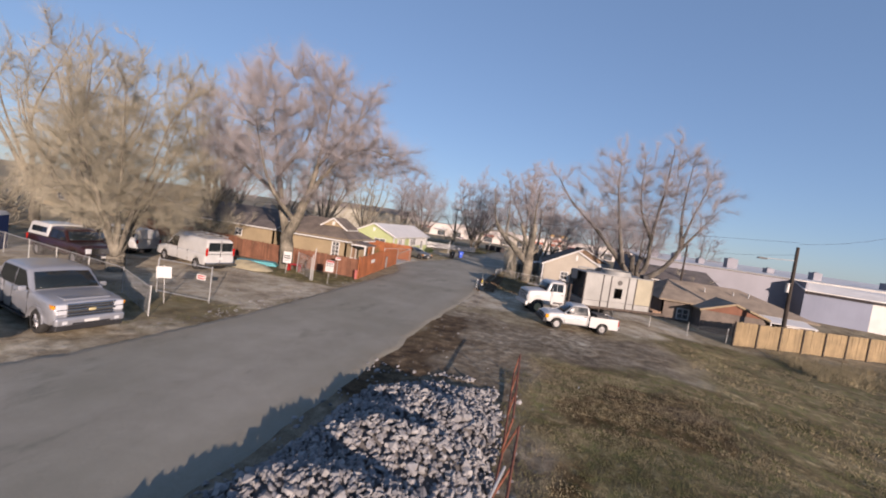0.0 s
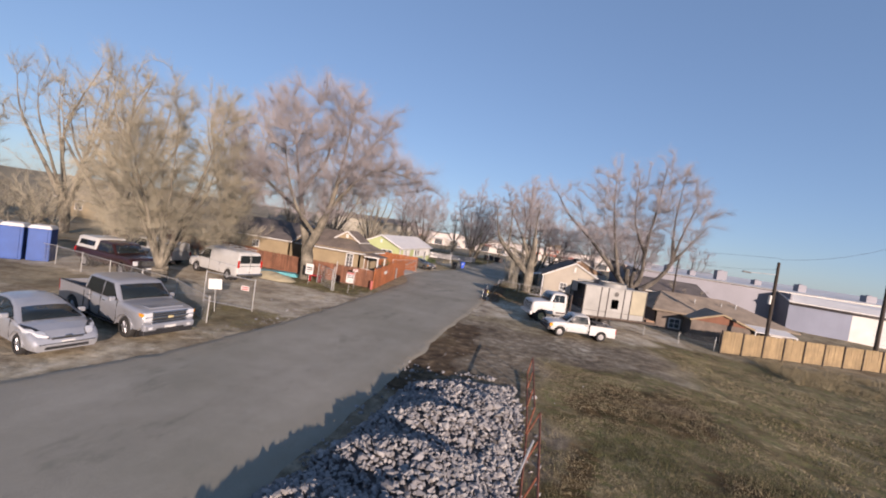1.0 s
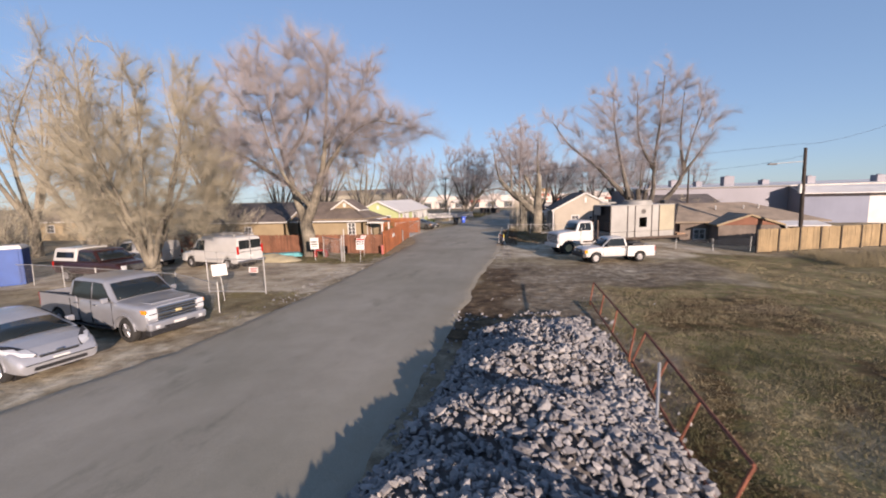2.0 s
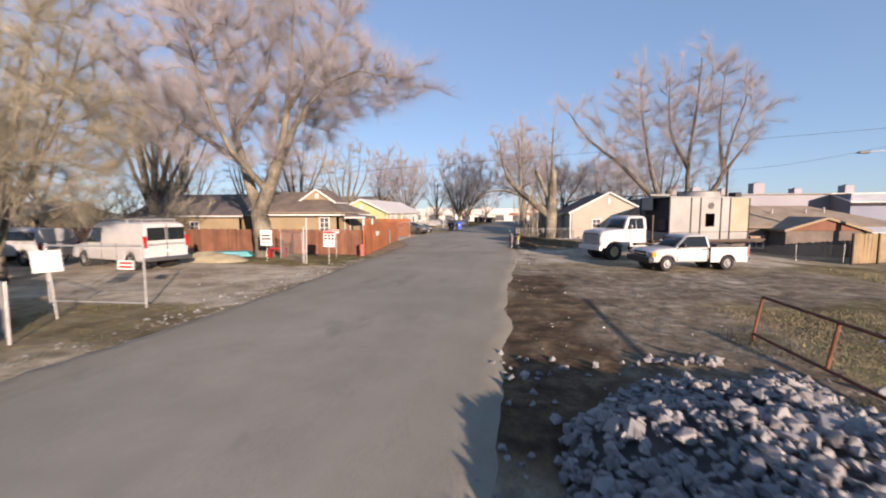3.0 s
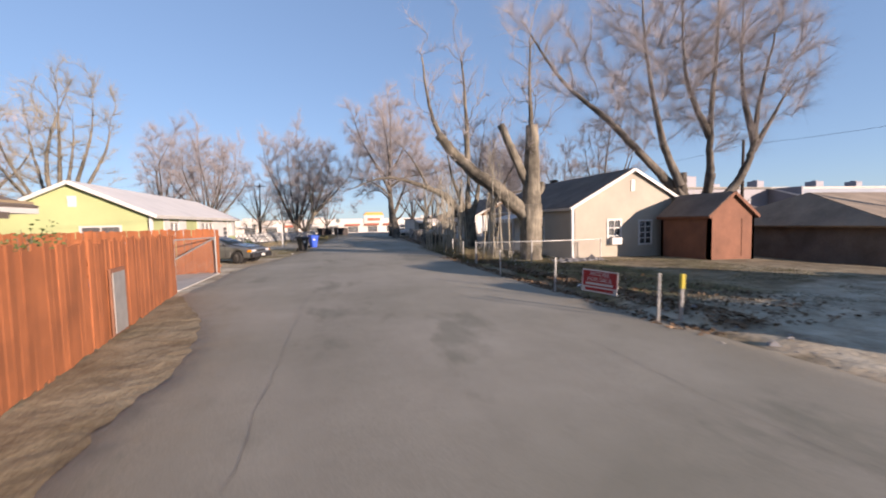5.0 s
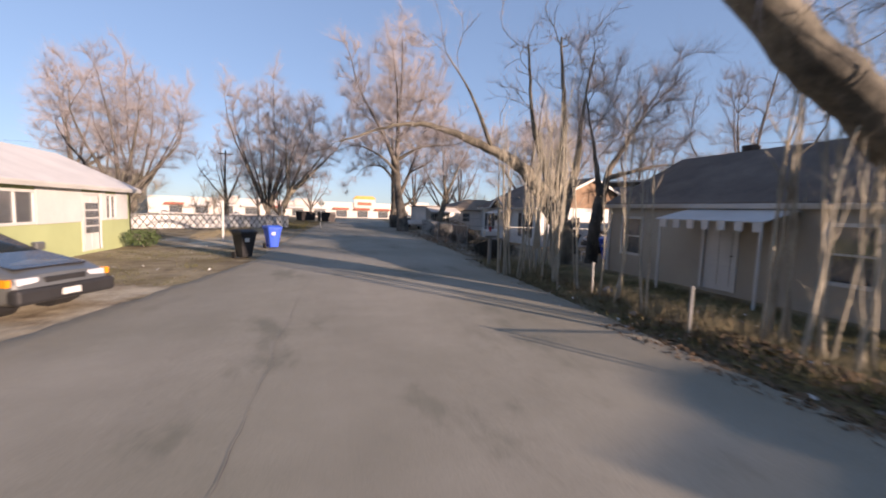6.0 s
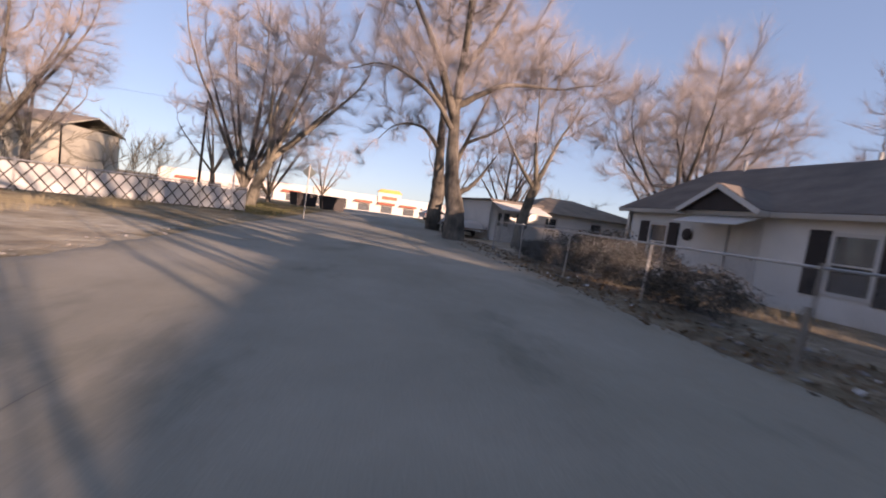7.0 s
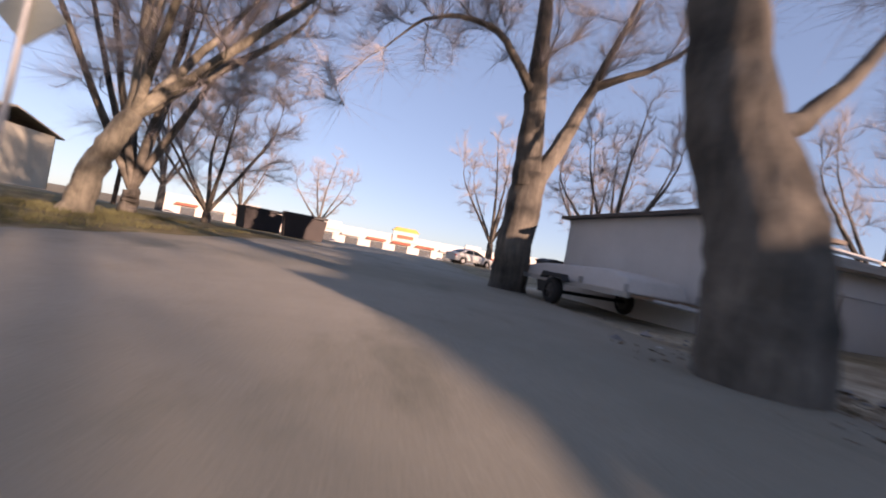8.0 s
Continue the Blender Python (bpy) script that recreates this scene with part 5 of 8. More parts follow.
# the long warehouse
M["steelwall"] = surf("grey_metal_siding", (0.20, 0.20, 0.23), 0.6, 0.1, 0.3, 4, 0.12, 0.2, squash=(6, 6, 0.1))
M["bluewall"] = surf("blue_grey_metal_siding", (0.27, 0.29, 0.36), 0.6, 0.1, 0.3, 4, 0.12, 0.2, squash=(6, 6, 0.1))
wh = thing("warehouse", pose(0, 0, -1.2), "long grey metal warehouse with a white roof edge and rooftop units", "warehouse")
for p0, p1 in (((16, 62), (33, 62)), ((33, 62), (33, 59)), ((16, 84), (16, 62))):
    bm = bmesh.new()
    wall(bm, p0, p1, 0, 5.6, 0.2)
    part("wall", bm, M["steelwall"], wh)
bm = bmesh.new()
wall(bm, (33, 59), (38.5, 57), 0, 4.6, 0.2)
part("wall", bm, M["bluewall"], wh)
bm = bmesh.new()
wall(bm, (38.5, 57), (62, 52), 0, 4.6, 0.2, [(2.0, 8.0, 0, 3.4), (12, 18, 0, 3.4)])
part("wall", bm, M["roof_white"], wh)
for p0, p1 in (((33, 58.86), (38.45, 56.84)), ((38.45, 56.84), (62, 51.82))):
    bm = bmesh.new()
    wall(bm, p0, p1, 4.3, 4.585, 0.08)
    part("fascia", bm, M["shutter"], wh, "dark eave band")
for s in (2.0, 12.0):
    d = Vector((23.5, -5, 0)).normalized()
    p0 = Vector((38.5, 57, 0)) + d * s
    p1 = p0 + d * 6
    rd = part("roller_door", boxm(0, 0.02, 0, 0.02, 0, 0.02), M["white"], wh)
    for k in range(7):
        bm = bmesh.new()
        wall(bm, (p0.x, p0.y + 0.06), (p1.x, p1.y + 0.06), k * 0.485, k * 0.485 + 0.47, 0.05)
        part("slat", bm, M["white"], rd)
part("roof", slab(bmesh.new(), [(15.8, 61.8, 5.6), (33.2, 61.8, 5.6), (70, 62, 5.9), (70, 90, 6.4), (15.8, 90, 6.4)], 0.25), M["roof_white"], wh)
part("canopy_roof", slab(bmesh.new(), [(32.8, 58.7, 4.6), (62.2, 51.6, 4.6), (66, 62, 5.6), (33, 62, 5.6)], 0.12), M["roof_white"], wh)
for k, (x, y, sx, sz) in enumerate([(17.5, 66, 0.9, 0.9), (21, 68, 1.0, 0.9), (24, 67, 0.8, 0.6), (27.2, 66, 1.3, 1.2), (33, 68, 0.9, 0.6), (38, 67, 1.0, 0.9), (45.5, 66, 1.2, 0.8), (52, 66, 1.0, 0.8)]):
    bm = boxm(x, x + sx, y, y + 1.2, 5.7, 6.0 + sz, bev=0.03)
    rod(bm, (x + sx / 2, y + 0.6, 6.0 + sz), (x + sx / 2, y + 0.6, 6.1 + sz), 0.3, n=12)
    part("rooftop_unit", bm, M["steelwall"], wh)

# the shopping strip at the far end
M["mallwall"] = surf("cream_stucco", (0.58, 0.53, 0.485), 0.85, 0, 0.05, 1, 0.12, 0.1)
M["mallred"] = surf("terracotta_panels", (0.42, 0.13, 0.08), 0.8, 0, 0.2, 2, 0.2, 0.1)
M["mallgold"] = surf("gold_roof", (0.55, 0.33, 0.08), 0.7, 0, 0.2, 2, 0.2, 0.1)
mall = thing("shopping_strip", pose(0, 0, -2.4), "long cream shopping strip with a gold-roofed entrance and red awnings", "store")
bm = bmesh.new()
wall(bm, (-70, 232), (110, 232), 0, 6.6, 0.4, [(7 + i * 9.0, 11.5 + i * 9.0, 0.3, 3.0) for i in range(19)])
part("wall", bm, M["mallwall"], mall)
for i in range(19):
    x = -64 + i * 9.0
    part("shop_window", boxm(x + 1, x + 5.5, 232.2, 232.3, 0.3, 3.0), M["glass"], mall)
    part("awning", slab(bmesh.new(), [(x - 0.4, 231.9, 4.3), (x + 6.4, 231.9, 4.3), (x + 6.4, 230.6, 3.5), (x - 0.4, 230.6, 3.5)], 0.1), M["mallred" if i in (7, 8, 9) or i % 4 == 0 else "white"], mall)
for k, (x, w, h) in enumerate([(12, 9, 8.3), (-14, 6, 7.5), (38, 6, 7.6), (62, 7, 7.6), (-42, 7, 7.6)]):
    part("parapet", boxm(x - w / 2, x + w / 2, 231.4, 232.5, 4.6, h), M["mallwall"], mall)
part("entrance_roof", prof(bmesh.new(), [(7.0, 8.3), (8.5, 9.6), (15.5, 9.6), (17.0, 8.3)], 1, y0=231.0, y1=236.0), M["mallgold"], mall)
part("shop_sign", boxm(9, 15, 231.2, 231.4, 5.6, 6.9), M["mallred"], mall)
part("roof", boxm(-70, 110, 232.4, 270, 6.3, 6.5), M["roof_white"], mall)
# the tan hall beyond the white fence
fh = thing("apartment_building", pose(0, 0, 0), "long tan two-storey building behind the trees", "building")
M["hall_wall"] = surf("grey_beige_siding", (0.40, 0.375, 0.31), 0.85, 0, 0.3, 3, 0.12, 0.1)
shell_walls(fh, -66, -36, 118, 130, 5.4, "hall_wall")
gable_roof(fh, -66, -36, 118, 130, 5.4, 6.9, "shingle_tan", "x", 0.5, "hall_wall")


# ---- vehicles ----
P = {k: car_paint(k, c, mt, r) for k, c, mt, r in (("silver_paint", (0.31, 0.32, 0.345), 0.4, 0.34), ("champagne_paint", (0.37, 0.38, 0.405), 0.4, 0.3), ("white_car_paint", (0.47, 0.47, 0.46), 0.0, 0.38), ("maroon_paint", (0.035, 0.014, 0.014), 0.2, 0.3), ("dark_paint", (0.02, 0.02, 0.024), 0.2, 0.25), ("grey_green_paint", (0.16, 0.165, 0.16), 0.5, 0.35), ("blue_plastic", (0.02, 0.09, 0.55), 0.0, 0.5))}


def wheel(parent, x, y, r, w, rim, spokes=6):
    bm = bmesh.new()
    s = 1 if y > 0 else -1
    prof_pts = [(0.58, -0.5), (0.86, -0.5), (0.97, -0.36), (1.0, -0.1), (1.0, 0.1), (0.97, 0.36), (0.86, 0.5), (0.58, 0.5)]
    n = 28
    rings = [[bm.verts.new((x + math.cos(2 * math.pi * i / n) * r * a, y + b * w, r + math.sin(2 * math.pi * i / n) * r * a)) for a, b in prof_pts] for i in range(n)]
    for i in range(n):
        for k in range(len(prof_pts) - 1):
            bm.faces.new((rings[i][k], rings[(i + 1) % n][k], rings[(i + 1) % n][k + 1], rings[i][k + 1]))
    bmesh.ops.recalc_face_normals(bm, faces=bm.faces)
    ty = part("wheel", bm, M["rubber"], parent, smooth=True)
    bm = bmesh.new()
    yo = y + s * w * 0.30
    rod(bm, (x, y - s * w * 0.4, r), (x, yo, r), r * 0.6, n=24)
    for i in range(spokes):
        a = 2 * math.pi * i / spokes
        rod(bm, (x + math.cos(a) * r * 0.1, yo + s * 0.012, r + math.sin(a) * r * 0.1), (x + math.cos(a) * r * 0.54, yo + s * 0.012, r + math.sin(a) * r * 0.54), r * 0.09, r * 0.07, n=5)
    rod(bm, (x, yo, r), (x, yo + s * 0.04, r), r * 0.16, r * 0.12, n=12)
    part("rim", bm, M[rim], ty)
    return ty


def quad_plate(parent, name, pts, t, mat):
    return part(name, slab(bmesh.new(), pts, t), mat, parent)


def strip_side(parent, name, pts, y, t, mat):
    """A flat piece on both flanks, from a side outline; y may be a function of z."""
    f = y if callable(y) else (lambda z: y)
    for s in (1, -1):
        q = [(px, s * f(pz), pz) for px, pz in pts]
        if s > 0:
            q = q[::-1]
        a = Vector(q[1]) - Vector(q[0])
        b = Vector(q[2]) - Vector(q[0])
        if a.cross(b).y * s < 0:
            q = q[::-1]
        part(name, slab(bmesh.new(), q, t), mat, parent)


def span_at(poly, x):
    """Lowest and highest point of a side outline at x."""
    zs = []
    for (xa, za), (xb, zb) in zip(poly, poly[1:] + poly[:1]):
        if abs(xb - xa) < 1e-6:
            if abs(x - xa) < 1e-4:
                zs += [za, zb]
        elif min(xa, xb) - 1e-6 <= x <= max(xa, xb) + 1e-6:
            zs.append(za + (zb - za) * (x - xa) / (xb - xa))
    return min(zs), max(zs)


def hull(poly, width, arches=(), ar=0.4, nose=0.14, tail=0.08, crown=0.035, soft=0.10, belly=0.02):
    """A rounded pressed-metal shell: an outline from the side, rounded in plan at both ends, with open wheel arches."""
    x0, x1 = min(p[0] for p in poly), max(p[0] for p in poly)
    xs = {round(p[0], 4) for p in poly}
    xs |= {x0 + (x1 - x0) * i / 16 for i in range(17)}
    for e, d in ((x0, 1), (x1, -1)):
        xs |= {e + d * k for k in (0.0, 0.02, 0.06, 0.13, 0.22, 0.35)}
    for c in arches:
        xs |= {c + ar * math.cos(math.pi * k / 12) for k in range(13)} | {c - ar - 0.004, c + ar + 0.004}
    out = []
    for x in sorted(v for v in xs if x0 - 1e-6 <= v <= x1 + 1e-6):
        if not out or x - out[-1] > 0.0035:
            out.append(x)
    bm = bmesh.new()
    rings = []
    for x in out:
        zl, zu = span_at(poly, min(x1 - 1e-4, max(x0 + 1e-4, x)))
        for c in arches:
            if abs(x - c) < ar:
                zl = max(zl, min(zu - 0.06, ar * 0.86 + math.sqrt(max(0, ar * ar - (x - c) ** 2)) * 0.98))
        dn, dt = min(1, (x1 - x) / 0.45), min(1, (x - x0) / 0.35)
        inset = nose * (1 - math.sqrt(max(0, 1 - (1 - dn) ** 2))) + tail * (1 - math.sqrt(max(0, 1 - (1 - dt) ** 2)))
        h = max(0.03, zu - zl)
        s = min(soft, h * 0.4)
        half = []
        for u, z in ((0.0, zl), (0.5, zl), (-0.09, zl), (-0.03, zl + min(0.05, h * 0.2)), (0.0, zl + h * 0.42), (0.004, zl + h * 0.6), (-0.012, zu - s), (-0.04, zu - s * 0.45), (-0.09, zu - s * 0.14), (-0.18, zu), (0.5, zu + crown * 0.75), (0.0, zu + crown)):
            w = width(z) - inset
            y = 0.0 if (u, z) in ((0.0, zl), (0.0, zu + crown)) else (w * 0.5 if u == 0.5 else w + u)
            half.append((y, z))
        rings.append([bm.verts.new((x, y, z)) for y, z in half] + [bm.verts.new((x, -y, z)) for y, z in half[-2:0:-1]])
    n = len(rings[0])
    for a, b in zip(rings, rings[1:]):
        for k in range(n):
            bm.faces.new((a[k], a[(k + 1) % n], b[(k + 1) % n], b[k]))
    bm.faces.new(rings[0][::-1])
    bm.faces.new(rings[-1])
    bmesh.ops.recalc_face_normals(bm, faces=bm.faces)
    return bm


def pressed(name, bm, mat, parent, label=""):
    o = part(name, bm, mat, parent, label)
    o.data.shade_smooth()
    o.data.set_sharp_from_angle(angle=radians(32))
    return o


def vehicle(name, m, label, category, paint, body, hw, cab=None, cab_top=None, glass_sides=(), wheels=(), wr=0.36, ww=0.24, rim="rim", front=(), lamps=None, tails=None, group="", spokes=6, belt=1.0, roof=1.7, arch_mat=None, tumble=0.12, bev=0.05, screens=(), nose=0.14):
    t = thing(name, m, label, category, group)
    pm = P[paint]
    x0, x1 = min(p[0] for p in body), max(p[0] for p in body)
    pressed("body", hull(body, lambda z: hw - 0.05 * max(0, (0.55 - z)) - 0.02 * max(0, z - 0.8), [x for x in wheels if x0 < x < x1], wr * 1.16, nose), pm, t)
    wy = lambda z: hw - 0.03 - tumble * max(0, (z - belt) / (roof - belt))
    if cab:
        pressed("cab", hull(cab, wy, nose=0.03, tail=0.03, crown=0.03, soft=0.09), pm, t)
    for pts in glass_sides:
        strip_side(t, "side_window", pts, lambda z: wy(z) - 0.004, 0.012, M["carglass"])
        k = 1.05
        cx_, cz_ = sum(p[0] for p in pts) / len(pts), sum(p[1] for p in pts) / len(pts)
        strip_side(t, "window_seal", [(cx_ + (x - cx_) * k, cz_ + (z - cz_) * (k + 0.04)) for x, z in pts], lambda z: wy(z) - 0.008, 0.011, M["black"])
    for k, ((xa, za), (xb, zb)) in enumerate(screens):
        d = Vector((xb - xa, 0, zb - za)).normalized()
        n = Vector((d.z, 0, -d.x))
        if (n.x > 0) != (xa > xb):
            n = -n
        o = n * 0.012
        lo, up = 0.06, 0.86
        xa, za, xb, zb = xa + (xb - xa) * lo, za + (zb - za) * lo, xa + (xb - xa) * up, za + (zb - za) * up
        rows = []
        for f in (0.0, 0.5, 1.0):
            x, z = xa + (xb - xa) * f, za + (zb - za) * f
            rows.append([(x + o.x + n.x * c, y * (wy(z) - 0.11 - 0.03 * f), z + o.z + n.z * c) for y, c in ((-1, 0.004), (-0.5, 0.028), (0, 0.034), (0.5, 0.028), (1, 0.004))])
        bm = bmesh.new()
        vs = [[bm.verts.new(p) for p in r] for r in rows]
        for i in range(2):
            for q in range(4):
                bm.faces.new((vs[i][q], vs[i][q + 1], vs[i + 1][q + 1], vs[i + 1][q]))
        bmesh.ops.recalc_face_normals(bm, faces=bm.faces)
        bmesh.ops.solidify(bm, geom=bm.faces[:], thickness=0.02)
        part("windshield" if k == 0 else "rear_window", bm, M["carglass"], t, smooth=True)
        if k == 0:
            for y in (-0.45, 0.15):
                part("wiper", rod(bmesh.new(), (xa + o.x + n.x * 0.04, y * hw, za + o.z + n.z * 0.04), (xa + (xb - xa) * 0.3 + o.x + n.x * 0.045, (y + 0.42) * hw, za + (zb - za) * 0.3 + o.z + n.z * 0.045), 0.009, n=5), M["black"], t)
    for x in wheels:
        for s in (1, -1):
            part("wheel_arch", rod(bmesh.new(), (x, s * hw * 0.35, wr * 1.02), (x, s * (hw - ww - 0.01), wr * 1.02), wr * 1.12, n=20), M["black"], t)
            wheel(t, x, s * (hw - ww / 2 - 0.015), wr, ww, rim, spokes)
    for nm, a, mt in front:
        part(nm, boxm(*a[:6], bev=a[6] if len(a) > 6 else 0.02), mt if not isinstance(mt, str) else M[mt], t)
    for s in (1, -1):
        if lamps:
            a0, a1, y0, y1, z0, z1 = lamps
            q = y1 - nose * 0.55
            part("headlight", boxm(a0, a1, *sorted((s * y0, s * q)), z0, z1, bev=0.025), M["lamp"], t)
        if tails:
            a0, a1, y0, y1, z0, z1 = tails
            part("taillight", boxm(a0, a1, *sorted((s * y0, s * y1)), z0, z1, bev=0.01), M["redlamp"], t)
    return t


def mirrors(t, x, y, z, mat, sx=0.12):
    for s in (1, -1):
        part("mirror", boxm(x, x + sx, *sorted((s * y, s * (y + 0.2))), z, z + 0.16, bev=0.03), mat, t)


def handles(t, xs, y, z, mat):
    for x in xs:
        for s in (1, -1):
            part("door_handle", boxm(x, x + 0.18, *sorted((s * y, s * (y + 0.03))), z, z + 0.035, bev=0.008), mat, t)


def seams(t, xs, y, z0, z1):
    for x in xs:
        for s in (1, -1):
            part("door_seam", boxm(x, x + 0.012, *sorted((s * (y - 0.02), s * (y + 0.003))), z0, z1), M["black"], t)


def pickup_bed(t, x0, x1, hw, zf, zt, pm, wall_t=0.06, axle=None, ar=0.45):
    part("bed_floor", boxm(x0, x1, -hw + 0.05, hw - 0.05, zf - 0.05, zf), M["black"], t)
    zb = zf - 0.35
    out = [(x0, zt), (x0, zb)]
    if axle is not None:
        out += [(axle - ar * math.cos(math.pi * k / 10), max(zb, ar * 0.86 + ar * 0.98 * math.sin(math.pi * k / 10))) for k in range(11)]
    out += [(x1, zb), (x1, zt)]
    for s in (1, -1):
        part("bed_side", prof(bmesh.new(), out, hw, y0=min(s * (hw - wall_t), s * hw), y1=max(s * (hw - wall_t), s * hw), bev=0.012), pm, t)
        part("bed_rail", boxm(x0, x1, *sorted((s * (hw - wall_t - 0.01), s * (hw + 0.004))), zt - 0.002, zt + 0.03, bev=0.012), M["black"], t)
    part("tailgate", boxm(x0 - 0.03, x0 + 0.05, -hw + wall_t, hw - wall_t, zf - 0.12, zt - 0.01, bev=0.02), pm, t)


def heading(ax, ay, bx, by):
    return math.degrees(math.atan2(by - ay, bx - ax))


def wedge(pts, side):
    """The convex solid over a few corner points, mirrored for side -1."""
    bm = bmesh.new()
    for x, y, z in pts:
        bm.verts.new((x, y * side, z))
    r = bmesh.ops.convex_hull(bm, input=bm.verts[:])
    bmesh.ops.delete(bm, geom=list(set(r["geom_unused"] + r["geom_interior"])), context="VERTS")
    bmesh.ops.recalc_face_normals(bm, faces=bm.faces)
    return bm


def arch_lip(x, zc, r, y, w):
    """A thin raised lip over a wheel opening."""
    bm = bmesh.new()
    rows = []
    for i in range(13):
        a = math.pi * (0.02 + 0.96 * i / 12)
        c, n = math.cos(a), math.sin(a)
        rows.append([bm.verts.new((x + c * q, y + o, zc + n * q)) for q, o in ((r, -0.02), (r, 0.02), (r + w, 0.015), (r + w, -0.02))])
    for p, q in zip(rows, rows[1:]):
        for m_ in range(4):
            bm.faces.new((p[m_], p[(m_ + 1) % 4], q[(m_ + 1) % 4], q[m_]))
    bm.faces.new(rows[0])
    bm.faces.new(rows[-1][::-1])
    bmesh.ops.recalc_face_normals(bm, faces=bm.faces)
    return bm


# silver crew-cab pickup: front and rear right wheels at (-12.87, 11.53) and (-16.42, 12.34)
a = heading(-16.42, 12.34, -12.87, 11.53)
c, s_ = math.cos(radians(a)), math.sin(radians(a))
mid = ((-12.87 - 16.42) / 2 - s_ * 0.92, (11.53 + 12.34) / 2 + c * 0.92)
pm = P["silver_paint"]
t = vehicle("pickup_truck", rz(*mid, a), "silver crew-cab pickup truck parked on the dirt shoulder", "pickup", "silver_paint",
            [(-0.62, 0.42), (2.55, 0.42), (2.78, 0.55), (2.82, 0.95), (2.74, 1.12), (2.45, 1.18), (1.38, 1.25), (-0.62, 1.25)], 1.0,
            [(1.42, 1.2), (0.72, 1.84), (0.45, 1.89), (-0.85, 1.89), (-1.0, 1.82), (-1.12, 1.2)], None,
            [[(1.18, 1.28), (0.68, 1.76), (0.22, 1.78), (0.22, 1.28)], [(0.12, 1.28), (0.12, 1.78), (-0.82, 1.78), (-0.92, 1.28)]],
            (1.82, -1.82), 0.40, 0.27, "rim", [("bumper", (2.70, 2.92, -0.93, 0.93, 0.44, 0.70, 0.07), pm), ("grille", (2.74, 2.85, -0.6, 0.6, 0.70, 1.10, 0.03), "black"), ("grille_bar", (2.85, 2.89, -0.64, 0.64, 0.86, 0.95, 0.015), "chrome"), ("grille_bar", (2.84, 2.885, -0.62, 0.62, 0.99, 1.03, 0.01), "chrome"), ("grille_bar", (2.84, 2.885, -0.62, 0.62, 0.77, 0.81, 0.01), "chrome"), ("grille_frame", (2.80, 2.88, -0.65, 0.65, 1.06, 1.12, 0.02), "chrome"), ("grille_frame", (2.80, 2.88, -0.65, 0.65, 0.69, 0.73, 0.015), "chrome"), ("bumper_inset", (2.88, 2.935, -0.5, 0.5, 0.47, 0.53, 0.01), "black"), ("air_dam", (2.62, 2.86, -0.9, 0.9, 0.28, 0.44, 0.03), "black"), ("number_plate", (2.915, 2.93, -0.2, 0.2, 0.50, 0.61, 0.004), "white"), ("fog_light", (2.90, 2.925, 0.62, 0.76, 0.50, 0.60, 0.01), "lamp"), ("fog_light", (2.90, 2.925, -0.76, -0.62, 0.50, 0.60, 0.01), "lamp"), ("badge", (2.87, 2.9, -0.1, 0.1, 0.87, 0.95, 0.01), "rim_yellow"), ("hood_ridge", (1.5, 2.6, -0.62, 0.62, 1.17, 1.225, 0.02), pm), ("side_step", (-0.9, 1.2, -1.02, -0.9, 0.36, 0.42, 0.02), "black"), ("side_step", (-0.9, 1.2, 0.9, 1.02, 0.36, 0.42, 0.02), "black"), ("rear_bumper", (-2.98, -2.84, -0.95, 0.95, 0.5, 0.7, 0.03), "chrome")],
            (2.68, 2.85, 0.62, 0.97, 0.78, 1.10), (-2.9, -2.82, 0.86, 0.985, 0.85, 1.3), belt=1.22, roof=1.89, screens=(((1.38, 1.25), (0.74, 1.82)), ((-1.09, 1.3), (-1.0, 1.8))), spokes=6)
pickup_bed(t, -2.88, -0.64, 0.985, 0.85, 1.30, pm, axle=-1.82, ar=0.47)
part("chassis", boxm(-2.8, -0.6, -0.68, 0.68, 0.45, 0.79, bev=0.03), M["black"], t)
part("cab_back", boxm(-1.1, -0.6, -0.9, 0.9, 0.5, 1.24, bev=0.02), pm, t)
mirrors(t, 1.02, 0.98, 1.22, pm)
handles(t, (0.3, -0.75), 0.985, 1.08, M["chrome"])
seams(t, (1.25, 0.16, -1.0), 1.0, 0.5, 1.22)
for s in (1, -1):
    part("turn_signal", boxm(2.55, 2.80, *sorted((s * 0.90, s * 0.965)), 0.96, 1.08, bev=0.02), M["amber"], t)
    part("lamp_divider", boxm(2.80, 2.862, *sorted((s * 0.63, s * 0.88)), 0.925, 0.955, bev=0.005), M["chrome"], t)
    part("arch_flare", arch_lip(1.82, 0.40, 0.475, s * 1.0, 0.05), P["silver_paint"], t)
bm = bmesh.new()
rod(bm, (-1.35, 0.5, 1.4), (-1.35, -0.5, 1.4), 0.02)
part("bed_rail", bm, M["black"], t)

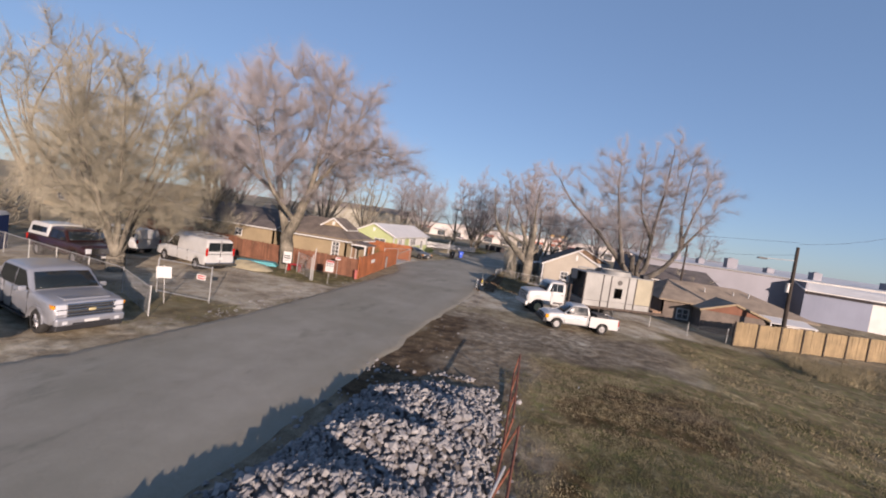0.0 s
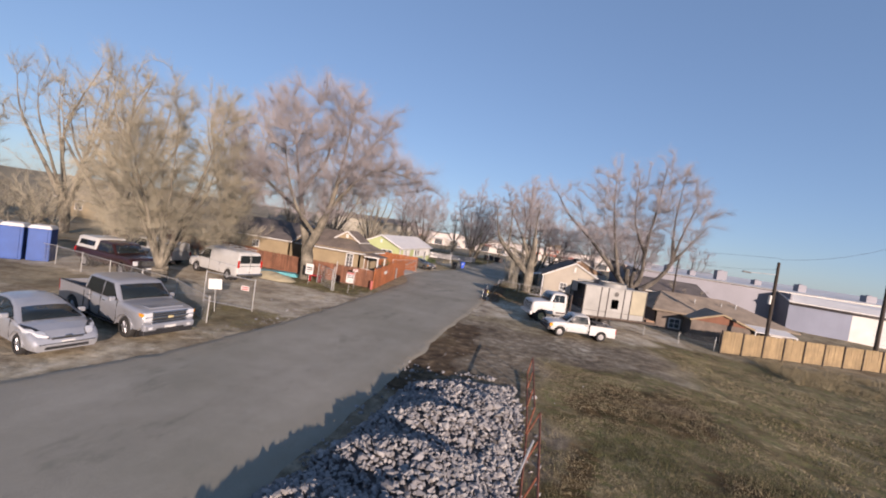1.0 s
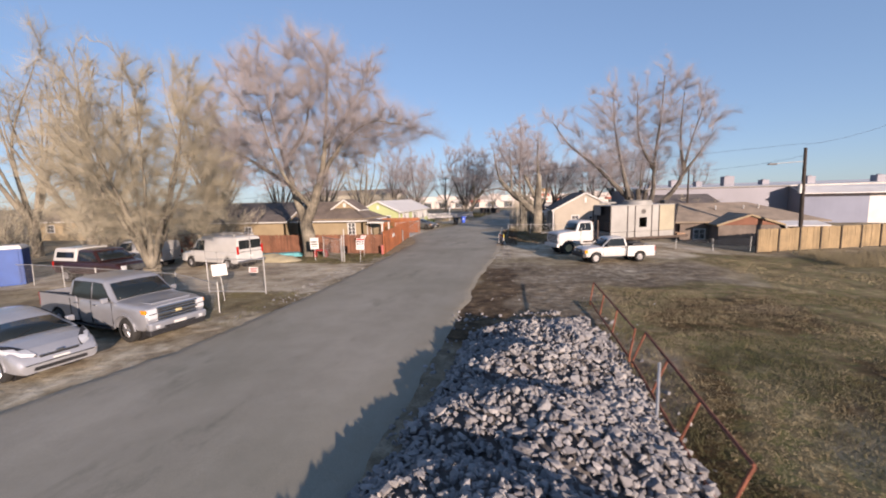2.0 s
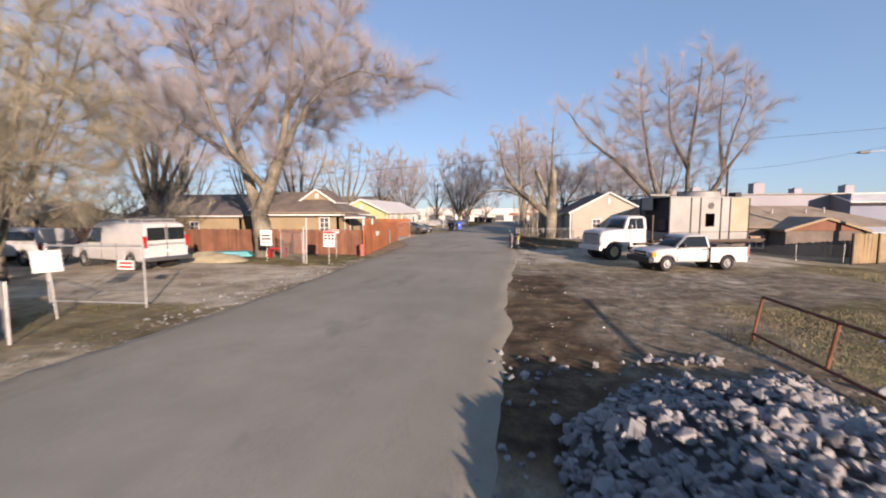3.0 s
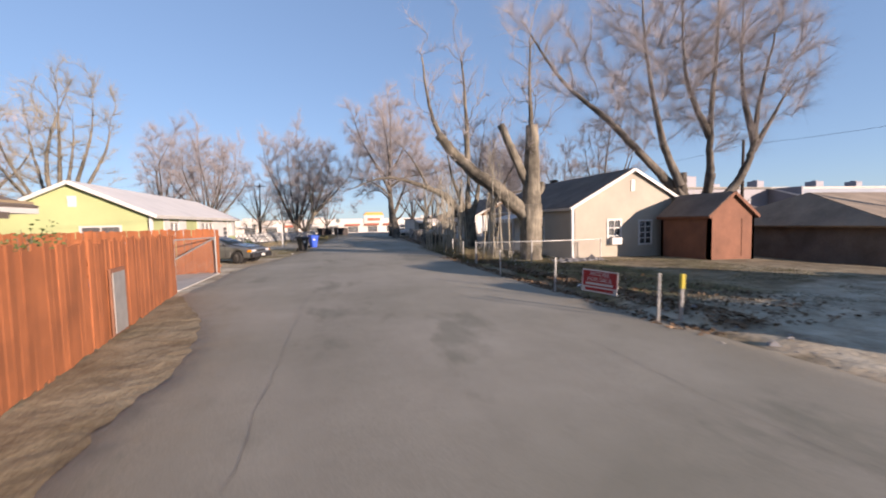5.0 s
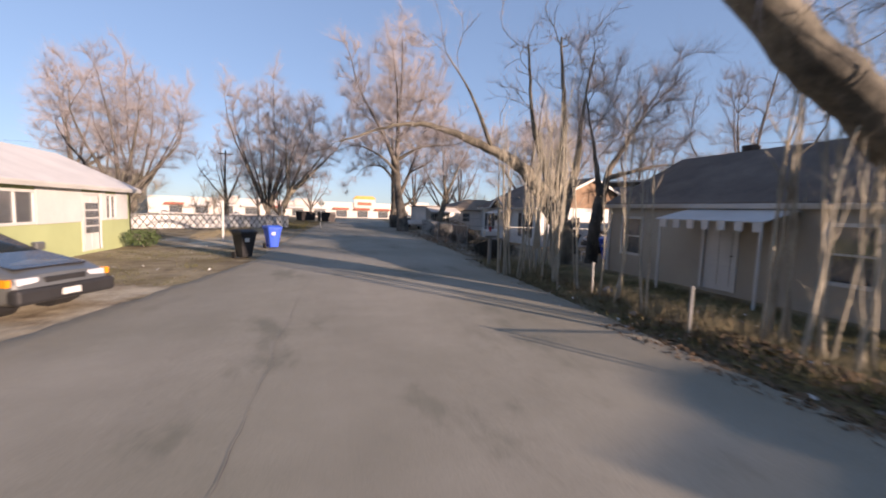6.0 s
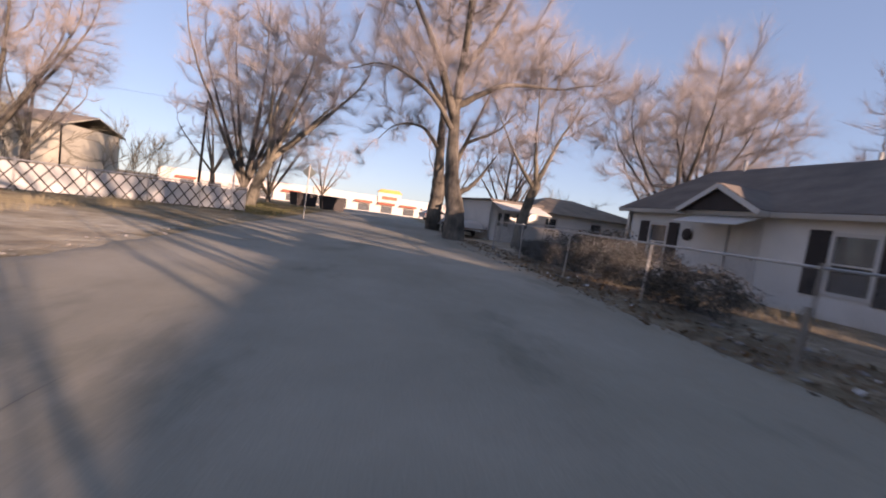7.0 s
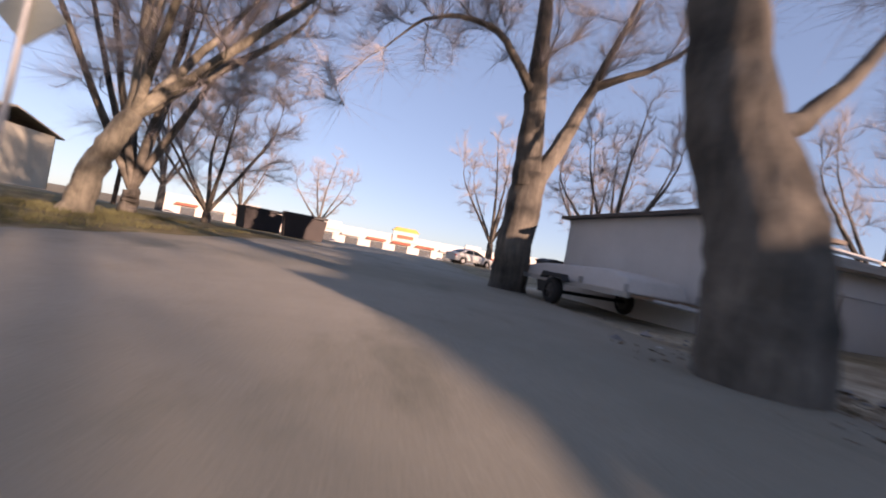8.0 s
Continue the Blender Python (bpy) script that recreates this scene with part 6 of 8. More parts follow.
# silver sedan beside it
t = vehicle("sedan", rz(-14.55, 9.75, a), "silver four-door sedan parked nose-out beside the street", "car", "champagne_paint",
            [(-2.22, 0.35), (-2.26, 0.7), (-2.2, 1.0), (-1.75, 1.05), (0.2, 1.0), (1.15, 0.97), (1.6, 0.90), (1.95, 0.79), (2.18, 0.64), (2.28, 0.48), (2.22, 0.26), (-2.1, 0.26)], 0.885,
            [(1.32, 0.92), (0.5, 1.30), (0.1, 1.41), (-0.35, 1.45), (-0.9, 1.42), (-1.4, 1.27), (-1.9, 1.02)], None,
            [[(0.98, 1.0), (0.42, 1.26), (0.05, 1.36), (-0.2, 1.38), (-0.2, 1.0)], [(-0.28, 1.0), (-0.28, 1.38), (-0.85, 1.35), (-1.25, 1.2), (-1.45, 1.08), (-1.4, 1.0)]],
            (1.35, -1.35), 0.33, 0.21, "rim", [("lower_grille", (2.16, 2.26, -0.56, 0.56, 0.30, 0.44, 0.04), "black"), ("grille", (2.12, 2.235, -0.40, 0.40, 0.595, 0.655, 0.02), "black"), ("grille_bar", (2.21, 2.245, -0.42, 0.42, 0.65, 0.67, 0.006), "chrome"), ("badge", (2.2, 2.25, -0.08, 0.08, 0.655, 0.715, 0.01), "chrome"), ("number_plate", (2.265, 2.28, -0.17, 0.17, 0.47, 0.56, 0.003), "white")],
            None, (-2.25, -2.1, 0.5, 0.86, 0.75, 0.92), belt=0.98, roof=1.45, tumble=0.24, bev=0.06, screens=(((1.30, 0.95), (0.5, 1.305)), ((-1.85, 1.06), (-1.0, 1.40))), spokes=10, nose=0.18)
for s in (1, -1):
    lens = [(2.20, 0.46, 0.61), (2.20, 0.46, 0.70), (2.12, 0.70, 0.60), (2.08, 0.68, 0.775), (1.90, 0.85, 0.66), (1.78, 0.85, 0.84), (1.45, 0.905, 0.88), (1.43, 0.905, 0.93), (1.7, 0.72, 0.895), (2.0, 0.5, 0.79)]
    part("headlight", wedge(lens, s), M["lamp"], t)
    part("lamp_bezel", wedge([(1.86 + (x - 1.86) * 1.05 - 0.012, y - 0.012, 0.77 + (z - 0.77) * 1.16 - 0.006) for x, y, z in lens], s), M["black"], t)
    part("fog_recess", wedge([(2.18, 0.60, 0.36), (2.18, 0.60, 0.46), (2.02, 0.80, 0.38), (2.02, 0.80, 0.47), (1.9, 0.6, 0.4)], s), M["black"], t)
    part("hood_crease", rod(bmesh.new(), (1.2, s * 0.52, 0.985), (2.02, s * 0.30, 0.755), 0.02, 0.012, n=6), P["champagne_paint"], t)
    part("arch_flare", arch_lip(1.35, 0.33, 0.40, s * 0.885, 0.04), P["champagne_paint"], t)
mirrors(t, 0.62, 0.87, 0.98, P["champagne_paint"])
handles(t, (-0.1, -1.1), 0.875, 0.86, P["champagne_paint"])
seams(t, (0.85, -0.3, -1.25), 0.885, 0.35, 0.96)

# white compact pickup: left wheels at (3.44, 26.92) and (6.23, 27.71)
a = heading(6.23, 27.71, 3.44, 26.92)
c, s_ = math.cos(radians(a)), math.sin(radians(a))
mid = ((3.44 + 6.23) / 2 + s_ * 0.80, (26.92 + 27.71) / 2 - c * 0.80)
pm = P["white_car_paint"]
t = vehicle("pickup_truck", rz(*mid, a), "white compact pickup truck with door lettering and a black bumper", "pickup", "white_car_paint",
            [(-0.55, 0.40), (2.08, 0.40), (2.22, 0.55), (2.2, 0.86), (1.9, 0.98), (1.1, 1.04), (-0.55, 1.04)], 0.87,
            [(1.12, 1.0), (0.5, 1.55), (0.28, 1.6), (-0.38, 1.6), (-0.5, 1.54), (-0.6, 1.0)], None,
            [[(0.95, 1.07), (0.46, 1.5), (-0.35, 1.51), (-0.44, 1.07)]],
            (1.45, -1.45), 0.33, 0.22, "rim", [("bumper", (2.1, 2.36, -0.87, 0.87, 0.38, 0.64, 0.05), "black"), ("grille", (2.19, 2.25, -0.45, 0.45, 0.66, 0.86, 0.02), "black"), ("grille_bar", (2.235, 2.26, -0.45, 0.45, 0.74, 0.78, 0.005), "chrome"), ("rear_bumper", (-2.55, -2.42, -0.85, 0.85, 0.45, 0.6, 0.03), "chrome"), ("toolbox", (-1.9, -1.1, -0.6, 0.55, 0.75, 1.15, 0.03), "black")],
            (2.1, 2.24, 0.46, 0.80, 0.66, 0.86), (-2.45, -2.39, 0.72, 0.86, 0.65, 0.98), belt=1.02, roof=1.6, screens=(((1.09, 1.04), (0.53, 1.53)), ((-0.58, 1.08), (-0.5, 1.52))), spokes=8)
pickup_bed(t, -2.42, -0.6, 0.855, 0.72, 1.04, pm, 0.05, axle=-1.45, ar=0.39)
part("chassis", boxm(-2.4, -0.5, -0.58, 0.58, 0.42, 0.66, bev=0.03), M["black"], t)
mirrors(t, 0.72, 0.86, 1.05, M["black"])
handles(t, (-0.35,), 0.86, 0.93, M["black"])
seams(t, (1.0, -0.45), 0.87, 0.45, 1.03)
for s in (1, -1):
    part("turn_signal", boxm(2.02, 2.2, *sorted((s * 0.78, s * 0.885)), 0.66, 0.86), M["amber"], t)
    for k, (x, w, z) in enumerate(((0.1, 0.34, 0.86), (0.0, 0.5, 0.76), (1.0, 0.28, 0.78))):
        part("door_lettering", boxm(x, x + w, *sorted((s * 0.872, s * 0.878)), z, z + 0.06), M["bluewall"], t)
t.scale = (0.95, 0.95, 0.95)

M["bed_steel"] = surf("brown_weathered_steel", (0.10, 0.075, 0.06), 0.85, 0.1, 3, 30, 0.4, 0.2)
# old white flatbed truck with the cooling unit
a = heading(10.14, 33.38, 4.74, 31.16)
c, s_ = math.cos(radians(a)), math.sin(radians(a))
fw = Vector((2.65, 30.95, 0))
TO = fw + Vector((s_ * 0.95, -c * 0.95, 0))
t = vehicle("flatbed_truck", rz(TO.x, TO.y, a), "old white flatbed truck with a chromeless grille and yellow wheels", "truck", "white_car_paint",
            [(-0.78, 0.72), (-0.3, 0.70), (1.0, 0.66), (1.15, 0.75), (1.14, 1.50), (1.02, 1.60), (0.6, 1.67), (-0.35, 1.74), (-0.78, 1.74)], 1.0,
            [(-0.22, 1.64), (-0.52, 2.34), (-0.72, 2.44), (-1.60, 2.44), (-1.72, 2.34), (-1.76, 0.70), (-0.74, 0.70), (-0.72, 1.60)], None,
            [[(-0.48, 1.74), (-0.68, 2.28), (-1.02, 2.29), (-1.02, 1.74)], [(-1.06, 1.74), (-1.06, 2.29), (-1.5, 2.29), (-1.52, 1.74)]],
            (0.3,), 0.48, 0.28, "rim_yellow", [("bumper", (1.1, 1.3, -1.02, 1.02, 0.55, 0.80, 0.03), "white"), ("grille", (1.10, 1.16, -0.72, 0.72, 0.88, 1.46, 0.02), "black"), ("running_board", (-1.7, -0.75, 0.75, 1.0, 0.42, 0.5, 0.02), "black"), ("fuel_tank", (-1.65, -0.85, 0.5, 0.92, 0.5, 0.72, 0.06), "rim_dark")],
            (1.10, 1.18, 0.74, 0.95, 1.0, 1.3), None, belt=1.7, roof=2.4, screens=(((-0.228, 1.66), (-0.522, 2.345)),), spokes=5, bev=0.07, tumble=0.1)
for k in range(5):
    part("grille_bar", boxm(1.14, 1.185, -0.7, 0.7, 0.93 + k * 0.1, 0.97 + k * 0.1), M["white"], t)
for k in range(7):
    part("grille_bar", boxm(1.15, 1.18, -0.68 + k * 0.22, -0.655 + k * 0.22, 0.9, 1.44), M["white"], t)
for x in (-5.3,):
    for s in (1, -1):
        for k in (0.0, 0.31):
            wheel(t, x, s * (0.95 - k), 0.48, 0.26, "rim_dark", 5)
for s in (1, -1):
    part("chassis_rail", boxm(-9.4, -0.4, *sorted((s * 0.36, s * 0.46)), 0.72, 0.95), M["bed_steel"], t)
bed = part("flatbed", boxm(-9.9, -1.95, -1.2, 1.2, 0.95, 1.06, bev=0.02), M["bed_steel"], t, "weathered brown steel flatbed")
for k in range(14):
    part("cross_bar", boxm(-9.8 + k * 0.6, -8.7 + k * 0.6, -1.18, 1.18, 0.86, 0.95), M["bed_steel"], t)
for y in (-1.05, -0.35, 0.35, 1.05):
    part("headboard_post", boxm(-2.05, -1.97, y - 0.04, y + 0.04, 1.0, 2.45), M["bed_steel"], t)
part("headboard_rail", boxm(-2.05, -1.97, -1.1, 1.1, 2.4, 2.48), M["bed_steel"], t)
part("headboard_rail", boxm(-2.05, -1.97, -1.1, 1.1, 1.6, 1.66), M["bed_steel"], t)
mirrors(t, -0.65, 0.98, 1.8, M["steel"], 0.06)
handles(t, (-1.55,), 0.975, 1.5, M["black"])
seams(t, (-0.62, -1.7), 0.985, 0.75, 1.7)
t.scale = (0.93, 0.93, 0.93)

M["unit_steel"] = surf("zinc_panels", (0.29, 0.288, 0.272), 0.6, 0.1, 0.7, 12, 0.2, 0.1)
M["unit_yellow"] = surf("yellowed_panel", (0.32, 0.29, 0.21), 0.65, 0.1, 0.7, 12, 0.2, 0.1)
bx0, bx1 = -8.6, -3.0
cu = thing("cooling_unit", rz(TO.x, TO.y, a, 0.988) @ Matrix.Scale(0.93, 4), "large zinc rooftop cooling unit riding on the flatbed", "machine")
H = 2.4
part("base_frame", boxm(bx0, bx1, -1.15, 1.15, 0.0, 0.42, bev=0.01), M["unit_steel"], cu)
xs = [bx1, bx1 - 1.45, bx1 - 2.1, bx1 - 3.55, bx1 - 4.2, bx0]
for sgn in (1, -1):
    for k, (xa, xb) in enumerate(zip(xs, xs[1:])):
        lo, hi = sorted((xa - 0.025, xb + 0.025))
        y0, y1 = sorted((sgn * 1.10, sgn * 1.16))
        if k == 2:
            bm = boxm(lo, hi, y0, y1, 0.44, 0.75)
            box(bm, lo, hi, y0, y1, 1.5, H)
            box(bm, lo, lo + 0.4, y0, y1, 0.75, 1.5)
            box(bm, hi - 0.35, hi, y0, y1, 0.75, 1.5)
            part("panel", bm, M["unit_steel"], cu)
            part("fan_duct", rod(bmesh.new(), ((lo + hi) / 2, sgn * 1.1, 1.95), ((lo + hi) / 2, sgn * 1.2, 1.95), 0.19, n=20), M["rim_dark"], cu)
        else:
            part("panel", boxm(lo, hi, y0, y1, 0.44, H, bev=0.012), M["unit_yellow" if k == 4 else "unit_steel"], cu)
    for xa in xs:
        part("post", boxm(xa - 0.04, xa + 0.04, *sorted((sgn * 1.12, sgn * 1.185)), 0.0, H + 0.01), M["shutter"], cu)
part("top_plate", boxm(bx0, bx1, -1.17, 1.17, H, H + 0.07, bev=0.02), M["unit_steel"], cu)
part("end_panel", boxm(bx0, bx0 + 0.06, -1.1, 1.1, 0.42, H), M["unit_steel"], cu)
part("end_frame", boxm(bx1 - 0.05, bx1, -1.1, -0.2, 1.7, H), M["unit_steel"], cu)
# coil enlarged to nearly full height, added bulk to fill the unit's cast shadow
part("coil", boxm(bx1 - 1.3, bx1 - 0.25, -1.05, 1.05, 0.45, 2.36, bev=0.03), M["black"], cu)
part("motor", boxm(bx1 - 0.45, bx1 - 0.1, 0.1, 0.8, 0.5, 1.2, bev=0.06), M["bed_steel"], cu)
bm = bmesh.new()
n = 36
cxm = (bx0 + bx1) / 2 - 0.3
ra = [[bm.verts.new((cxm + math.cos(2 * math.pi * i / n) * r, math.sin(2 * math.pi * i / n) * r, H + z)) for r, z in ((1.12, 0.06), (1.05, 0.36), (1.12, 0.4), (1.0, 0.38), (1.0, 0.08))] for i in range(n)]
for i in range(n):
    for k in range(4):
        bm.faces.new((ra[i][k], ra[(i + 1) % n][k], ra[(i + 1) % n][k + 1], ra[i][k + 1]))
bmesh.ops.recalc_face_normals(bm, faces=bm.faces)
part("fan_ring", bm, M["unit_steel"], cu)
for k in range(5):
    bm = bmesh.new()
    obox(bm, Matrix.Translation((cxm, 0, H + 0.25)) @ pose(0, 0, 0, 14, 0, k * 72) @ Matrix.Translation((0.5, 0, 0)), 0.9, 0.22, 0.015)
    part("fan_blade", bm, M["black"], cu)
part("pipe", rod(bmesh.new(), (bx1 - 0.4, -0.9, H + 0.22), (cxm + 1.2, -0.9, H + 0.22), 0.07), M["unit_steel"], cu)
part("pump", boxm(bx0 + 0.3, bx0 + 0.75, 0.4, 0.9, H + 0.07, H + 0.35, bev=0.04), M["black"], cu)
dk = thing("pallet", rz(TO.x, TO.y, a, 0.988) @ Matrix.Translation((-0.9, 0, 0)) @ Matrix.Scale(0.93, 4), "weathered wooden pallet at the tail of the flatbed", "pallet")
for k in range(5):
    part("board", boxm(-8.85, -8.1, -1.0 + k * 0.42, -0.72 + k * 0.42, 0.09, 0.12), M["peel"], dk)
for y in (-0.95, 0.0, 0.9):
    part("bearer", boxm(-8.85, -8.1, y, y + 0.08, 0.0, 0.09), M["peel"], dk)

# white van with a roof rack, and the second white pickup behind it
t = vehicle("cargo_van", rz(-20.5, 25.4, 165.0), "white cargo van with a roof rack backed up to the gravel", "van", "white_car_paint",
            [(-2.75, 0.45), (-2.78, 1.15), (1.55, 1.15), (2.35, 1.05), (2.62, 0.92), (2.68, 0.5), (2.6, 0.4), (-2.7, 0.4)], 1.0,
            [(1.62, 1.1), (0.98, 1.95), (0.7, 2.06), (-2.55, 2.06), (-2.7, 1.98), (-2.78, 1.1)], None,
            [[(1.32, 1.2), (0.92, 1.8), (0.3, 1.8), (0.3, 1.2)]],
            (1.75, -1.75), 0.37, 0.25, "rim", [("bumper", (2.55, 2.78, -0.98, 0.98, 0.42, 0.64, 0.03), "chrome"), ("rear_bumper", (-2.95, -2.74, -0.98, 0.98, 0.42, 0.6, 0.03), "chrome"), ("grille", (2.6, 2.7, -0.6, 0.6, 0.66, 0.9, 0.01), "black"), ("rear_window", (-2.80, -2.75, 0.06, 0.8, 1.3, 1.85, 0.02), "carglass"), ("rear_window", (-2.80, -2.75, -0.8, -0.06, 1.3, 1.85, 0.02), "carglass"), ("number_plate", (-2.81, -2.78, -0.16, 0.16, 0.78, 0.9, 0.003), "white"), ("door_seam", (-2.795, -2.76, -0.01, 0.01, 0.6, 2.0, 0.002), "black")],
            (2.58, 2.7, 0.62, 0.95, 0.68, 0.9), (-2.8, -2.74, 0.84, 0.97, 1.0, 1.5), belt=1.15, roof=2.06, screens=(((1.58, 1.16), (1.0, 1.94)),), tumble=0.14)
for s in (1, -1):
    part("rack_rail", rod(bmesh.new(), (-2.4, s * 0.7, 2.2), (0.6, s * 0.7, 2.2), 0.025), M["steel"], t)
for x in (-2.3, -1.3, -0.3, 0.5):
    part("rack_bar", rod(bmesh.new(), (x, -0.75, 2.16), (x, 0.75, 2.16), 0.025), M["steel"], t)
    for s in (1, -1):
        part("rack_foot", rod(bmesh.new(), (x, s * 0.7, 2.0), (x, s * 0.7, 2.2), 0.02), M["steel"], t)
mirrors(t, 1.15, 0.98, 1.2, M["black"])
seams(t, (1.3, 0.2, -0.9), 1.0, 0.5, 1.15)
t = vehicle("pickup_truck", rz(-27.0, 25.6, 178.0), "white pickup truck with a bed cap beside the van", "pickup", "white_car_paint",
            [(-2.6, 0.45), (-2.62, 1.1), (1.1, 1.1), (2.2, 1.02), (2.5, 0.85), (2.52, 0.45)], 0.93,
            [(1.12, 1.06), (0.55, 1.68), (0.3, 1.75), (-2.5, 1.72), (-2.6, 1.06)], None,
            [[(0.95, 1.14), (0.5, 1.62), (-0.3, 1.64), (-0.3, 1.14)], [(-0.7, 1.2), (-0.7, 1.58), (-2.3, 1.56), (-2.3, 1.2)]],
            (1.6, -1.6), 0.36, 0.24, "rim", [("bumper", (2.45, 2.62, -0.9, 0.9, 0.42, 0.62, 0.03), "chrome")], (2.42, 2.54, 0.55, 0.88, 0.66, 0.88), (-2.66, -2.6, 0.78, 0.9, 0.8, 1.05), belt=1.08, roof=1.74, screens=(((1.09, 1.1), (0.58, 1.66)),))
mirrors(t, 0.8, 0.9, 1.12, M["black"])
t = vehicle("pickup_truck", rz(-24.2, 20.6, -8.0), "dark maroon pickup truck with a white camper shell", "pickup", "maroon_paint",
            [(-2.7, 0.5), (-2.72, 1.18), (1.15, 1.2), (2.3, 1.12), (2.62, 0.95), (2.64, 0.5)], 0.97,
            [(1.18, 1.15), (0.58, 1.78), (0.3, 1.84), (-0.62, 1.84), (-0.72, 1.15)], None,
            [[(1.0, 1.24), (0.54, 1.7), (-0.5, 1.72), (-0.5, 1.24)]],
            (1.7, -1.7), 0.38, 0.25, "rim", [("bumper", (2.58, 2.78, -0.95, 0.95, 0.45, 0.68, 0.03), "chrome"), ("grille", (2.6, 2.68, -0.6, 0.6, 0.7, 1.05, 0.02), "chrome"), ("number_plate", (2.77, 2.79, -0.16, 0.16, 0.5, 0.62, 0.003), "white")], (2.56, 2.68, 0.6, 0.92, 0.75, 1.02), (-2.76, -2.7, 0.82, 0.95, 0.8, 1.15), belt=1.18, roof=1.84, screens=(((1.15, 1.22), (0.6, 1.77)),))
part("camper_shell", prof(bmesh.new(), [(-2.7, 1.19), (-2.6, 1.85), (-2.4, 1.92), (-0.8, 1.92), (-0.74, 1.19)], 0.93, 0.8, 1.19, 1.92, 0.05), P["white_car_paint"], t, "white camper shell")
strip_side(t, "shell_window", [(-2.4, 1.38), (-2.35, 1.7), (-0.95, 1.7), (-0.95, 1.38)], lambda z: 0.93 - 0.13 * (z - 1.19) / 0.73 + 0.002, 0.01, M["carglass"])
mirrors(t, 0.85, 0.95, 1.25, M["black"])

# grey-green coupe in the drive of the green house, and the black car by the cottage
t = vehicle("coupe", rz(-13.95, 55.38, -23.0), "dusty grey-green two-door coupe with a dark hood in the drive", "car", "grey_green_paint",
            [(-2.2, 0.32), (-2.25, 0.7), (-2.15, 0.96), (-1.6, 1.0), (0.85, 0.95), (1.8, 0.84), (2.2, 0.7), (2.3, 0.5), (2.22, 0.26), (-2.1, 0.26)], 0.86,
            [(0.95, 0.92), (0.1, 1.32), (-0.35, 1.38), (-0.9, 1.34), (-1.75, 0.97)], None,
            [[(0.7, 0.98), (0.08, 1.26), (-0.4, 1.31), (-0.4, 0.98)], [(-0.48, 0.98), (-0.48, 1.31), (-0.85, 1.28), (-1.3, 1.05), (-1.3, 0.98)]],
            (1.4, -1.32), 0.31, 0.2, "rim_dark", [("bumper", (2.14, 2.36, -0.85, 0.85, 0.28, 0.54, 0.06), "black"), ("grille", (2.2, 2.27, -0.35, 0.35, 0.58, 0.68, 0.01), "black"), ("number_plate", (2.35, 2.37, -0.16, 0.16, 0.36, 0.47, 0.003), "white")],
            (2.04, 2.25, 0.42, 0.82, 0.58, 0.70), (-2.27, -2.2, 0.45, 0.82, 0.7, 0.85), belt=0.95, roof=1.38, tumble=0.2, bev=0.06, screens=(((0.93, 0.95), (0.13, 1.31)), ((-1.7, 1.0), (-0.95, 1.33))), spokes=8)
quad_plate(t, "hood_panel", [(0.98, -0.66, 0.965), (2.0, -0.6, 0.80), (2.0, 0.6, 0.80), (0.98, 0.66, 0.965)], 0.03, P["dark_paint"])
mirrors(t, 0.55, 0.84, 0.95, P["grey_green_paint"])
seams(t, (0.8, -0.45), 0.86, 0.35, 0.94)
for s in (1, -1):
    part("turn_signal", boxm(2.02, 2.2, *sorted((s * 0.80, s * 0.87)), 0.58, 0.70), M["amber"], t)
t = vehicle("sport_utility_car", rz(8.3, 64.4, 185.0), "black sport utility car parked beside the white cottage", "car", "dark_paint",
            [(-2.2, 0.4), (-2.25, 1.0), (1.0, 1.02), (1.95, 0.95), (2.25, 0.8), (2.28, 0.4)], 0.9,
            [(1.1, 0.98), (0.5, 1.5), (0.2, 1.58), (-1.9, 1.55), (-2.2, 0.98)], None,
            [[(0.9, 1.06), (0.45, 1.45), (-0.4, 1.5), (-0.4, 1.06)], [(-0.5, 1.06), (-0.5, 1.5), (-1.7, 1.46), (-1.85, 1.06)]],
            (1.4, -1.35), 0.36, 0.23, "rim", [("bumper", (2.2, 2.36, -0.86, 0.86, 0.4, 0.6, 0.04), "black"), ("grille", (2.22, 2.3, -0.45, 0.45, 0.64, 0.8, 0.01), "chrome")], (2.12, 2.28, 0.5, 0.85, 0.66, 0.84), (-2.28, -2.2, 0.7, 0.88, 0.8, 1.0), belt=1.0, roof=1.58, screens=(((1.07, 1.02), (0.53, 1.49)), ((-2.2, 1.05), (-1.96, 1.5))))
mirrors(t, 0.75, 0.88, 1.02, P["dark_paint"])
src = t
copy_thing(t, rz(12.4, 82.6, 200))["label"] = "black sport utility car parked behind the fence"
t = vehicle("sedan", rz(6.4, 117.0, 20.0), "white sedan parked at the street end", "car", "white_car_paint",
            [(-2.22, 0.3), (-2.26, 0.9), (-1.75, 1.0), (0.9, 0.95), (1.9, 0.82), (2.24, 0.6), (2.18, 0.26)], 0.88, [(1.02, 0.94), (0.2, 1.36), (-0.3, 1.44), (-0.9, 1.4), (-1.85, 0.98)], None,
            [[(0.75, 1.0), (0.18, 1.3), (-0.25, 1.37), (-0.25, 1.0)], [(-0.33, 1.0), (-0.33, 1.37), (-0.85, 1.33), (-1.35, 1.04)]], (1.35, -1.35), 0.32, 0.21, "rim", [], (1.95, 2.16, 0.5, 0.86, 0.6, 0.74), (-2.25, -2.15, 0.5, 0.86, 0.7, 0.86), belt=0.98, roof=1.44, tumble=0.2, screens=(((1.0, 0.97), (0.22, 1.36)), ((-1.8, 1.02), (-0.95, 1.39))))
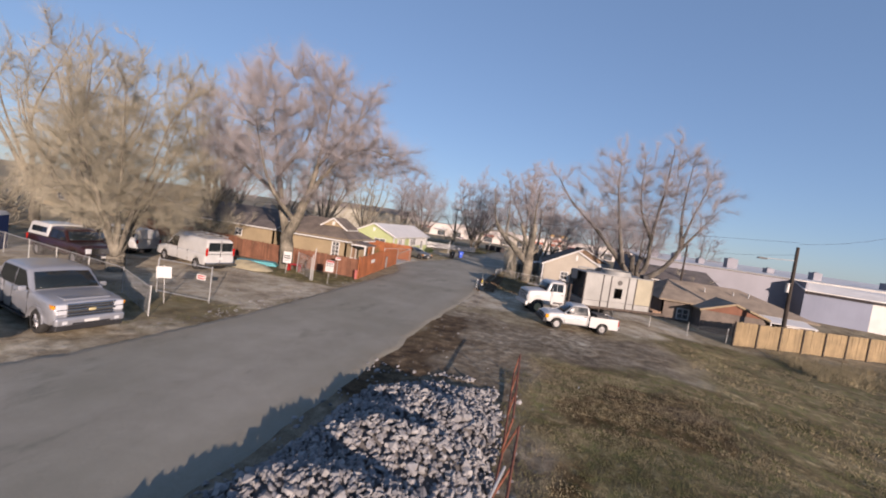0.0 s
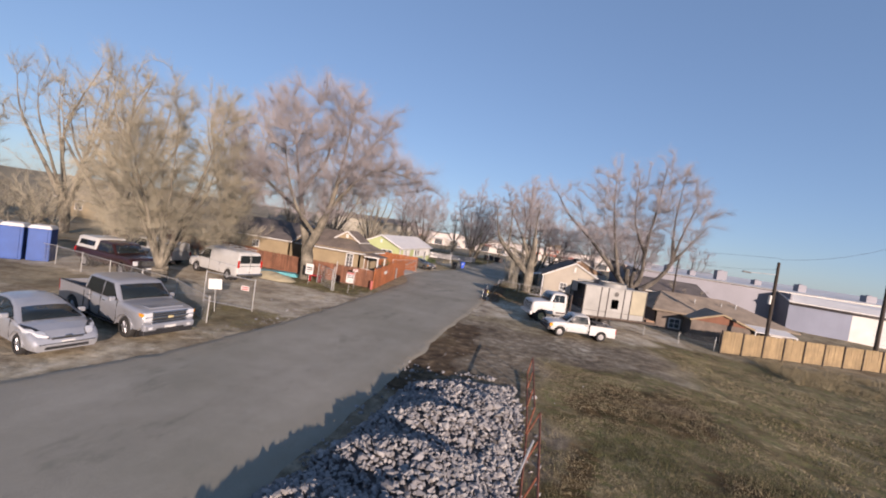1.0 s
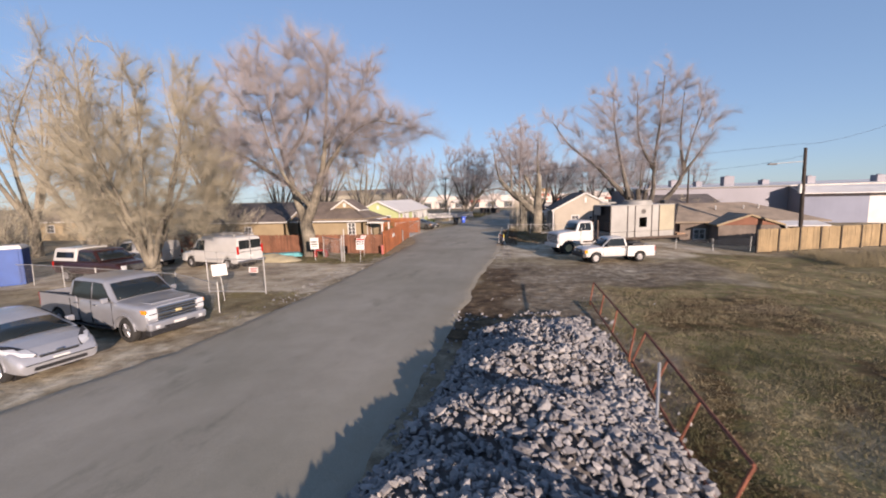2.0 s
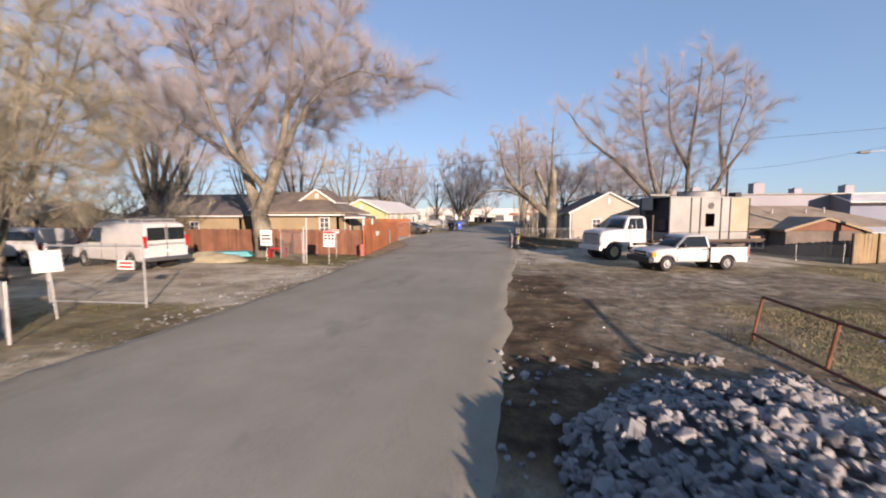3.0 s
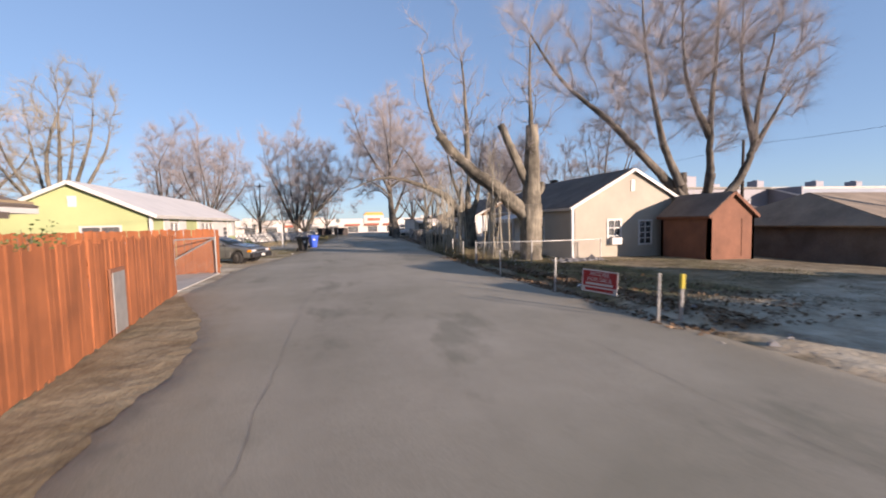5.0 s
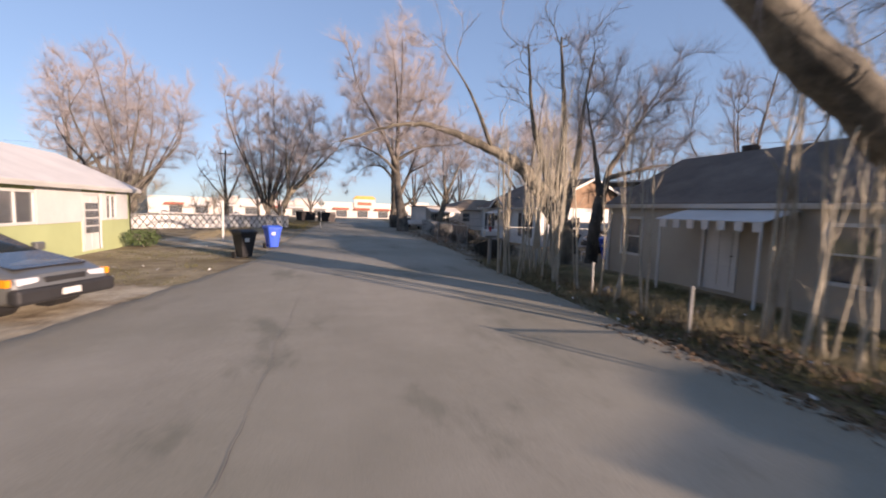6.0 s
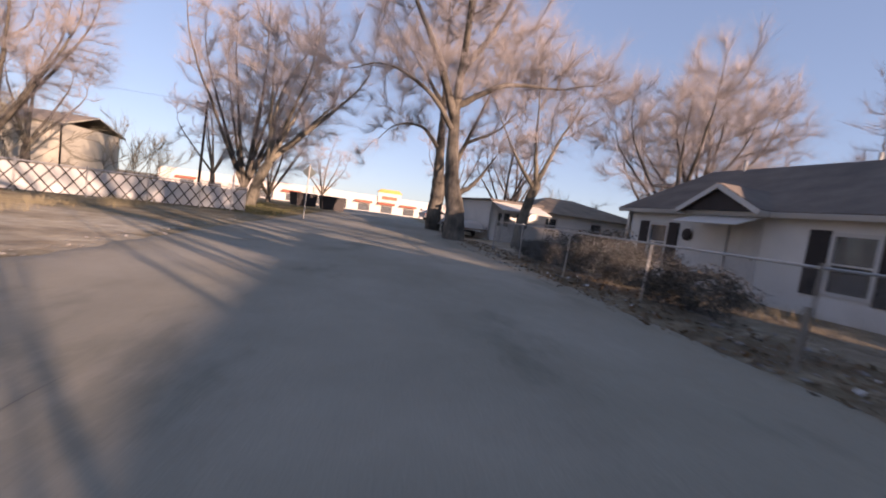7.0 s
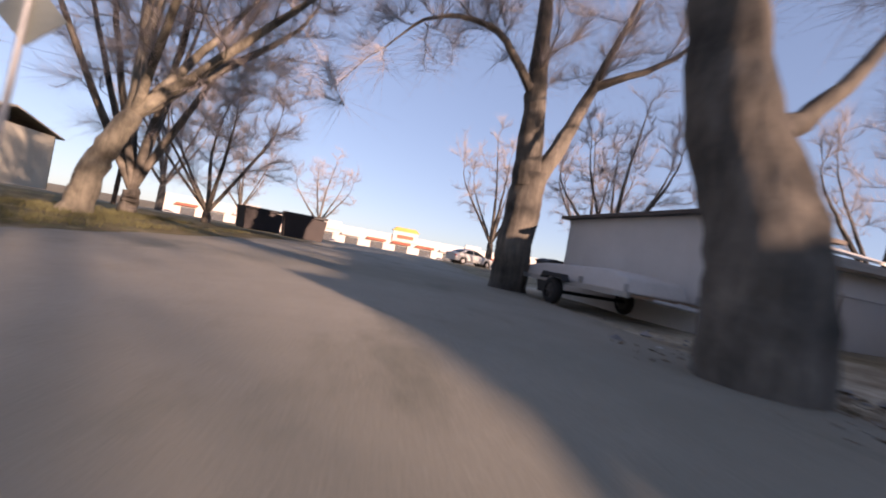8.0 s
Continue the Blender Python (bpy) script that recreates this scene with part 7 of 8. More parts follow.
for x, y, a in ((-58, 212, 10), (-36, 214, 80), (-12, 213, 90), (22, 212, 85), (40, 214, 95), (66, 213, 90)):
    copy_thing(t, rz(x, y, a, -2.4))["label"] = "car in the shopping strip car park"


# ---- fences, gates and signs ----
M["orange"] = wood_grain("orange_stained_boards", (0.38, 0.125, 0.045), 0.3, (8, 8, 0.7), 0.3)
M["redboard"] = wood_grain("red_brown_boards_weathered", (0.24, 0.105, 0.06), 0.35, (8, 8, 0.7), 0.35)
M["pine"] = wood_grain("new_pine_boards", (0.31, 0.225, 0.12), 0.25, (8, 8, 0.7), 0.2)
M["dark_wood"] = surf("creosoted_wood", (0.05, 0.038, 0.03), 0.9, 0, 1, 12, 0.4, 0.5, squash=(1, 1, 0.2))
M["cable"] = surf("black_cable", (0.02, 0.02, 0.02), 0.6, 0, 1, 5, 0.2, 0)
M["hydrant"] = surf("faded_red_iron", (0.36, 0.10, 0.085), 0.7, 0, 3, 20, 0.3, 0.1)
M["signred"] = surf("sign_red", (0.35, 0.02, 0.02), 0.5, 0, 2, 20, 0.15, 0)
M["teal"] = surf("teal_paint", (0.08, 0.36, 0.40), 0.6, 0, 2, 20, 0.25, 0.1)
M["yellow"] = surf("yellow_paint", (0.62, 0.50, 0.06), 0.6, 0, 2, 20, 0.2, 0.05)


def chain_link(name, pts, h, label, group="chain-link fences", spacing=3.0, pitch=0.09, rail=True, mesh=True, skip=(), z0=0.0):
    """Posts, top rail and woven wire along a line of points."""
    t = thing(name, pose(0, 0, 0), label, "fence", group)
    verts, faces = [], []
    rng = random.Random(len(pts) * 7 + int(h * 100))
    for k, (p, q) in enumerate(zip(pts, pts[1:])):
        a, b = Vector((*p, 0)), Vector((*q, 0))
        L = (b - a).length
        n = max(1, round(L / spacing))
        d = (b - a) / L
        for i in range(n + (k == len(pts) - 2)):
            c = a + d * (L * i / n)
            lean = Vector((rng.uniform(-.04, .04), rng.uniform(-.04, .04), 0))
            part("post", rod(bmesh.new(), c + Vector((0, 0, z0 - 0.1)), c + lean + Vector((0, 0, z0 + h + 0.06)), 0.024, n=8), M["steel"], t)
        if rail:
            part("top_rail", rod(bmesh.new(), a + Vector((0, 0, z0 + h)), b + Vector((0, 0, z0 + h)), 0.02, n=6), M["steel"], t)
        if mesh:
            off = Vector((d.y, -d.x, 0)) * 0.03
            m = int((L + h) / pitch)
            for sgn in (1, -1):
                for i in range(m):
                    s0 = i * pitch - (h if sgn > 0 else 0)
                    ends = []
                    for z in (0.03, h):
                        ends.append((s0 + (z if sgn > 0 else h - z), z))
                    (sa, za), (sb, zb) = ends
                    if max(sa, sb) <= 0 or min(sa, sb) >= L:
                        continue
                    def clip(s, z, s2, z2):
                        if s < 0:
                            z = z + (z2 - z) * (0 - s) / (s2 - s)
                            s = 0
                        if s > L:
                            z = z + (z2 - z) * (L - s) / (s2 - s)
                            s = L
                        return s, z
                    c1, c2 = clip(sa, za, sb, zb), clip(sb, zb, sa, za)
                    p1 = a + d * c1[0] + off + Vector((0, 0, z0 + c1[1]))
                    p2 = a + d * c2[0] + off + Vector((0, 0, z0 + c2[1]))
                    w = Vector((d.x, d.y, 0)) * 0.0028
                    o2 = Vector((d.y, -d.x, 0)) * 0.0028
                    base = len(verts)
                    for pp in (p1, p2):
                        verts += [tuple(pp + w), tuple(pp - w * 0.5 + o2), tuple(pp - w * 0.5 - o2)]
                    faces += [(base, base + 1, base + 4, base + 3), (base + 1, base + 2, base + 5, base + 4), (base + 2, base, base + 3, base + 5)]
    if mesh:
        tagged(part("woven_wire", raw_mesh("woven_wire", verts, faces), M["wire"], t), kind="stuff")
    return t


chain_link("chain_link_fence", [(-2.75, 37.0), (-2.8, 44.0), (-2.2, 48.0), (-1.5, 54.0), (-0.9, 60.5)], 0.85, "line of short leaning steel fence posts along the street verge", spacing=3.4, rail=False, mesh=False)
chain_link("chain_link_fence", [(-2.2, 48.2), (0.2, 47.6), (3.6, 47.4)], 0.95, "chain-link fence in front of the beige house")
chain_link("chain_link_fence", [(0.15, 67.2), (0.15, 73.1), (0.9, 80.5)], 1.2, "chain-link fence in front of the white cottage")
chain_link("chain_link_fence", [(0.15, 67.2), (5.0, 66.9), (10.6, 66.6)], 1.2, "chain-link fence along the cottage drive")
chain_link("chain_link_fence", [(3.4, 86.4), (9.5, 87.2), (14.5, 87.8)], 1.3, "chain-link fence before the low house")
chain_link("chain_link_fence", [(-12.4, 14.9), (-16.0, 16.8), (-27.0, 19.0), (-38, 19)], 1.15, "chain-link fence behind the parked pickups")
for k, (x, y) in enumerate(((-12.7, 27.35), (-12.9, 27.5))):
    gp = thing("gate_post", rz(x, y, 0), "tall pale steel gate post at the gravel yard", "post", "yard gate posts")
    part("shaft", rod(bmesh.new(), (0, 0, -0.1), (0.05 - 0.03 * k, 0, 2.2 - 0.45 * k), 0.032, n=10), M["steel"], gp)
    part("cap", rod(bmesh.new(), (0.05 - 0.03 * k, 0, 2.2 - 0.45 * k), (0.05 - 0.03 * k, 0, 2.25 - 0.45 * k), 0.04, 0.012, n=10), M["steel"], gp)
chain_link("chain_link_fence", [(-13.0, 27.6), (-15.2, 29.4)], 1.5, "open chain-link yard gate between steel posts", spacing=3.4)
chain_link("chain_link_fence", [(7.6, 33.6), (15.8, 35.2)], 0.9, "low chain-link fence behind the flatbed truck", z0=-0.3, rail=False)


def gate(name, p, q, h, label, brace=True, low=True):
    t = thing(name, pose(0, 0, 0), label, "gate")
    a, b = Vector((*p, 0.12)), Vector((*q, 0.12))
    up = Vector((0, 0, h))
    for nm, u, v in ((("gate_rail", a, b),) if low else ()) + (("gate_rail", a + up, b + up), ("gate_post", a - Vector((0, 0, 0.2)), a + up * 1.05), ("gate_post", b - Vector((0, 0, 0.12)), b + up * 1.05)) + ((("gate_brace", a, b + up),) if brace else ()):
        part(nm, rod(bmesh.new(), u, v, 0.025, n=8), M["steel"], t)
    return t


gate("chain_link_gate", (-12.45, 18.0), (-15.3, 17.9), 1.5, "chain-link gate frame with a fallen lower rail", False)
chain_link("chain_link_fence", [(-12.45, 18.0), (-15.3, 17.9)], 1.55, "woven wire hung in the yard gate", rail=False, spacing=3.2)
gate("chain_link_gate", (-14.3, 44.8), (-12.85, 49.6), 1.35, "chain-link drive gate beside the orange fence", low=False)
chain_link("chain_link_fence", [(-14.3, 44.8), (-12.85, 49.6)], 1.4, "chain-link drive gate filling between steel posts", rail=False, spacing=2.9)


def board_fence(name, p, q, h, mat, label, w=0.14, back=True, z0=0.0, post_every=2.4, post_mat=None, seed=1):
    t = thing(name, pose(0, 0, 0), label, "fence")
    a, b = Vector((*p, 0)), Vector((*q, 0))
    L = (b - a).length
    d = (b - a) / L
    n = Vector((d.y, -d.x, 0))
    ang = math.degrees(math.atan2(d.y, d.x))
    kinds = []
    rng = random.Random(seed)
    for k in range(4):
        bm = boxm(-w / 2 + 0.004, w / 2 - 0.004, -0.01, 0.01, 0, h + rng.uniform(-0.03, 0.03))
        kinds.append(mesh_of(bm, "board"))
        kinds[-1].materials.append(M[mat])
    cnt = int(L / w)
    for i in range(cnt):
        c = a + d * (w * (i + 0.5)) + n * rng.uniform(-0.006, 0.006)
        o = part("board", kinds[rng.randrange(4)], M[mat], t)
        o.matrix_local = pose(c.x, c.y, z0 + rng.uniform(0.0, 0.05), rng.uniform(-.6, .6), rng.uniform(-.5, .5), ang)
    for z in (0.3, h - 0.3):
        bm = bmesh.new()
        m = pose(a.x + d.x * L / 2 - n.x * 0.04, a.y + d.y * L / 2 - n.y * 0.04, z0 + z, 0, 0, ang)
        obox(bm, m, L, 0.04, 0.09)
        part("rail", bm, M[mat], t)
    for i in range(int(L / post_every) + 1):
        c = a + d * min(L, i * post_every) + n * (0.03 if post_mat else -0.1)
        bm = bmesh.new()
        obox(bm, pose(c.x, c.y, z0 + h / 2, 0, 0, ang), 0.1, 0.09, h + 0.1)
        part("post", bm, M[post_mat or mat], t)
    return t


board_fence("board_fence", (-11.1, 31.4), (-12.7, 44.6), 1.68, "orange", "orange-stained wooden board fence along the street", seed=2)
board_fence("board_fence", (-22.5, 31.9), (-11.15, 31.55), 1.45, "redboard", "red-brown wooden board fence facing the gravel yard", seed=3)
board_fence("board_fence", (-22.0, 49.75), (-12.72, 49.75), 1.8, "orange", "orange wooden board fence behind the drive gate", seed=4)
ap = part("drive_apron", boxm(-16.6, -12.75, 44.9, 49.6, -0.05, 0.036, bev=0.02), M["concrete"])
tagged(ap, "pale worn concrete apron of the gated drive", "pavement", kind="structure")
board_fence("board_fence", (-38.0, 36.0), (-24.0, 34.0), 1.3, "redboard", "long weathered board fence behind the yard", seed=5, w=0.2)
board_fence("board_fence", (16.2, 35.2), (32.6, 41.0), 1.7, "pine", "new pine board fence with dark posts", z0=-0.5, post_mat="dark_wood", post_every=1.85, seed=6)
# boards above pile up against each other: a darker cat-flap and a white notice
nt_ = thing("notice_board", pose(-11.46, 34.8, 1.12, 0, 0, 97), "blank white notice fixed on the orange fence", "sign")
part("panel", boxm(-0.5, 0.5, -0.015, 0.015, -0.14, 0.14), M["white"], nt_)
pd = thing("fence_door", pose(-12.03, 39.5, 0, 0, 0, 97), "small grey hatch set in the orange fence", "door")
part("panel", boxm(-0.3, 0.3, -0.05, 0.0, 0.1, 1.15), M["steel"], pd)
part("frame", boxm(-0.36, 0.36, -0.035, -0.001, 0.07, 1.22), M["redboard"], pd)


def sign(name, m, w, h, label, face="white", bars=(), post=None, header=None, dots=False):
    """A flat panel with unreadable writing as plain bars; its face looks along -y."""
    t = thing(name, m, label, "sign")
    part("panel", boxm(-w / 2, w / 2, -0.008, 0.008, 0, h), M[face], t)
    if header:
        part("header", boxm(-w / 2 + 0.02, w / 2 - 0.02, -0.013, -0.006, h - header, h - 0.02), M["signred"], t)
    for x0, x1, z0, z1, mt in bars:
        part("writing_bar", boxm(x0, x1, -0.014, -0.006, z0, z1), M[mt], t)
    if dots:
        for i in range(3):
            for j in range(2):
                part("pictogram", rod(bmesh.new(), (-w * 0.3 + i * w * 0.3, -0.014, h * (0.72 - j * 0.2)), (-w * 0.3 + i * w * 0.3, -0.006, h * (0.72 - j * 0.2)), w * 0.11, n=16), M["black"], t)
    if post:
        part("post", rod(bmesh.new(), (0, 0.035, -post), (0, 0.035, h + 0.05), 0.015), M["steel"], t)
    return t


sign("yard_sign", pose(-11.5, 27.3, 0.84, 0, 2, 12), 0.54, 0.76, "white safety notice with round pictograms and red heading", header=0.12, dots=True, post=0.84, bars=[(-0.2, 0.2, 0.22, 0.235, "rim_dark"), (-0.2, 0.12, 0.16, 0.175, "rim_dark"), (-0.2, 0.2, 0.1, 0.115, "rim_dark")])
sign("yard_sign", pose(-15.1, 27.9, 0.82, 0, 0, 10), 0.58, 0.78, "white warning notice with dark lines on the fence", bars=[(-0.22, 0.22, 0.46, 0.54, "black"), (-0.22, 0.22, 0.3, 0.38, "black"), (-0.18, 0.2, 0.16, 0.2, "signred")], post=0.82)
sign("yard_sign", pose(-12.3, 30.0, 1.35, 0, 0, 14), 0.36, 0.2, "small red and white warning sign on a thin post", bars=[(-0.15, 0.15, 0.12, 0.17, "signred"), (-0.15, 0.15, 0.05, 0.08, "signred")], post=1.42)
sign("yard_sign", pose(-13.6, 16.6, 1.12, 0, -4, 20), 0.62, 0.5, "plain white board wired to the fence", post=1.12)
sign("yard_sign", pose(-13.0, 18.0, 1.0, 0, 3, 14), 0.4, 0.24, "small white board with red lines on the gate", bars=[(-0.16, 0.16, 0.14, 0.2, "signred"), (-0.16, 0.16, 0.04, 0.1, "signred")])
fsn = thing("sale_sign", pose(-2.62, 38.88, 0.24, 0, 4, -58) @ Matrix.Scale(0.84, 4), "red and white house-for-sale sign wired to the fence", "sign")
part("panel", boxm(-0.48, 0.48, -0.008, 0.008, 0, 0.6), M["white"], fsn)
part("field", boxm(-0.45, 0.45, -0.013, -0.007, 0.16, 0.57), M["signred"], fsn)
for words, z, sz in (("HOUSE", 0.49, 0.16), ("FOR SALE", 0.345, 0.15)):
    o = part("lettering", text_mesh(words, sz), M["white"], fsn)
    o.matrix_local = pose(0, -0.017, z, 90, 0, 0)
part("writing_bar", boxm(-0.36, 0.36, -0.016, -0.012, 0.2, 0.26), M["white"], fsn)
part("writing_bar", boxm(-0.38, 0.38, -0.014, -0.007, 0.04, 0.12), M["signred"], fsn)
mp = thing("marker_post", pose(-2.35, 36.9, 0), "short steel marker post with a yellow top", "post")
part("post", rod(bmesh.new(), (0, 0, -0.1), (0.02, 0, 0.62), 0.03), M["steel"], mp)
part("cap", rod(bmesh.new(), (0.02, 0, 0.62), (0.03, 0, 0.88), 0.04), M["yellow"], mp)

# ---- poles and wires ----
def pole(x, y, h, r, label, arms=(), lean=(0, 0)):
    z = ground_z(x, y)
    t = thing("utility_pole", rz(x, y, 0, z), label, "utility pole", "utility poles")
    part("shaft", rod(bmesh.new(), (0, 0, -0.3), (lean[0], lean[1], h), r, r * 0.65, n=12), M["dark_wood"], t)
    for zz, L, ang in arms:
        bm = bmesh.new()
        obox(bm, pose(lean[0], lean[1], zz, 0, 0, ang), L, 0.1, 0.12)
        c = part("crossarm", bm, M["dark_wood"], t)
        for s in (-0.45, -0.2, 0.2, 0.45):
            part("insulator", rod(bmesh.new(), (s * L * math.cos(radians(ang)) + lean[0], s * L * math.sin(radians(ang)) + lean[1], zz + 0.06), (s * L * math.cos(radians(ang)) + lean[0], s * L * math.sin(radians(ang)) + lean[1], zz + 0.2), 0.035), M["steel"], c)
    return t


p1 = pole(20.4, 37.6, 7.7, 0.16, "dark wooden utility pole with a street lamp arm", lean=(-0.1, 0))
part("lamp_arm", rod(bmesh.new(), (-0.1, 0, 6.7), (-2.0, -0.1, 6.6), 0.03), M["steel"], p1)
part("lamp_head", prof(bmesh.new(), [(-2.6, 6.52), (-2.0, 6.5), (-1.95, 6.62), (-2.5, 6.64)], 0.13, bev=0.02), M["rim_dark"], p1)
part("transformer", rod(bmesh.new(), (-0.28, 0, 4.3), (-0.28, 0, 5.0), 0.13, n=12), M["steel"], p1)
pole(29.6, 40.2, 10.4, 0.17, "tall dark utility pole with a crossarm", [(9.7, 2.0, 70)])
pole(-20.5, 112.0, 9.5, 0.15, "distant utility pole with a crossarm", [(9.0, 2.0, 10)], (0.3, 0))
pole(17.5, 52.0, 7.0, 0.12, "thin service pole behind the beige house")


def wire(pts, sag, label):
    t = thing("overhead_wire", pose(0, 0, 0), label, "wire", "overhead wires")
    for p, q in zip(pts, pts[1:]):
        a, b = Vector(p), Vector(q)
        w = Wood()
        w.tube([a.lerp(b, i / 24) - Vector((0, 0, sag * i / 6 * (1 - i / 24))) for i in range(25)], [0.009] * 25, 5)
        part("cable", w.mesh("cable"), M["cable"], t)


wire([(-31, 35.2, 4.2), (20.3, 37.6, 7.5)], 0.08, "black service wire sagging across the street")
wire([(20.3, 37.6, 7.4), (29.6, 40.2, 9.9), (75, 48, 10.5)], 0.4, "black power wire between the utility poles")
wire([(20.3, 37.6, 6.6), (17.5, 52.0, 6.4), (7.4, 57.4, 4.8)], 0.3, "black service wire to the beige house")
wire([(29.9, 41.0, 9.9), (80, 60, 10.3)], 0.5, "black power wire over the warehouse")
wire([(-20.2, 112, 9.1), (-70, 104, 9.0)], 0.5, "black power wire beyond the white fence")

# ---- bins ----
def wheelie_bin(x, y, rot, mat, label):
    t = thing("wheeled_bin", rz(x, y, rot, ground_z(x, y)), label, "trash bin", "wheeled bins")
    bm = bmesh.new()
    rings = []
    for z, hx, hy in ((0.06, 0.20, 0.20), (0.5, 0.25, 0.26), (0.86, 0.29, 0.31), (0.88, 0.32, 0.34), (0.95, 0.32, 0.34)):
        rings.append([bm.verts.new((sx * hx + (0.03 * z), sy * hy, z)) for sx, sy in ((1, -0.85), (0.88, -1), (-0.88, -1), (-1, -0.85), (-1, 0.85), (-0.88, 1), (0.88, 1), (1, 0.85))])
    for a, b in zip(rings, rings[1:]):
        for i in range(8):
            bm.faces.new((a[i], a[(i + 1) % 8], b[(i + 1) % 8], b[i]))
    bm.faces.new(rings[0][::-1])
    bm.faces.new(rings[-1])
    bmesh.ops.recalc_face_normals(bm, faces=bm.faces)
    part("body", bm, mat, t)
    part("lid", prof(bmesh.new(), [(-0.36, 0.95), (0.38, 0.95), (0.36, 1.0), (0.1, 1.07), (-0.3, 1.05), (-0.36, 1.0)], 0.35, 0.31, 0.95, 1.07, 0.02), mat, t)
    part("handle", rod(bmesh.new(), (-0.4, -0.26, 0.97), (-0.4, 0.26, 0.97), 0.02), mat, t)
    for s in (1, -1):
        part("wheel", rod(bmesh.new(), (-0.22, s * 0.24, 0.12), (-0.22, s * 0.3, 0.12), 0.12, n=16), M["rubber"], t)
    part("label_patch", boxm(0.305, 0.318, -0.18, 0.0, 0.62, 0.76), M["white"], t)
    return t


wheelie_bin(-9.7, 66.5, -60, P["blue_plastic"], "bright blue wheeled recycling bin at the kerb")
wheelie_bin(-10.3, 62.6, -45, M["black"], "black wheeled trash bin at the grass edge")
wheelie_bin(4.8, 61.4, 200, P["blue_plastic"], "blue wheeled bin between the two houses")
wheelie_bin(4.6, 64.0, 190, M["black"], "black wheeled bin between the two houses")
wheelie_bin(2.0, 91.6, 190, M["black"], "dark wheeled bin by the tree trunk")
wp = thing("white_post", rz(-12.4, 69.8, 0), "plain white-painted post on the lawn", "post")
part("shaft", boxm(-0.05, 0.05, -0.05, 0.05, -0.1, 2.1, bev=0.01), M["white"], wp)
part("cap", boxm(-0.07, 0.07, -0.07, 0.07, 2.1, 2.14), M["white"], wp)
wp2 = thing("fence_post", rz(-10.7, 84.6, 0), "tall pale steel end post of the white fence", "post")
part("shaft", rod(bmesh.new(), (0, 0, -0.1), (0.05, 0, 1.9), 0.035), M["white"], wp2)
part("cap", rod(bmesh.new(), (0.05, 0, 1.9), (0.05, 0, 1.95), 0.045, 0.01), M["steel"], wp2)
M["grey_wood"] = wood_grain("weathered_grey_wood", (0.27, 0.25, 0.22), 0.3, (8, 8, 0.7), 0.1)
wp3 = thing("leaning_stake", rz(-0.5, 66.8, 0), "short weathered pale post at the drive entrance", "post")
part("shaft", rod(bmesh.new(), (0, 0, -0.1), (0.03, 0, 0.75), 0.042), M["grey_wood"], wp3)
M["sign_back"] = surf("dull_sign_metal", (0.24, 0.27, 0.25), 0.5, 0.5, 1.5, 14, 0.15, 0.05)
ss = thing("street_sign", rz(-7.45, 84.6, 0, 0), "pale square traffic sign seen from behind on a steel post", "sign")
part("post", rod(bmesh.new(), (0, 0, -0.1), (0.08, 0, 2.7), 0.03), M["steel"], ss)
bm = bmesh.new()
obox(bm, pose(0.08, 0.04, 2.3, 0, 45, 0), 0.46, 0.01, 0.46)
part("panel", bm, M["sign_back"], ss)

# white panel fence behind large-meshed wire
wf = thing("white_fence", pose(0, 0, 0), "white sheeted fence behind large diamond wire", "fence")
A, B = Vector((-25.0, 76.0, 0)), Vector((-10.2, 85.0, 0))
d = (B - A).normalized()
n_ = Vector((d.y, -d.x, 0))
L = (B - A).length
ang = math.degrees(math.atan2(d.y, d.x))
k = int(L / 1.8)
for i in range(k):
    c = A + d * (i + 0.5) * L / k
    bm = bmesh.new()
    obox(bm, pose(c.x, c.y, 0.55, random.Random(i).uniform(-2, 2), 0, ang), L / k - 0.03, 0.02, 0.95)
    part("panel", bm, M["white"], wf)
for i in range(k + 1):
    c = A + d * i * L / k
    part("post", rod(bmesh.new(), c + n_ * 0.04, c + n_ * 0.04 + Vector((0, 0, 1.2)), 0.03), M["steel"], wf)
bm = bmesh.new()
for i in range(int(L / 0.45)):
    for s in (1, -1):
        a0 = A + d * (i * 0.45) + n_ * 0.05
        rod(bm, a0 + Vector((0, 0, 0.05 if s > 0 else 1.05)), a0 + d * 0.75 + Vector((0, 0, 1.05 if s > 0 else 0.05)), 0.02, n=4)
tagged(part("diamond_wire", bm, M["dark_wood"], wf), kind="stuff")
part("top_rail", rod(bmesh.new(), A + Vector((0, 0, 1.1)), B + Vector((0, 0, 1.1)), 0.025), M["steel"], wf)

# dark waste container at the end of the verge
dm = thing("waste_container", rz(-6.6, 101.0, 12), "dark brown waste container at the end of the verge", "container")
part("body", prof(bmesh.new(), [(-0.9, 0.15), (0.9, 0.15), (1.0, 1.15), (-1.0, 1.3)], 0.75, bev=0.03), M["shutter"], dm)
part("lid", boxm(-1.02, 1.02, -0.78, 0.78, 1.2, 1.32, bev=0.02), M["black"], dm)
copy_thing(dm, rz(-9.2, 103.5, 30))

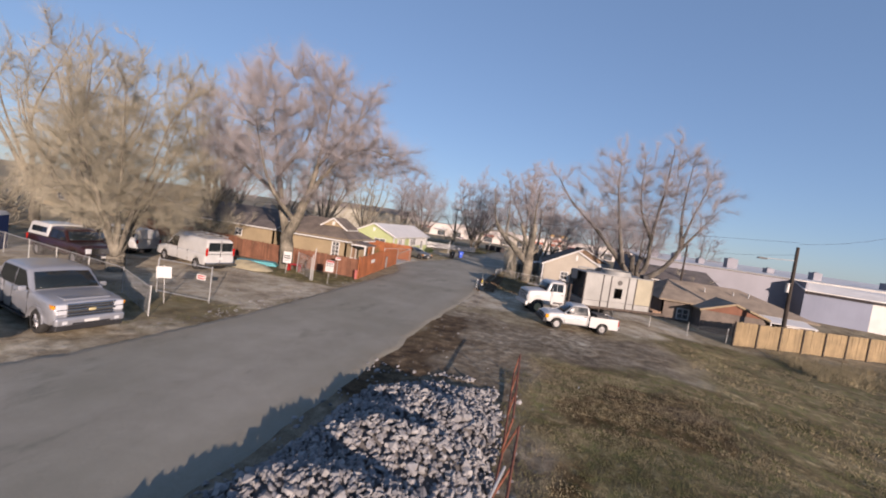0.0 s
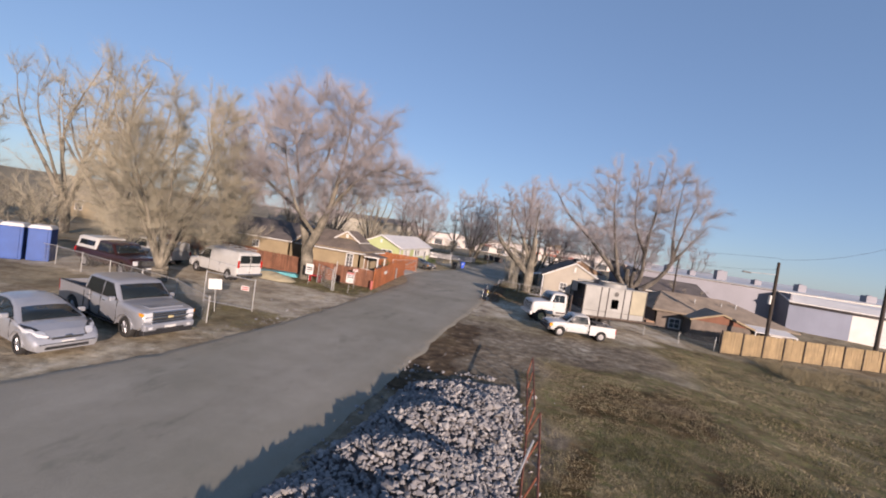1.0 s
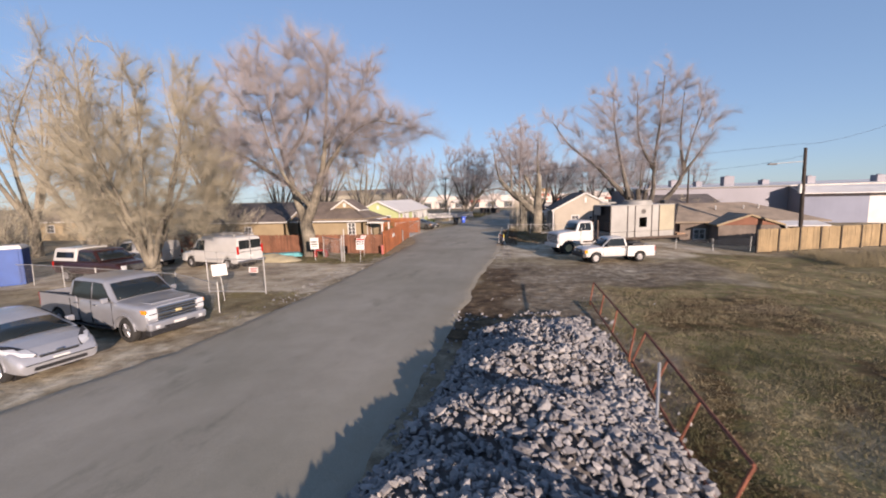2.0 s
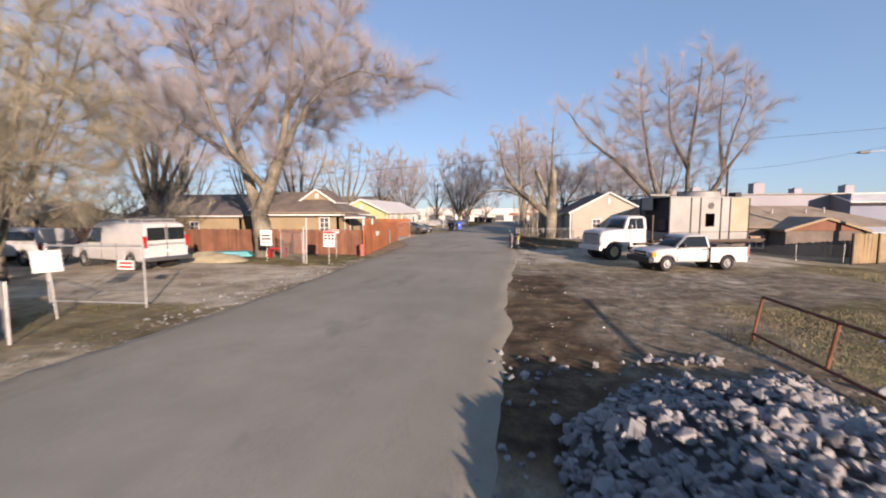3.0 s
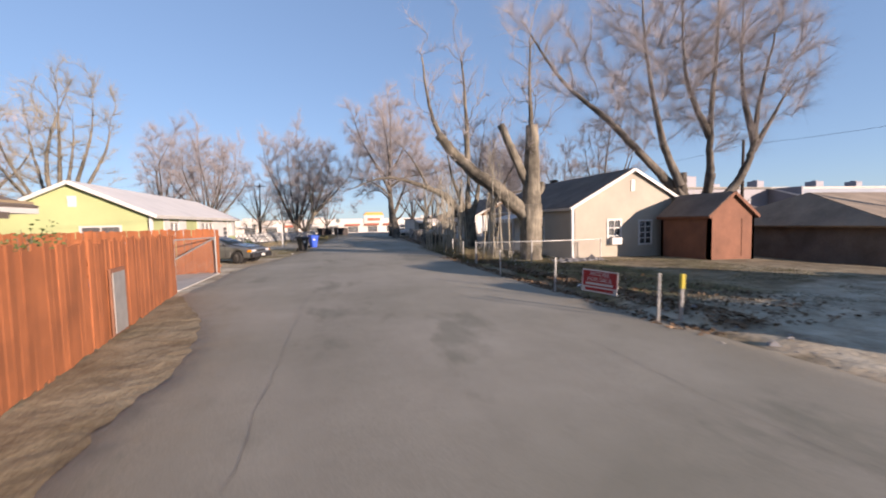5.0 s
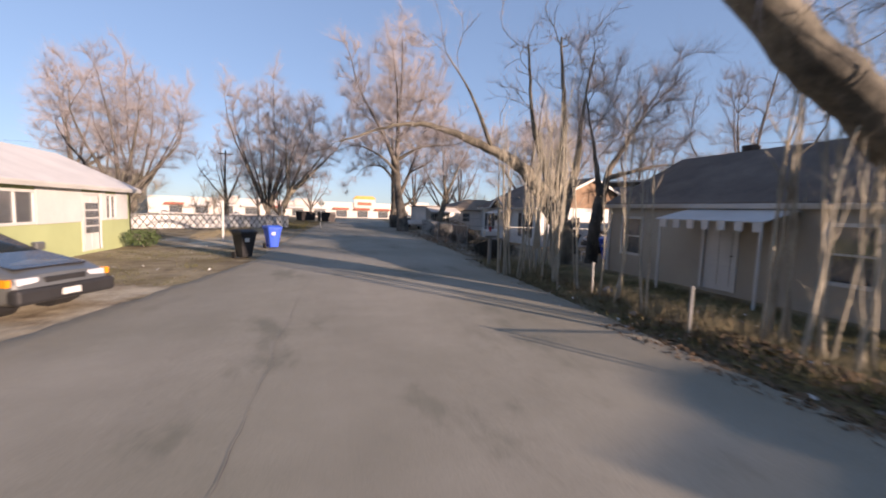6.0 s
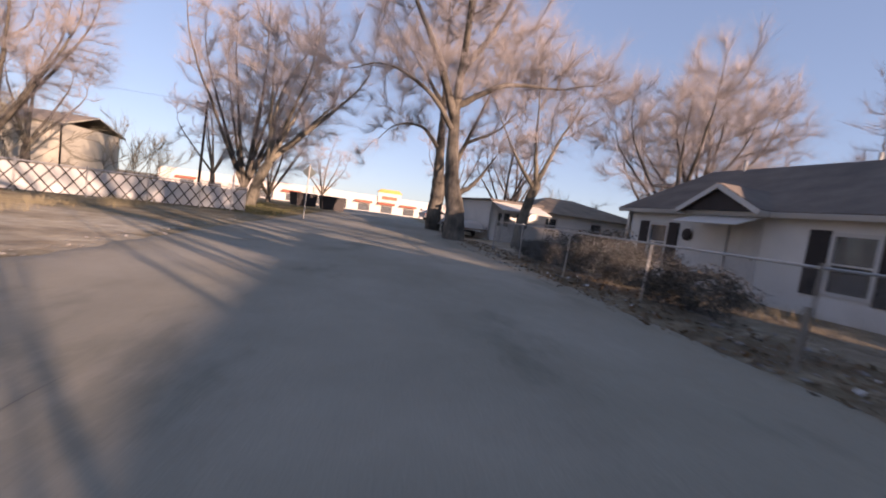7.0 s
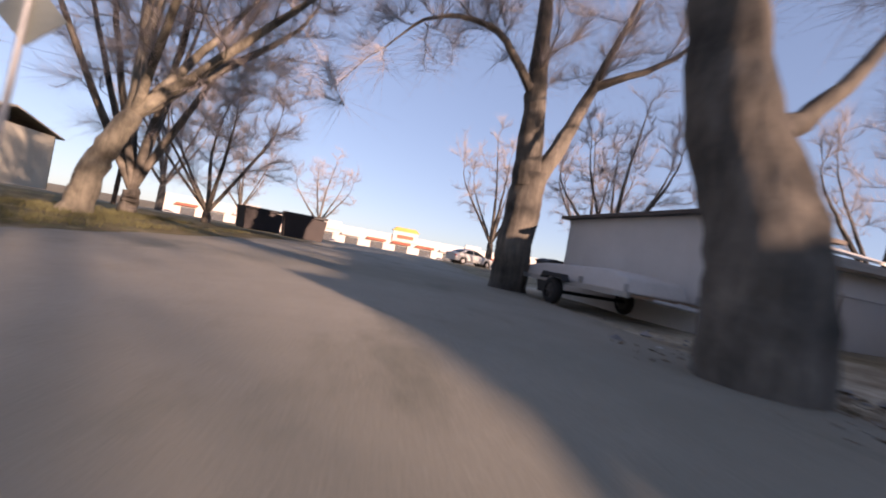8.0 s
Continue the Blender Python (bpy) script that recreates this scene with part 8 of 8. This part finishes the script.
# utility trailer with a covered load
ut = thing("utility_trailer", rz(1.55, 88.3, 97), "low utility trailer parked behind the street tree", "trailer")
for s in (1, -1):
    part("side_rail", boxm(-2.0, 2.0, *sorted((s * 0.85, s * 0.92)), 0.48, 0.58), M["steel"], ut)
    wheel(ut, 0.1, s * 1.02, 0.3, 0.18, "rim_dark")
    part("mudguard", prof(bmesh.new(), [(-0.35, 0.55), (-0.25, 0.7), (0.45, 0.7), (0.55, 0.55), (0.45, 0.6), (-0.25, 0.6)], 1, y0=min(s * 0.93, s * 1.12), y1=max(s * 0.93, s * 1.12)), M["black"], ut)
part("deck", boxm(-2.0, 2.0, -0.85, 0.85, 0.5, 0.55), M["peel"], ut)
part("drawbar", rod(bmesh.new(), (-3.0, 0, 0.45), (-1.9, 0.3, 0.5), 0.04), M["steel"], ut)
part("drawbar", rod(bmesh.new(), (-3.0, 0, 0.45), (-1.9, -0.3, 0.5), 0.04), M["steel"], ut)
part("axle", rod(bmesh.new(), (0.1, -1.0, 0.3), (0.1, 1.0, 0.3), 0.04), M["black"], ut)
for x in (-1.9, -0.6, 0.7, 1.9):
    for s in (1, -1):
        part("stake", boxm(x - 0.03, x + 0.03, *sorted((s * 0.84, s * 0.9)), 0.55, 0.72), M["steel"], ut)
cl = thing("covered_load", rz(1.55, 88.3, 97, 0.551), "white sheeted load with a sloping top on the trailer", "load")
part("cover", prof(bmesh.new(), [(-1.8, 0.0), (1.8, 0.0), (1.85, 0.25), (1.2, 0.36), (-1.1, 0.42), (-1.7, 0.3)], 0.78, 0.6, 0.15, 0.42, 0.05), M["roof_white"], cl)

# letter box on its wooden post at the street edge
mb = thing("mailbox", rz(-1.45, 60.3, -82, ground_z(-1.45, 60.3)), "pale metal mailbox on a weathered wooden post", "mailbox")
part("post", boxm(-0.055, 0.055, -0.055, 0.055, -0.2, 1.1, bev=0.01), M["grey_wood"], mb)
part("arm", boxm(-0.05, 0.05, -0.2, 0.3, 1.04, 1.12, bev=0.01), M["grey_wood"], mb)
bm = bmesh.new()
ring = [(-0.1, 1.12), (0.1, 1.12)] + [(0.1 * math.cos(math.pi * i / 8), 1.26 + 0.1 * math.sin(math.pi * i / 8)) for i in range(9)]
ends = [[bm.verts.new((x, y, z)) for x, z in ring] for y in (-0.24, 0.26)]
for i in range(len(ring)):
    bm.faces.new((ends[0][i], ends[0][(i + 1) % len(ring)], ends[1][(i + 1) % len(ring)], ends[1][i]))
bm.faces.new(ends[0])
bm.faces.new(ends[1][::-1])
bmesh.ops.recalc_face_normals(bm, faces=bm.faces)
part("box", bm, M["white"], mb)
part("door", boxm(-0.09, 0.09, -0.255, -0.24, 1.13, 1.32, bev=0.005), M["steel"], mb)
part("flag", boxm(0.1, 0.112, -0.12, -0.02, 1.28, 1.46), M["signred"], mb)

# portable toilets, teal boards and yard clutter
# the blue is darkened to stand in for shade falling on the toilets
M["toilet_blue"] = surf("shade_darkened_blue_plastic", (0.02, 0.07, 0.26), 0.55, 0, 1.0, 12, 0.2, 0.05)
for k, (x, y) in enumerate([(-28.6, 19.3), (-29.6, 18.5), (-30.6, 17.7), (-31.6, 16.9)]):
    pt = thing("portable_toilet", rz(x, y, 38), "blue portable toilet with a pale roof", "toilet", "portable toilets")
    part("cabin", boxm(-0.55, 0.55, -0.55, 0.55, 0.0, 2.0, bev=0.04), M["toilet_blue"], pt)
    part("roof", prof(bmesh.new(), [(-0.6, 2.0), (0.6, 2.0), (0.45, 2.2), (-0.45, 2.2)], 0.6, 0.45, 2.0, 2.2, 0.03), M["white"], pt)
    part("door", boxm(-0.4, 0.4, -0.58, -0.55, 0.1, 1.9, bev=0.01), M["toilet_blue"], pt)
tb = thing("stacked_boards", rz(-18.6, 29.4, 24), "low stack of teal-painted boards on the gravel", "boards")
for k in range(4):
    part("board", boxm(-1.5 + 0.05 * k, 1.5 - 0.07 * k, -0.4, 0.4, 0.06 + k * 0.07, 0.12 + k * 0.07), M["teal"], tb)
pw = thing("sand_heap", rz(-18.2, 28.0, -12), "low pale yellow sand heap in the yard", "sand")
M["sand"] = surf("pale_sand", (0.46, 0.40, 0.26), 0.95, 0, 1.0, 14, 0.3, 0.4)
sx_ = [-2.4 + i * 0.16 for i in range(31)]
sy_ = [-1.3 + i * 0.16 for i in range(17)]
part("sand_mound", grid_sheet("sand_mound", sx_, sy_, lambda x, y: -0.06 + 0.5 * max(0, 1 - (x / 2.3) ** 2 - (y / 1.2) ** 2) ** 0.8 * (1 + 0.35 * noise.noise(Vector((x * 1.5, y * 1.5, 1))))), M["sand"], pw)
ct = thing("yard_table", rz(-15.5, 29.6, 10), "small red picnic bench by the big tree", "bench")
part("top", boxm(-0.5, 0.5, -0.25, 0.25, 0.5, 0.56), M["signred"], ct)
for x in (-0.4, 0.4):
    part("leg", boxm(x - 0.04, x + 0.04, -0.22, 0.22, 0, 0.5), M["signred"], ct)
fh_ = thing("fire_hydrant", rz(-11.25, 31.1, 0), "faded red fire hydrant at the fence corner", "hydrant")
part("barrel", rod(bmesh.new(), (0, 0, 0), (0, 0, 0.55), 0.11, n=14), M["hydrant"], fh_)
bm = bmesh.new()
bmesh.ops.create_uvsphere(bm, u_segments=14, v_segments=8, radius=0.14, matrix=Matrix.Translation((0, 0, 0.58)))
part("bonnet", bm, M["hydrant"], fh_)
for s in (1, -1):
    part("nozzle", rod(bmesh.new(), (0, 0, 0.4), (0, s * 0.18, 0.4), 0.06), M["hydrant"], fh_)
wc = thing("white_chair", rz(3.6, 61.2, 200), "white plastic chair on the porch", "chair")
part("seat", boxm(-0.22, 0.22, -0.22, 0.22, 0.4, 0.43), M["white"], wc)
part("backrest", boxm(-0.24, -0.2, -0.22, 0.22, 0.43, 0.85), M["white"], wc)
for x in (-0.2, 0.2):
    for y in (-0.2, 0.2):
        part("leg", rod(bmesh.new(), (x, y, 0), (x, y, 0.4), 0.02), M["white"], wc)

# ---- the rusty pipe gate lying along the stone heap ----
for k, (y0, y1, x0, x1, tilt) in enumerate([(17.2, 11.7, 1.6, 1.65, 0.12), (11.4, 6.4, 1.65, 1.5, 0.28)]):
    t = thing("pipe_gate", pose(0, 0, 0), "rusty red pipe gate panel leaning beside the stone heap", "gate", "pipe gates")
    lo0, lo1 = Vector((x0, y0, 0.14)), Vector((x1, y1, 0.12))
    up = Vector((tilt, 0, 0.72))
    part("bottom_rail", rod(bmesh.new(), lo0, lo1, 0.028), M["rust"], t)
    part("top_rail", rod(bmesh.new(), lo0 + up, lo1 + up, 0.028), M["rust"], t)
    for i in range(4):
        c = lo0.lerp(lo1, i / 3)
        part("crossbar", rod(bmesh.new(), c, c + up, 0.025), M["rust"], t)
    part("foot", rod(bmesh.new(), lo0, lo0 - Vector((0, 0, 0.2)), 0.03), M["rust"], t)
    part("foot", rod(bmesh.new(), lo1, lo1 - Vector((0, 0, 0.2)), 0.03), M["rust"], t)
pp = thing("loose_pipe", pose(0, 0, 0), "pale bent pipe leaning on the gate", "pipe")
part("pipe", rod(bmesh.new(), (1.35, 8.6, 0.02), (1.75, 9.8, 0.75), 0.03), M["steel"], pp)

# ---- shrubs ----
M["leaf_green"] = surf("green_leaves", (0.07, 0.11, 0.03), 0.7, 0, 3, 15, 0.35, 0)
M["leaf_dark"] = surf("dark_shrub_leaves", (0.045, 0.04, 0.03), 0.85, 0, 3, 15, 0.4, 0)
M["leaf_litter"] = surf("fallen_leaves", (0.20, 0.13, 0.075), 0.9, 0, 3, 15, 0.4, 0)
M["dry_grass"] = surf("dry_grass", (0.30, 0.25, 0.15), 0.9, 0, 1.2, 9, 0.35, 0)
M["green_grass"] = surf("winter_grass", (0.115, 0.11, 0.045), 0.9, 0, 0.8, 9, 0.4, 0)


def leaf_cloud(rng, n, cx, cy, cz, rx, ry, rz_, size):
    p = rng.normal(size=(n, 3))
    p /= np.linalg.norm(p, axis=1)[:, None]
    p *= rng.uniform(0.55, 1.0, (n, 1)) * (1 + 0.25 * np.sin(p[:, :1] * 5) * np.cos(p[:, 1:2] * 4))
    p = p * np.array([rx, ry, rz_]) + np.array([cx, cy, cz])
    p = p[p[:, 2] > 0.02]
    n = len(p)
    u = rng.normal(size=(n, 3))
    u /= np.linalg.norm(u, axis=1)[:, None]
    v = np.cross(u, rng.normal(size=(n, 3)))
    v /= np.linalg.norm(v, axis=1)[:, None]
    s = rng.uniform(0.5, 1.0, (n, 1)) * size
    verts = np.stack([p - u * s, p + v * s * 0.5, p + u * s, p - v * s * 0.5], 1).reshape(-1, 3)
    faces = (np.arange(n)[:, None] * 4 + np.arange(4)[None]).tolist()
    return verts.tolist(), faces


def shrub(x, y, r, h, mat, label, seed, n=2200, size=0.045):
    rng = np.random.default_rng(seed)
    t = thing("shrub", rz(x, y, 0), label, "bush", "shrubs")
    w = Wood()
    for i in range(14):
        a = rng.uniform(0, 6.28)
        k = rng.uniform(0.3, 0.9) * r
        w.tube([(0, 0, 0), (math.cos(a) * k * 0.5, math.sin(a) * k * 0.5, h * 0.45), (math.cos(a) * k, math.sin(a) * k, h * rng.uniform(0.7, 1.05))], [0.02, 0.013, 0.004], 4)
    part("stem", w.mesh("stem"), M["bark"], t)
    v, f = leaf_cloud(rng, n, 0, 0, h * 0.52, r, r, h * 0.5, size)
    part("leaves", raw_mesh("leaves", v, f), M[mat], t)
    return t


shrub(-14.9, 66.7, 0.75, 0.8, "leaf_green", "rounded green shrub by the white door", 61)
shrub(-13.2, 39.5, 0.7, 1.9, "leaf_green", "tall green shrub beside the porch", 62)
for k, (x, y, r, h) in enumerate([(0.9, 69.6, 1.0, 0.9), (1.2, 71.2, 1.0, 1.1), (1.2, 72.8, 1.1, 1.4), (1.2, 74.3, 1.0, 1.2), (1.2, 76.0, 0.8, 0.75), (1.5, 77.6, 0.8, 0.7), (-0.6, 61.4, 0.8, 0.9), (-0.3, 62.8, 0.9, 0.8)]):
    shrub(x, y, r, h, "leaf_dark", "dark dense shrub along the cottage fence", 70 + k, 5000, 0.04)

# ---- stone heap ----
def stone_mat():
    m, nt, b = nodes_of("broken_limestone")
    oi = nt.nodes.new("ShaderNodeObjectInfo")
    ge = nt.nodes.new("ShaderNodeNewGeometry")
    isl = ramp(nt, ge.outputs["Random Per Island"], [(0, (0.22, 0.215, 0.22)), (0.6, (0.35, 0.345, 0.34)), (1, (0.44, 0.425, 0.41))])
    per = ramp(nt, oi.outputs["Random"], [(0, (0.72, 0.72, 0.74)), (1, (1, 1, 1))])
    f = pos_noise(nt, 9, 5, 0.7)
    g = pos_noise(nt, 60, 3, 0.7)
    c = mix(nt, 1.0, isl, per, "MULTIPLY")
    c = mix(nt, 0.6, c, ramp(nt, f, [(0.3, (0.6, 0.57, 0.52)), (0.65, (1, 1, 1))]), "MULTIPLY")
    link(nt, c, b.inputs["Base Color"])
    b.inputs["Roughness"].default_value = 0.85
    bump(nt, b, g, 0.5, 0.01)
    return m


M["stone"] = stone_mat()


def heap_z(x, y):
    cx = -0.55 - 0.4 * sstep(11, 4, y) + 0.6 * sstep(12.5, 15.5, y)
    half = 2.15 + 0.6 * sstep(11, 4, y) - 0.9 * sstep(12.5, 15.6, y)
    if half <= 0.05 or y < -2 or y > 15.8:
        return 0.0
    u = abs(x - cx) / half
    if u >= 1:
        return 0.0
    k = (1 - u ** 2.6) * (1 - 0.22 * u)
    ridge = 0.66 + 0.15 * math.sin(y * 2.6 + 0.5 * x + 0.4) + 0.07 * math.sin(y * 3.9 - 0.8 * x)
    return max(0, ridge * k * sstep(15.8, 11.2, y) * sstep(-2.0, 0.5, y) + 0.2 * k * noise.noise(Vector((x * 1.1, y * 1.1, 0))))


def rock_shape(rng, seed):
    bm = bmesh.new()
    for i in range(11):
        v = rng.normal(size=3)
        v /= np.linalg.norm(v)
        bm.verts.new(Vector(v * rng.uniform(0.75, 1.0)) * Vector((1, 1, 1)).length * 0.577)
    r = bmesh.ops.convex_hull(bm, input=bm.verts)
    bmesh.ops.delete(bm, geom=[v for v in bm.verts if not v.link_faces], context="VERTS")
    return bm


rng = np.random.default_rng(77)
shapes = []
for k in range(10):
    bm = rock_shape(rng, k)
    bm.verts.ensure_lookup_table()
    shapes.append((np.array([v.co[:] for v in bm.verts]), [[v.index for v in f.verts] for f in bm.faces]))
    bm.verts.index_update()
    shapes[-1] = (shapes[-1][0], [[v.index for v in f.verts] for f in bm.faces])
    bm.free()
heap = thing("stone_heap", pose(0, 0, 0), "long heap of broken pale grey limestone beside the street", "stones")
hx = [-3.8 + i * 0.18 for i in range(34)]
hy = [-2.2 + i * 0.2 for i in range(95)]
M["heap_dirt"] = surf("stone_dust", (0.13, 0.12, 0.115), 0.95, 0, 1, 10, 0.3, 0.4)
part("heap_base", grid_sheet("heap_base", hx, hy, lambda x, y: heap_z(x, y) - 0.10), M["heap_dirt"], heap)
rock_meshes = []
for v, f in shapes:
    me = raw_mesh("stone", v.tolist(), f)
    me.materials.append(M["stone"])
    rock_meshes.append(me)
places = []
tries = 0
while len(places) < 11500 and tries < 120000:
    tries += 1
    x, y = rng.uniform(-3.6, 2.1), rng.uniform(-1.8, 15.8)
    z = heap_z(x, y)
    if z < 0.03 and (rng.random() > 0.05 or x < -3.4):
        continue
    s = float(np.clip(rng.lognormal(-2.78, 0.36), 0.03, 0.15))
    places.append((x, y, z, s, rng.uniform(0.55, 1.0), rng.uniform(0, 360), rng.uniform(-35, 35), rng.uniform(-35, 35), int(rng.integers(10))))
near = sorted((p for p in places if 9.0 < p[1] < 16.5 and p[3] > 0.06), key=lambda p: -p[3])[:300]
near_ids = {id(p) for p in near}
allv, allf, base = [], [], 0
for p in places:
    x, y, z, s, fl, a, b_, c_, k = p
    m = Matrix.LocRotScale((x, y, z + s * 0.18), Euler((radians(b_), radians(c_), radians(a))), (s * 1.15, s * 0.9, s * fl))
    if id(p) in near_ids:
        o = part("stone", rock_meshes[k], M["stone"], heap)
        o.matrix_local = m
    else:
        v, f = shapes[k]
        mv = np.array(m)
        allv.append(v @ mv[:3, :3].T + mv[:3, 3])
        allf += [[i + base for i in ff] for ff in f]
        base += len(v)
tagged(part("rubble", raw_mesh("rubble", np.concatenate(allv).tolist(), allf), M["stone"], heap), kind="stuff")


# ---- grass, litter and rubble ----
def blades(name, label, regions, mat, seed, category="grass"):
    """Tufts of narrow blades in rectangles: x0, x1, y0, y1, tufts, height, width."""
    rng = np.random.default_rng(seed)
    vs = []
    for x0, x1, y0, y1, n, h, w in regions:
        cx, cy = rng.uniform(x0, x1, n), rng.uniform(y0, y1, n)
        keep = np.array([noise.noise(Vector((a * 0.45, b * 0.45, seed))) + 0.5 * noise.noise(Vector((a * 1.6, b * 1.6, seed))) > -0.12 for a, b in zip(cx, cy)])
        cx, cy = cx[keep], cy[keep]
        cz = np.array([ground_z(a, b) for a, b in zip(cx, cy)])
        for k in range(5):
            n2 = len(cx)
            ox, oy = rng.normal(size=n2) * 0.13, rng.normal(size=n2) * 0.13
            hh = h * rng.uniform(0.4, 1.1, n2)
            a = rng.uniform(0, 6.28, n2)
            lx, ly = rng.normal(size=n2) * hh * 0.45, rng.normal(size=n2) * hh * 0.45
            b0 = np.stack([cx + ox - np.cos(a) * w, cy + oy - np.sin(a) * w, cz - 0.01], 1)
            b1 = np.stack([cx + ox + np.cos(a) * w, cy + oy + np.sin(a) * w, cz - 0.01], 1)
            tp = np.stack([cx + ox + lx, cy + oy + ly, cz + hh], 1)
            vs.append(np.stack([b0, b1, tp], 1).reshape(-1, 3))
    v = np.concatenate(vs)
    f = np.arange(len(v)).reshape(-1, 3).tolist()
    return tagged(part(name, raw_mesh(name, v.tolist(), f), M[mat]), label, category, kind="stuff")


blades("field_grass", "short patchy winter grass on the field", [(2.2, 9, 1, 14, 22000, 0.055, 0.006), (9, 24, 2, 20, 22000, 0.07, 0.009), (1.2, 2.2, 4, 18, 900, 0.12, 0.006)], "green_grass", 5)
blades("dry_field_grass", "dry straw-coloured grass on the field", [(2.2, 10, 1, 20, 16000, 0.06, 0.006), (10, 28, 4, 30, 14000, 0.09, 0.01)], "dry_grass", 6)
blades("verge_grass", "thin green grass on the verges and lawns", [(-14.5, -11.0, 13.5, 18.5, 1200, 0.09, 0.006), (-15, -10.8, 57, 66, 1500, 0.07, 0.006), (-2.3, 2.2, 47.2, 60, 4500, 0.12, 0.006), (-2.2, 7, 37, 47, 6000, 0.05, 0.006), (-14, -8.8, 84.5, 100, 2500, 0.16, 0.008), (-16, -11, 26.5, 31, 900, 0.08, 0.006)], "green_grass", 7)
blades("tall_dry_grass", "tall dry weeds along the fences", [(18, 28, 29, 35, 2200, 0.6, 0.008), (-1.9, -0.4, 49, 60, 900, 0.45, 0.005), (-13.4, -11.4, 26.4, 27.3, 60, 0.3, 0.005), (-14.5, -12.6, 71, 83, 500, 0.35, 0.005), (1.2, 4.5, 68, 80, 500, 0.3, 0.005)], "dry_grass", 8)


def scatter(name, label, regions, mat, seed, size, category, flat=True):
    rng = np.random.default_rng(seed)
    vs = []
    for x0, x1, y0, y1, n in regions:
        x, y = rng.uniform(x0, x1, n), rng.uniform(y0, y1, n)
        z = np.array([ground_z(a, b) for a, b in zip(x, y)]) + 0.015
        a = rng.uniform(0, 6.28, n)
        s = size * rng.uniform(0.4, 1.2, n)
        t1, t2 = rng.normal(size=n) * 0.35, rng.normal(size=n) * 0.35
        dx, dy = np.cos(a) * s, np.sin(a) * s
        p = np.stack([x, y, z + s * 0.3], 1)
        u = np.stack([dx, dy, s * t1], 1)
        w = np.stack([-dy * 0.6, dx * 0.6, s * t2], 1)
        vs.append(np.stack([p - u, p + w, p + u, p - w], 1).reshape(-1, 3))
    v = np.concatenate(vs)
    return tagged(part(name, raw_mesh(name, v.tolist(), np.arange(len(v)).reshape(-1, 4).tolist()), M[mat]), label, category, kind="stuff")


scatter("leaf_litter", "brown fallen leaves along the street edge", [(-2.9, -1.2, 36, 52, 6500), (-2.0, 0.2, 50, 62, 4200), (-2.4, 1.5, 36, 47, 2500), (-1.2, 1.2, 62, 84, 3000), (-2.8, -1.6, 40, 49, 1500)], "leaf_litter", 9, 0.05, "leaves")
scatter("pale_litter", "pale leaves and scraps on the ground", [(-2.9, 1, 40, 62, 160), (-2.6, 6, 14, 27, 25), (-14, -9.8, 58, 68, 40), (-0.6, 3, 66, 84, 90)], "white", 10, 0.05, "litter")


def pebbles(name, label, regions, seed):
    rng = np.random.default_rng(seed)
    av, af, b = [], [], 0
    oct_v = np.array([(1, 0, 0), (-1, 0, 0), (0, 1, 0), (0, -1, 0), (0, 0, 1), (0, 0, -0.6)], float)
    oct_f = [(0, 2, 4), (2, 1, 4), (1, 3, 4), (3, 0, 4), (2, 0, 5), (1, 2, 5), (3, 1, 5), (0, 3, 5)]
    for x0, x1, y0, y1, n, s0 in regions:
        for i in range(n):
            x, y = rng.uniform(x0, x1), rng.uniform(y0, y1)
            s = s0 * rng.lognormal(0, 0.5)
            a = rng.uniform(0, 6.28)
            c, sn = math.cos(a), math.sin(a)
            v = oct_v * np.array([s, s * rng.uniform(.6, 1), s * 0.6]) * rng.uniform(0.8, 1.2, (6, 3))
            v = np.stack([v[:, 0] * c - v[:, 1] * sn + x, v[:, 0] * sn + v[:, 1] * c + y, v[:, 2] + ground_z(x, y) + s * 0.2], 1)
            av.append(v)
            af += [tuple(k + b for k in f) for f in oct_f]
            b += 6
    return tagged(part(name, raw_mesh(name, np.concatenate(av).tolist(), af), M["stone"]), label, "gravel", kind="stuff")


pebbles("loose_gravel", "loose gravel and clods along the street edges", [(-3.2, 1.5, 16, 28, 160, 0.018), (-2.9, -1.6, 28, 48, 500, 0.025), (-11.6, -10.2, 14, 30, 500, 0.025), (-18, -11, 19, 27, 1200, 0.014), (-2.2, 0.2, 46, 62, 300, 0.03), (1.4, 3.6, 47.0, 48.0, 260, 0.06), (-9.9, -9.2, 60, 84, 200, 0.025), (-1.2, 1.5, 64, 88, 500, 0.03)], 11)
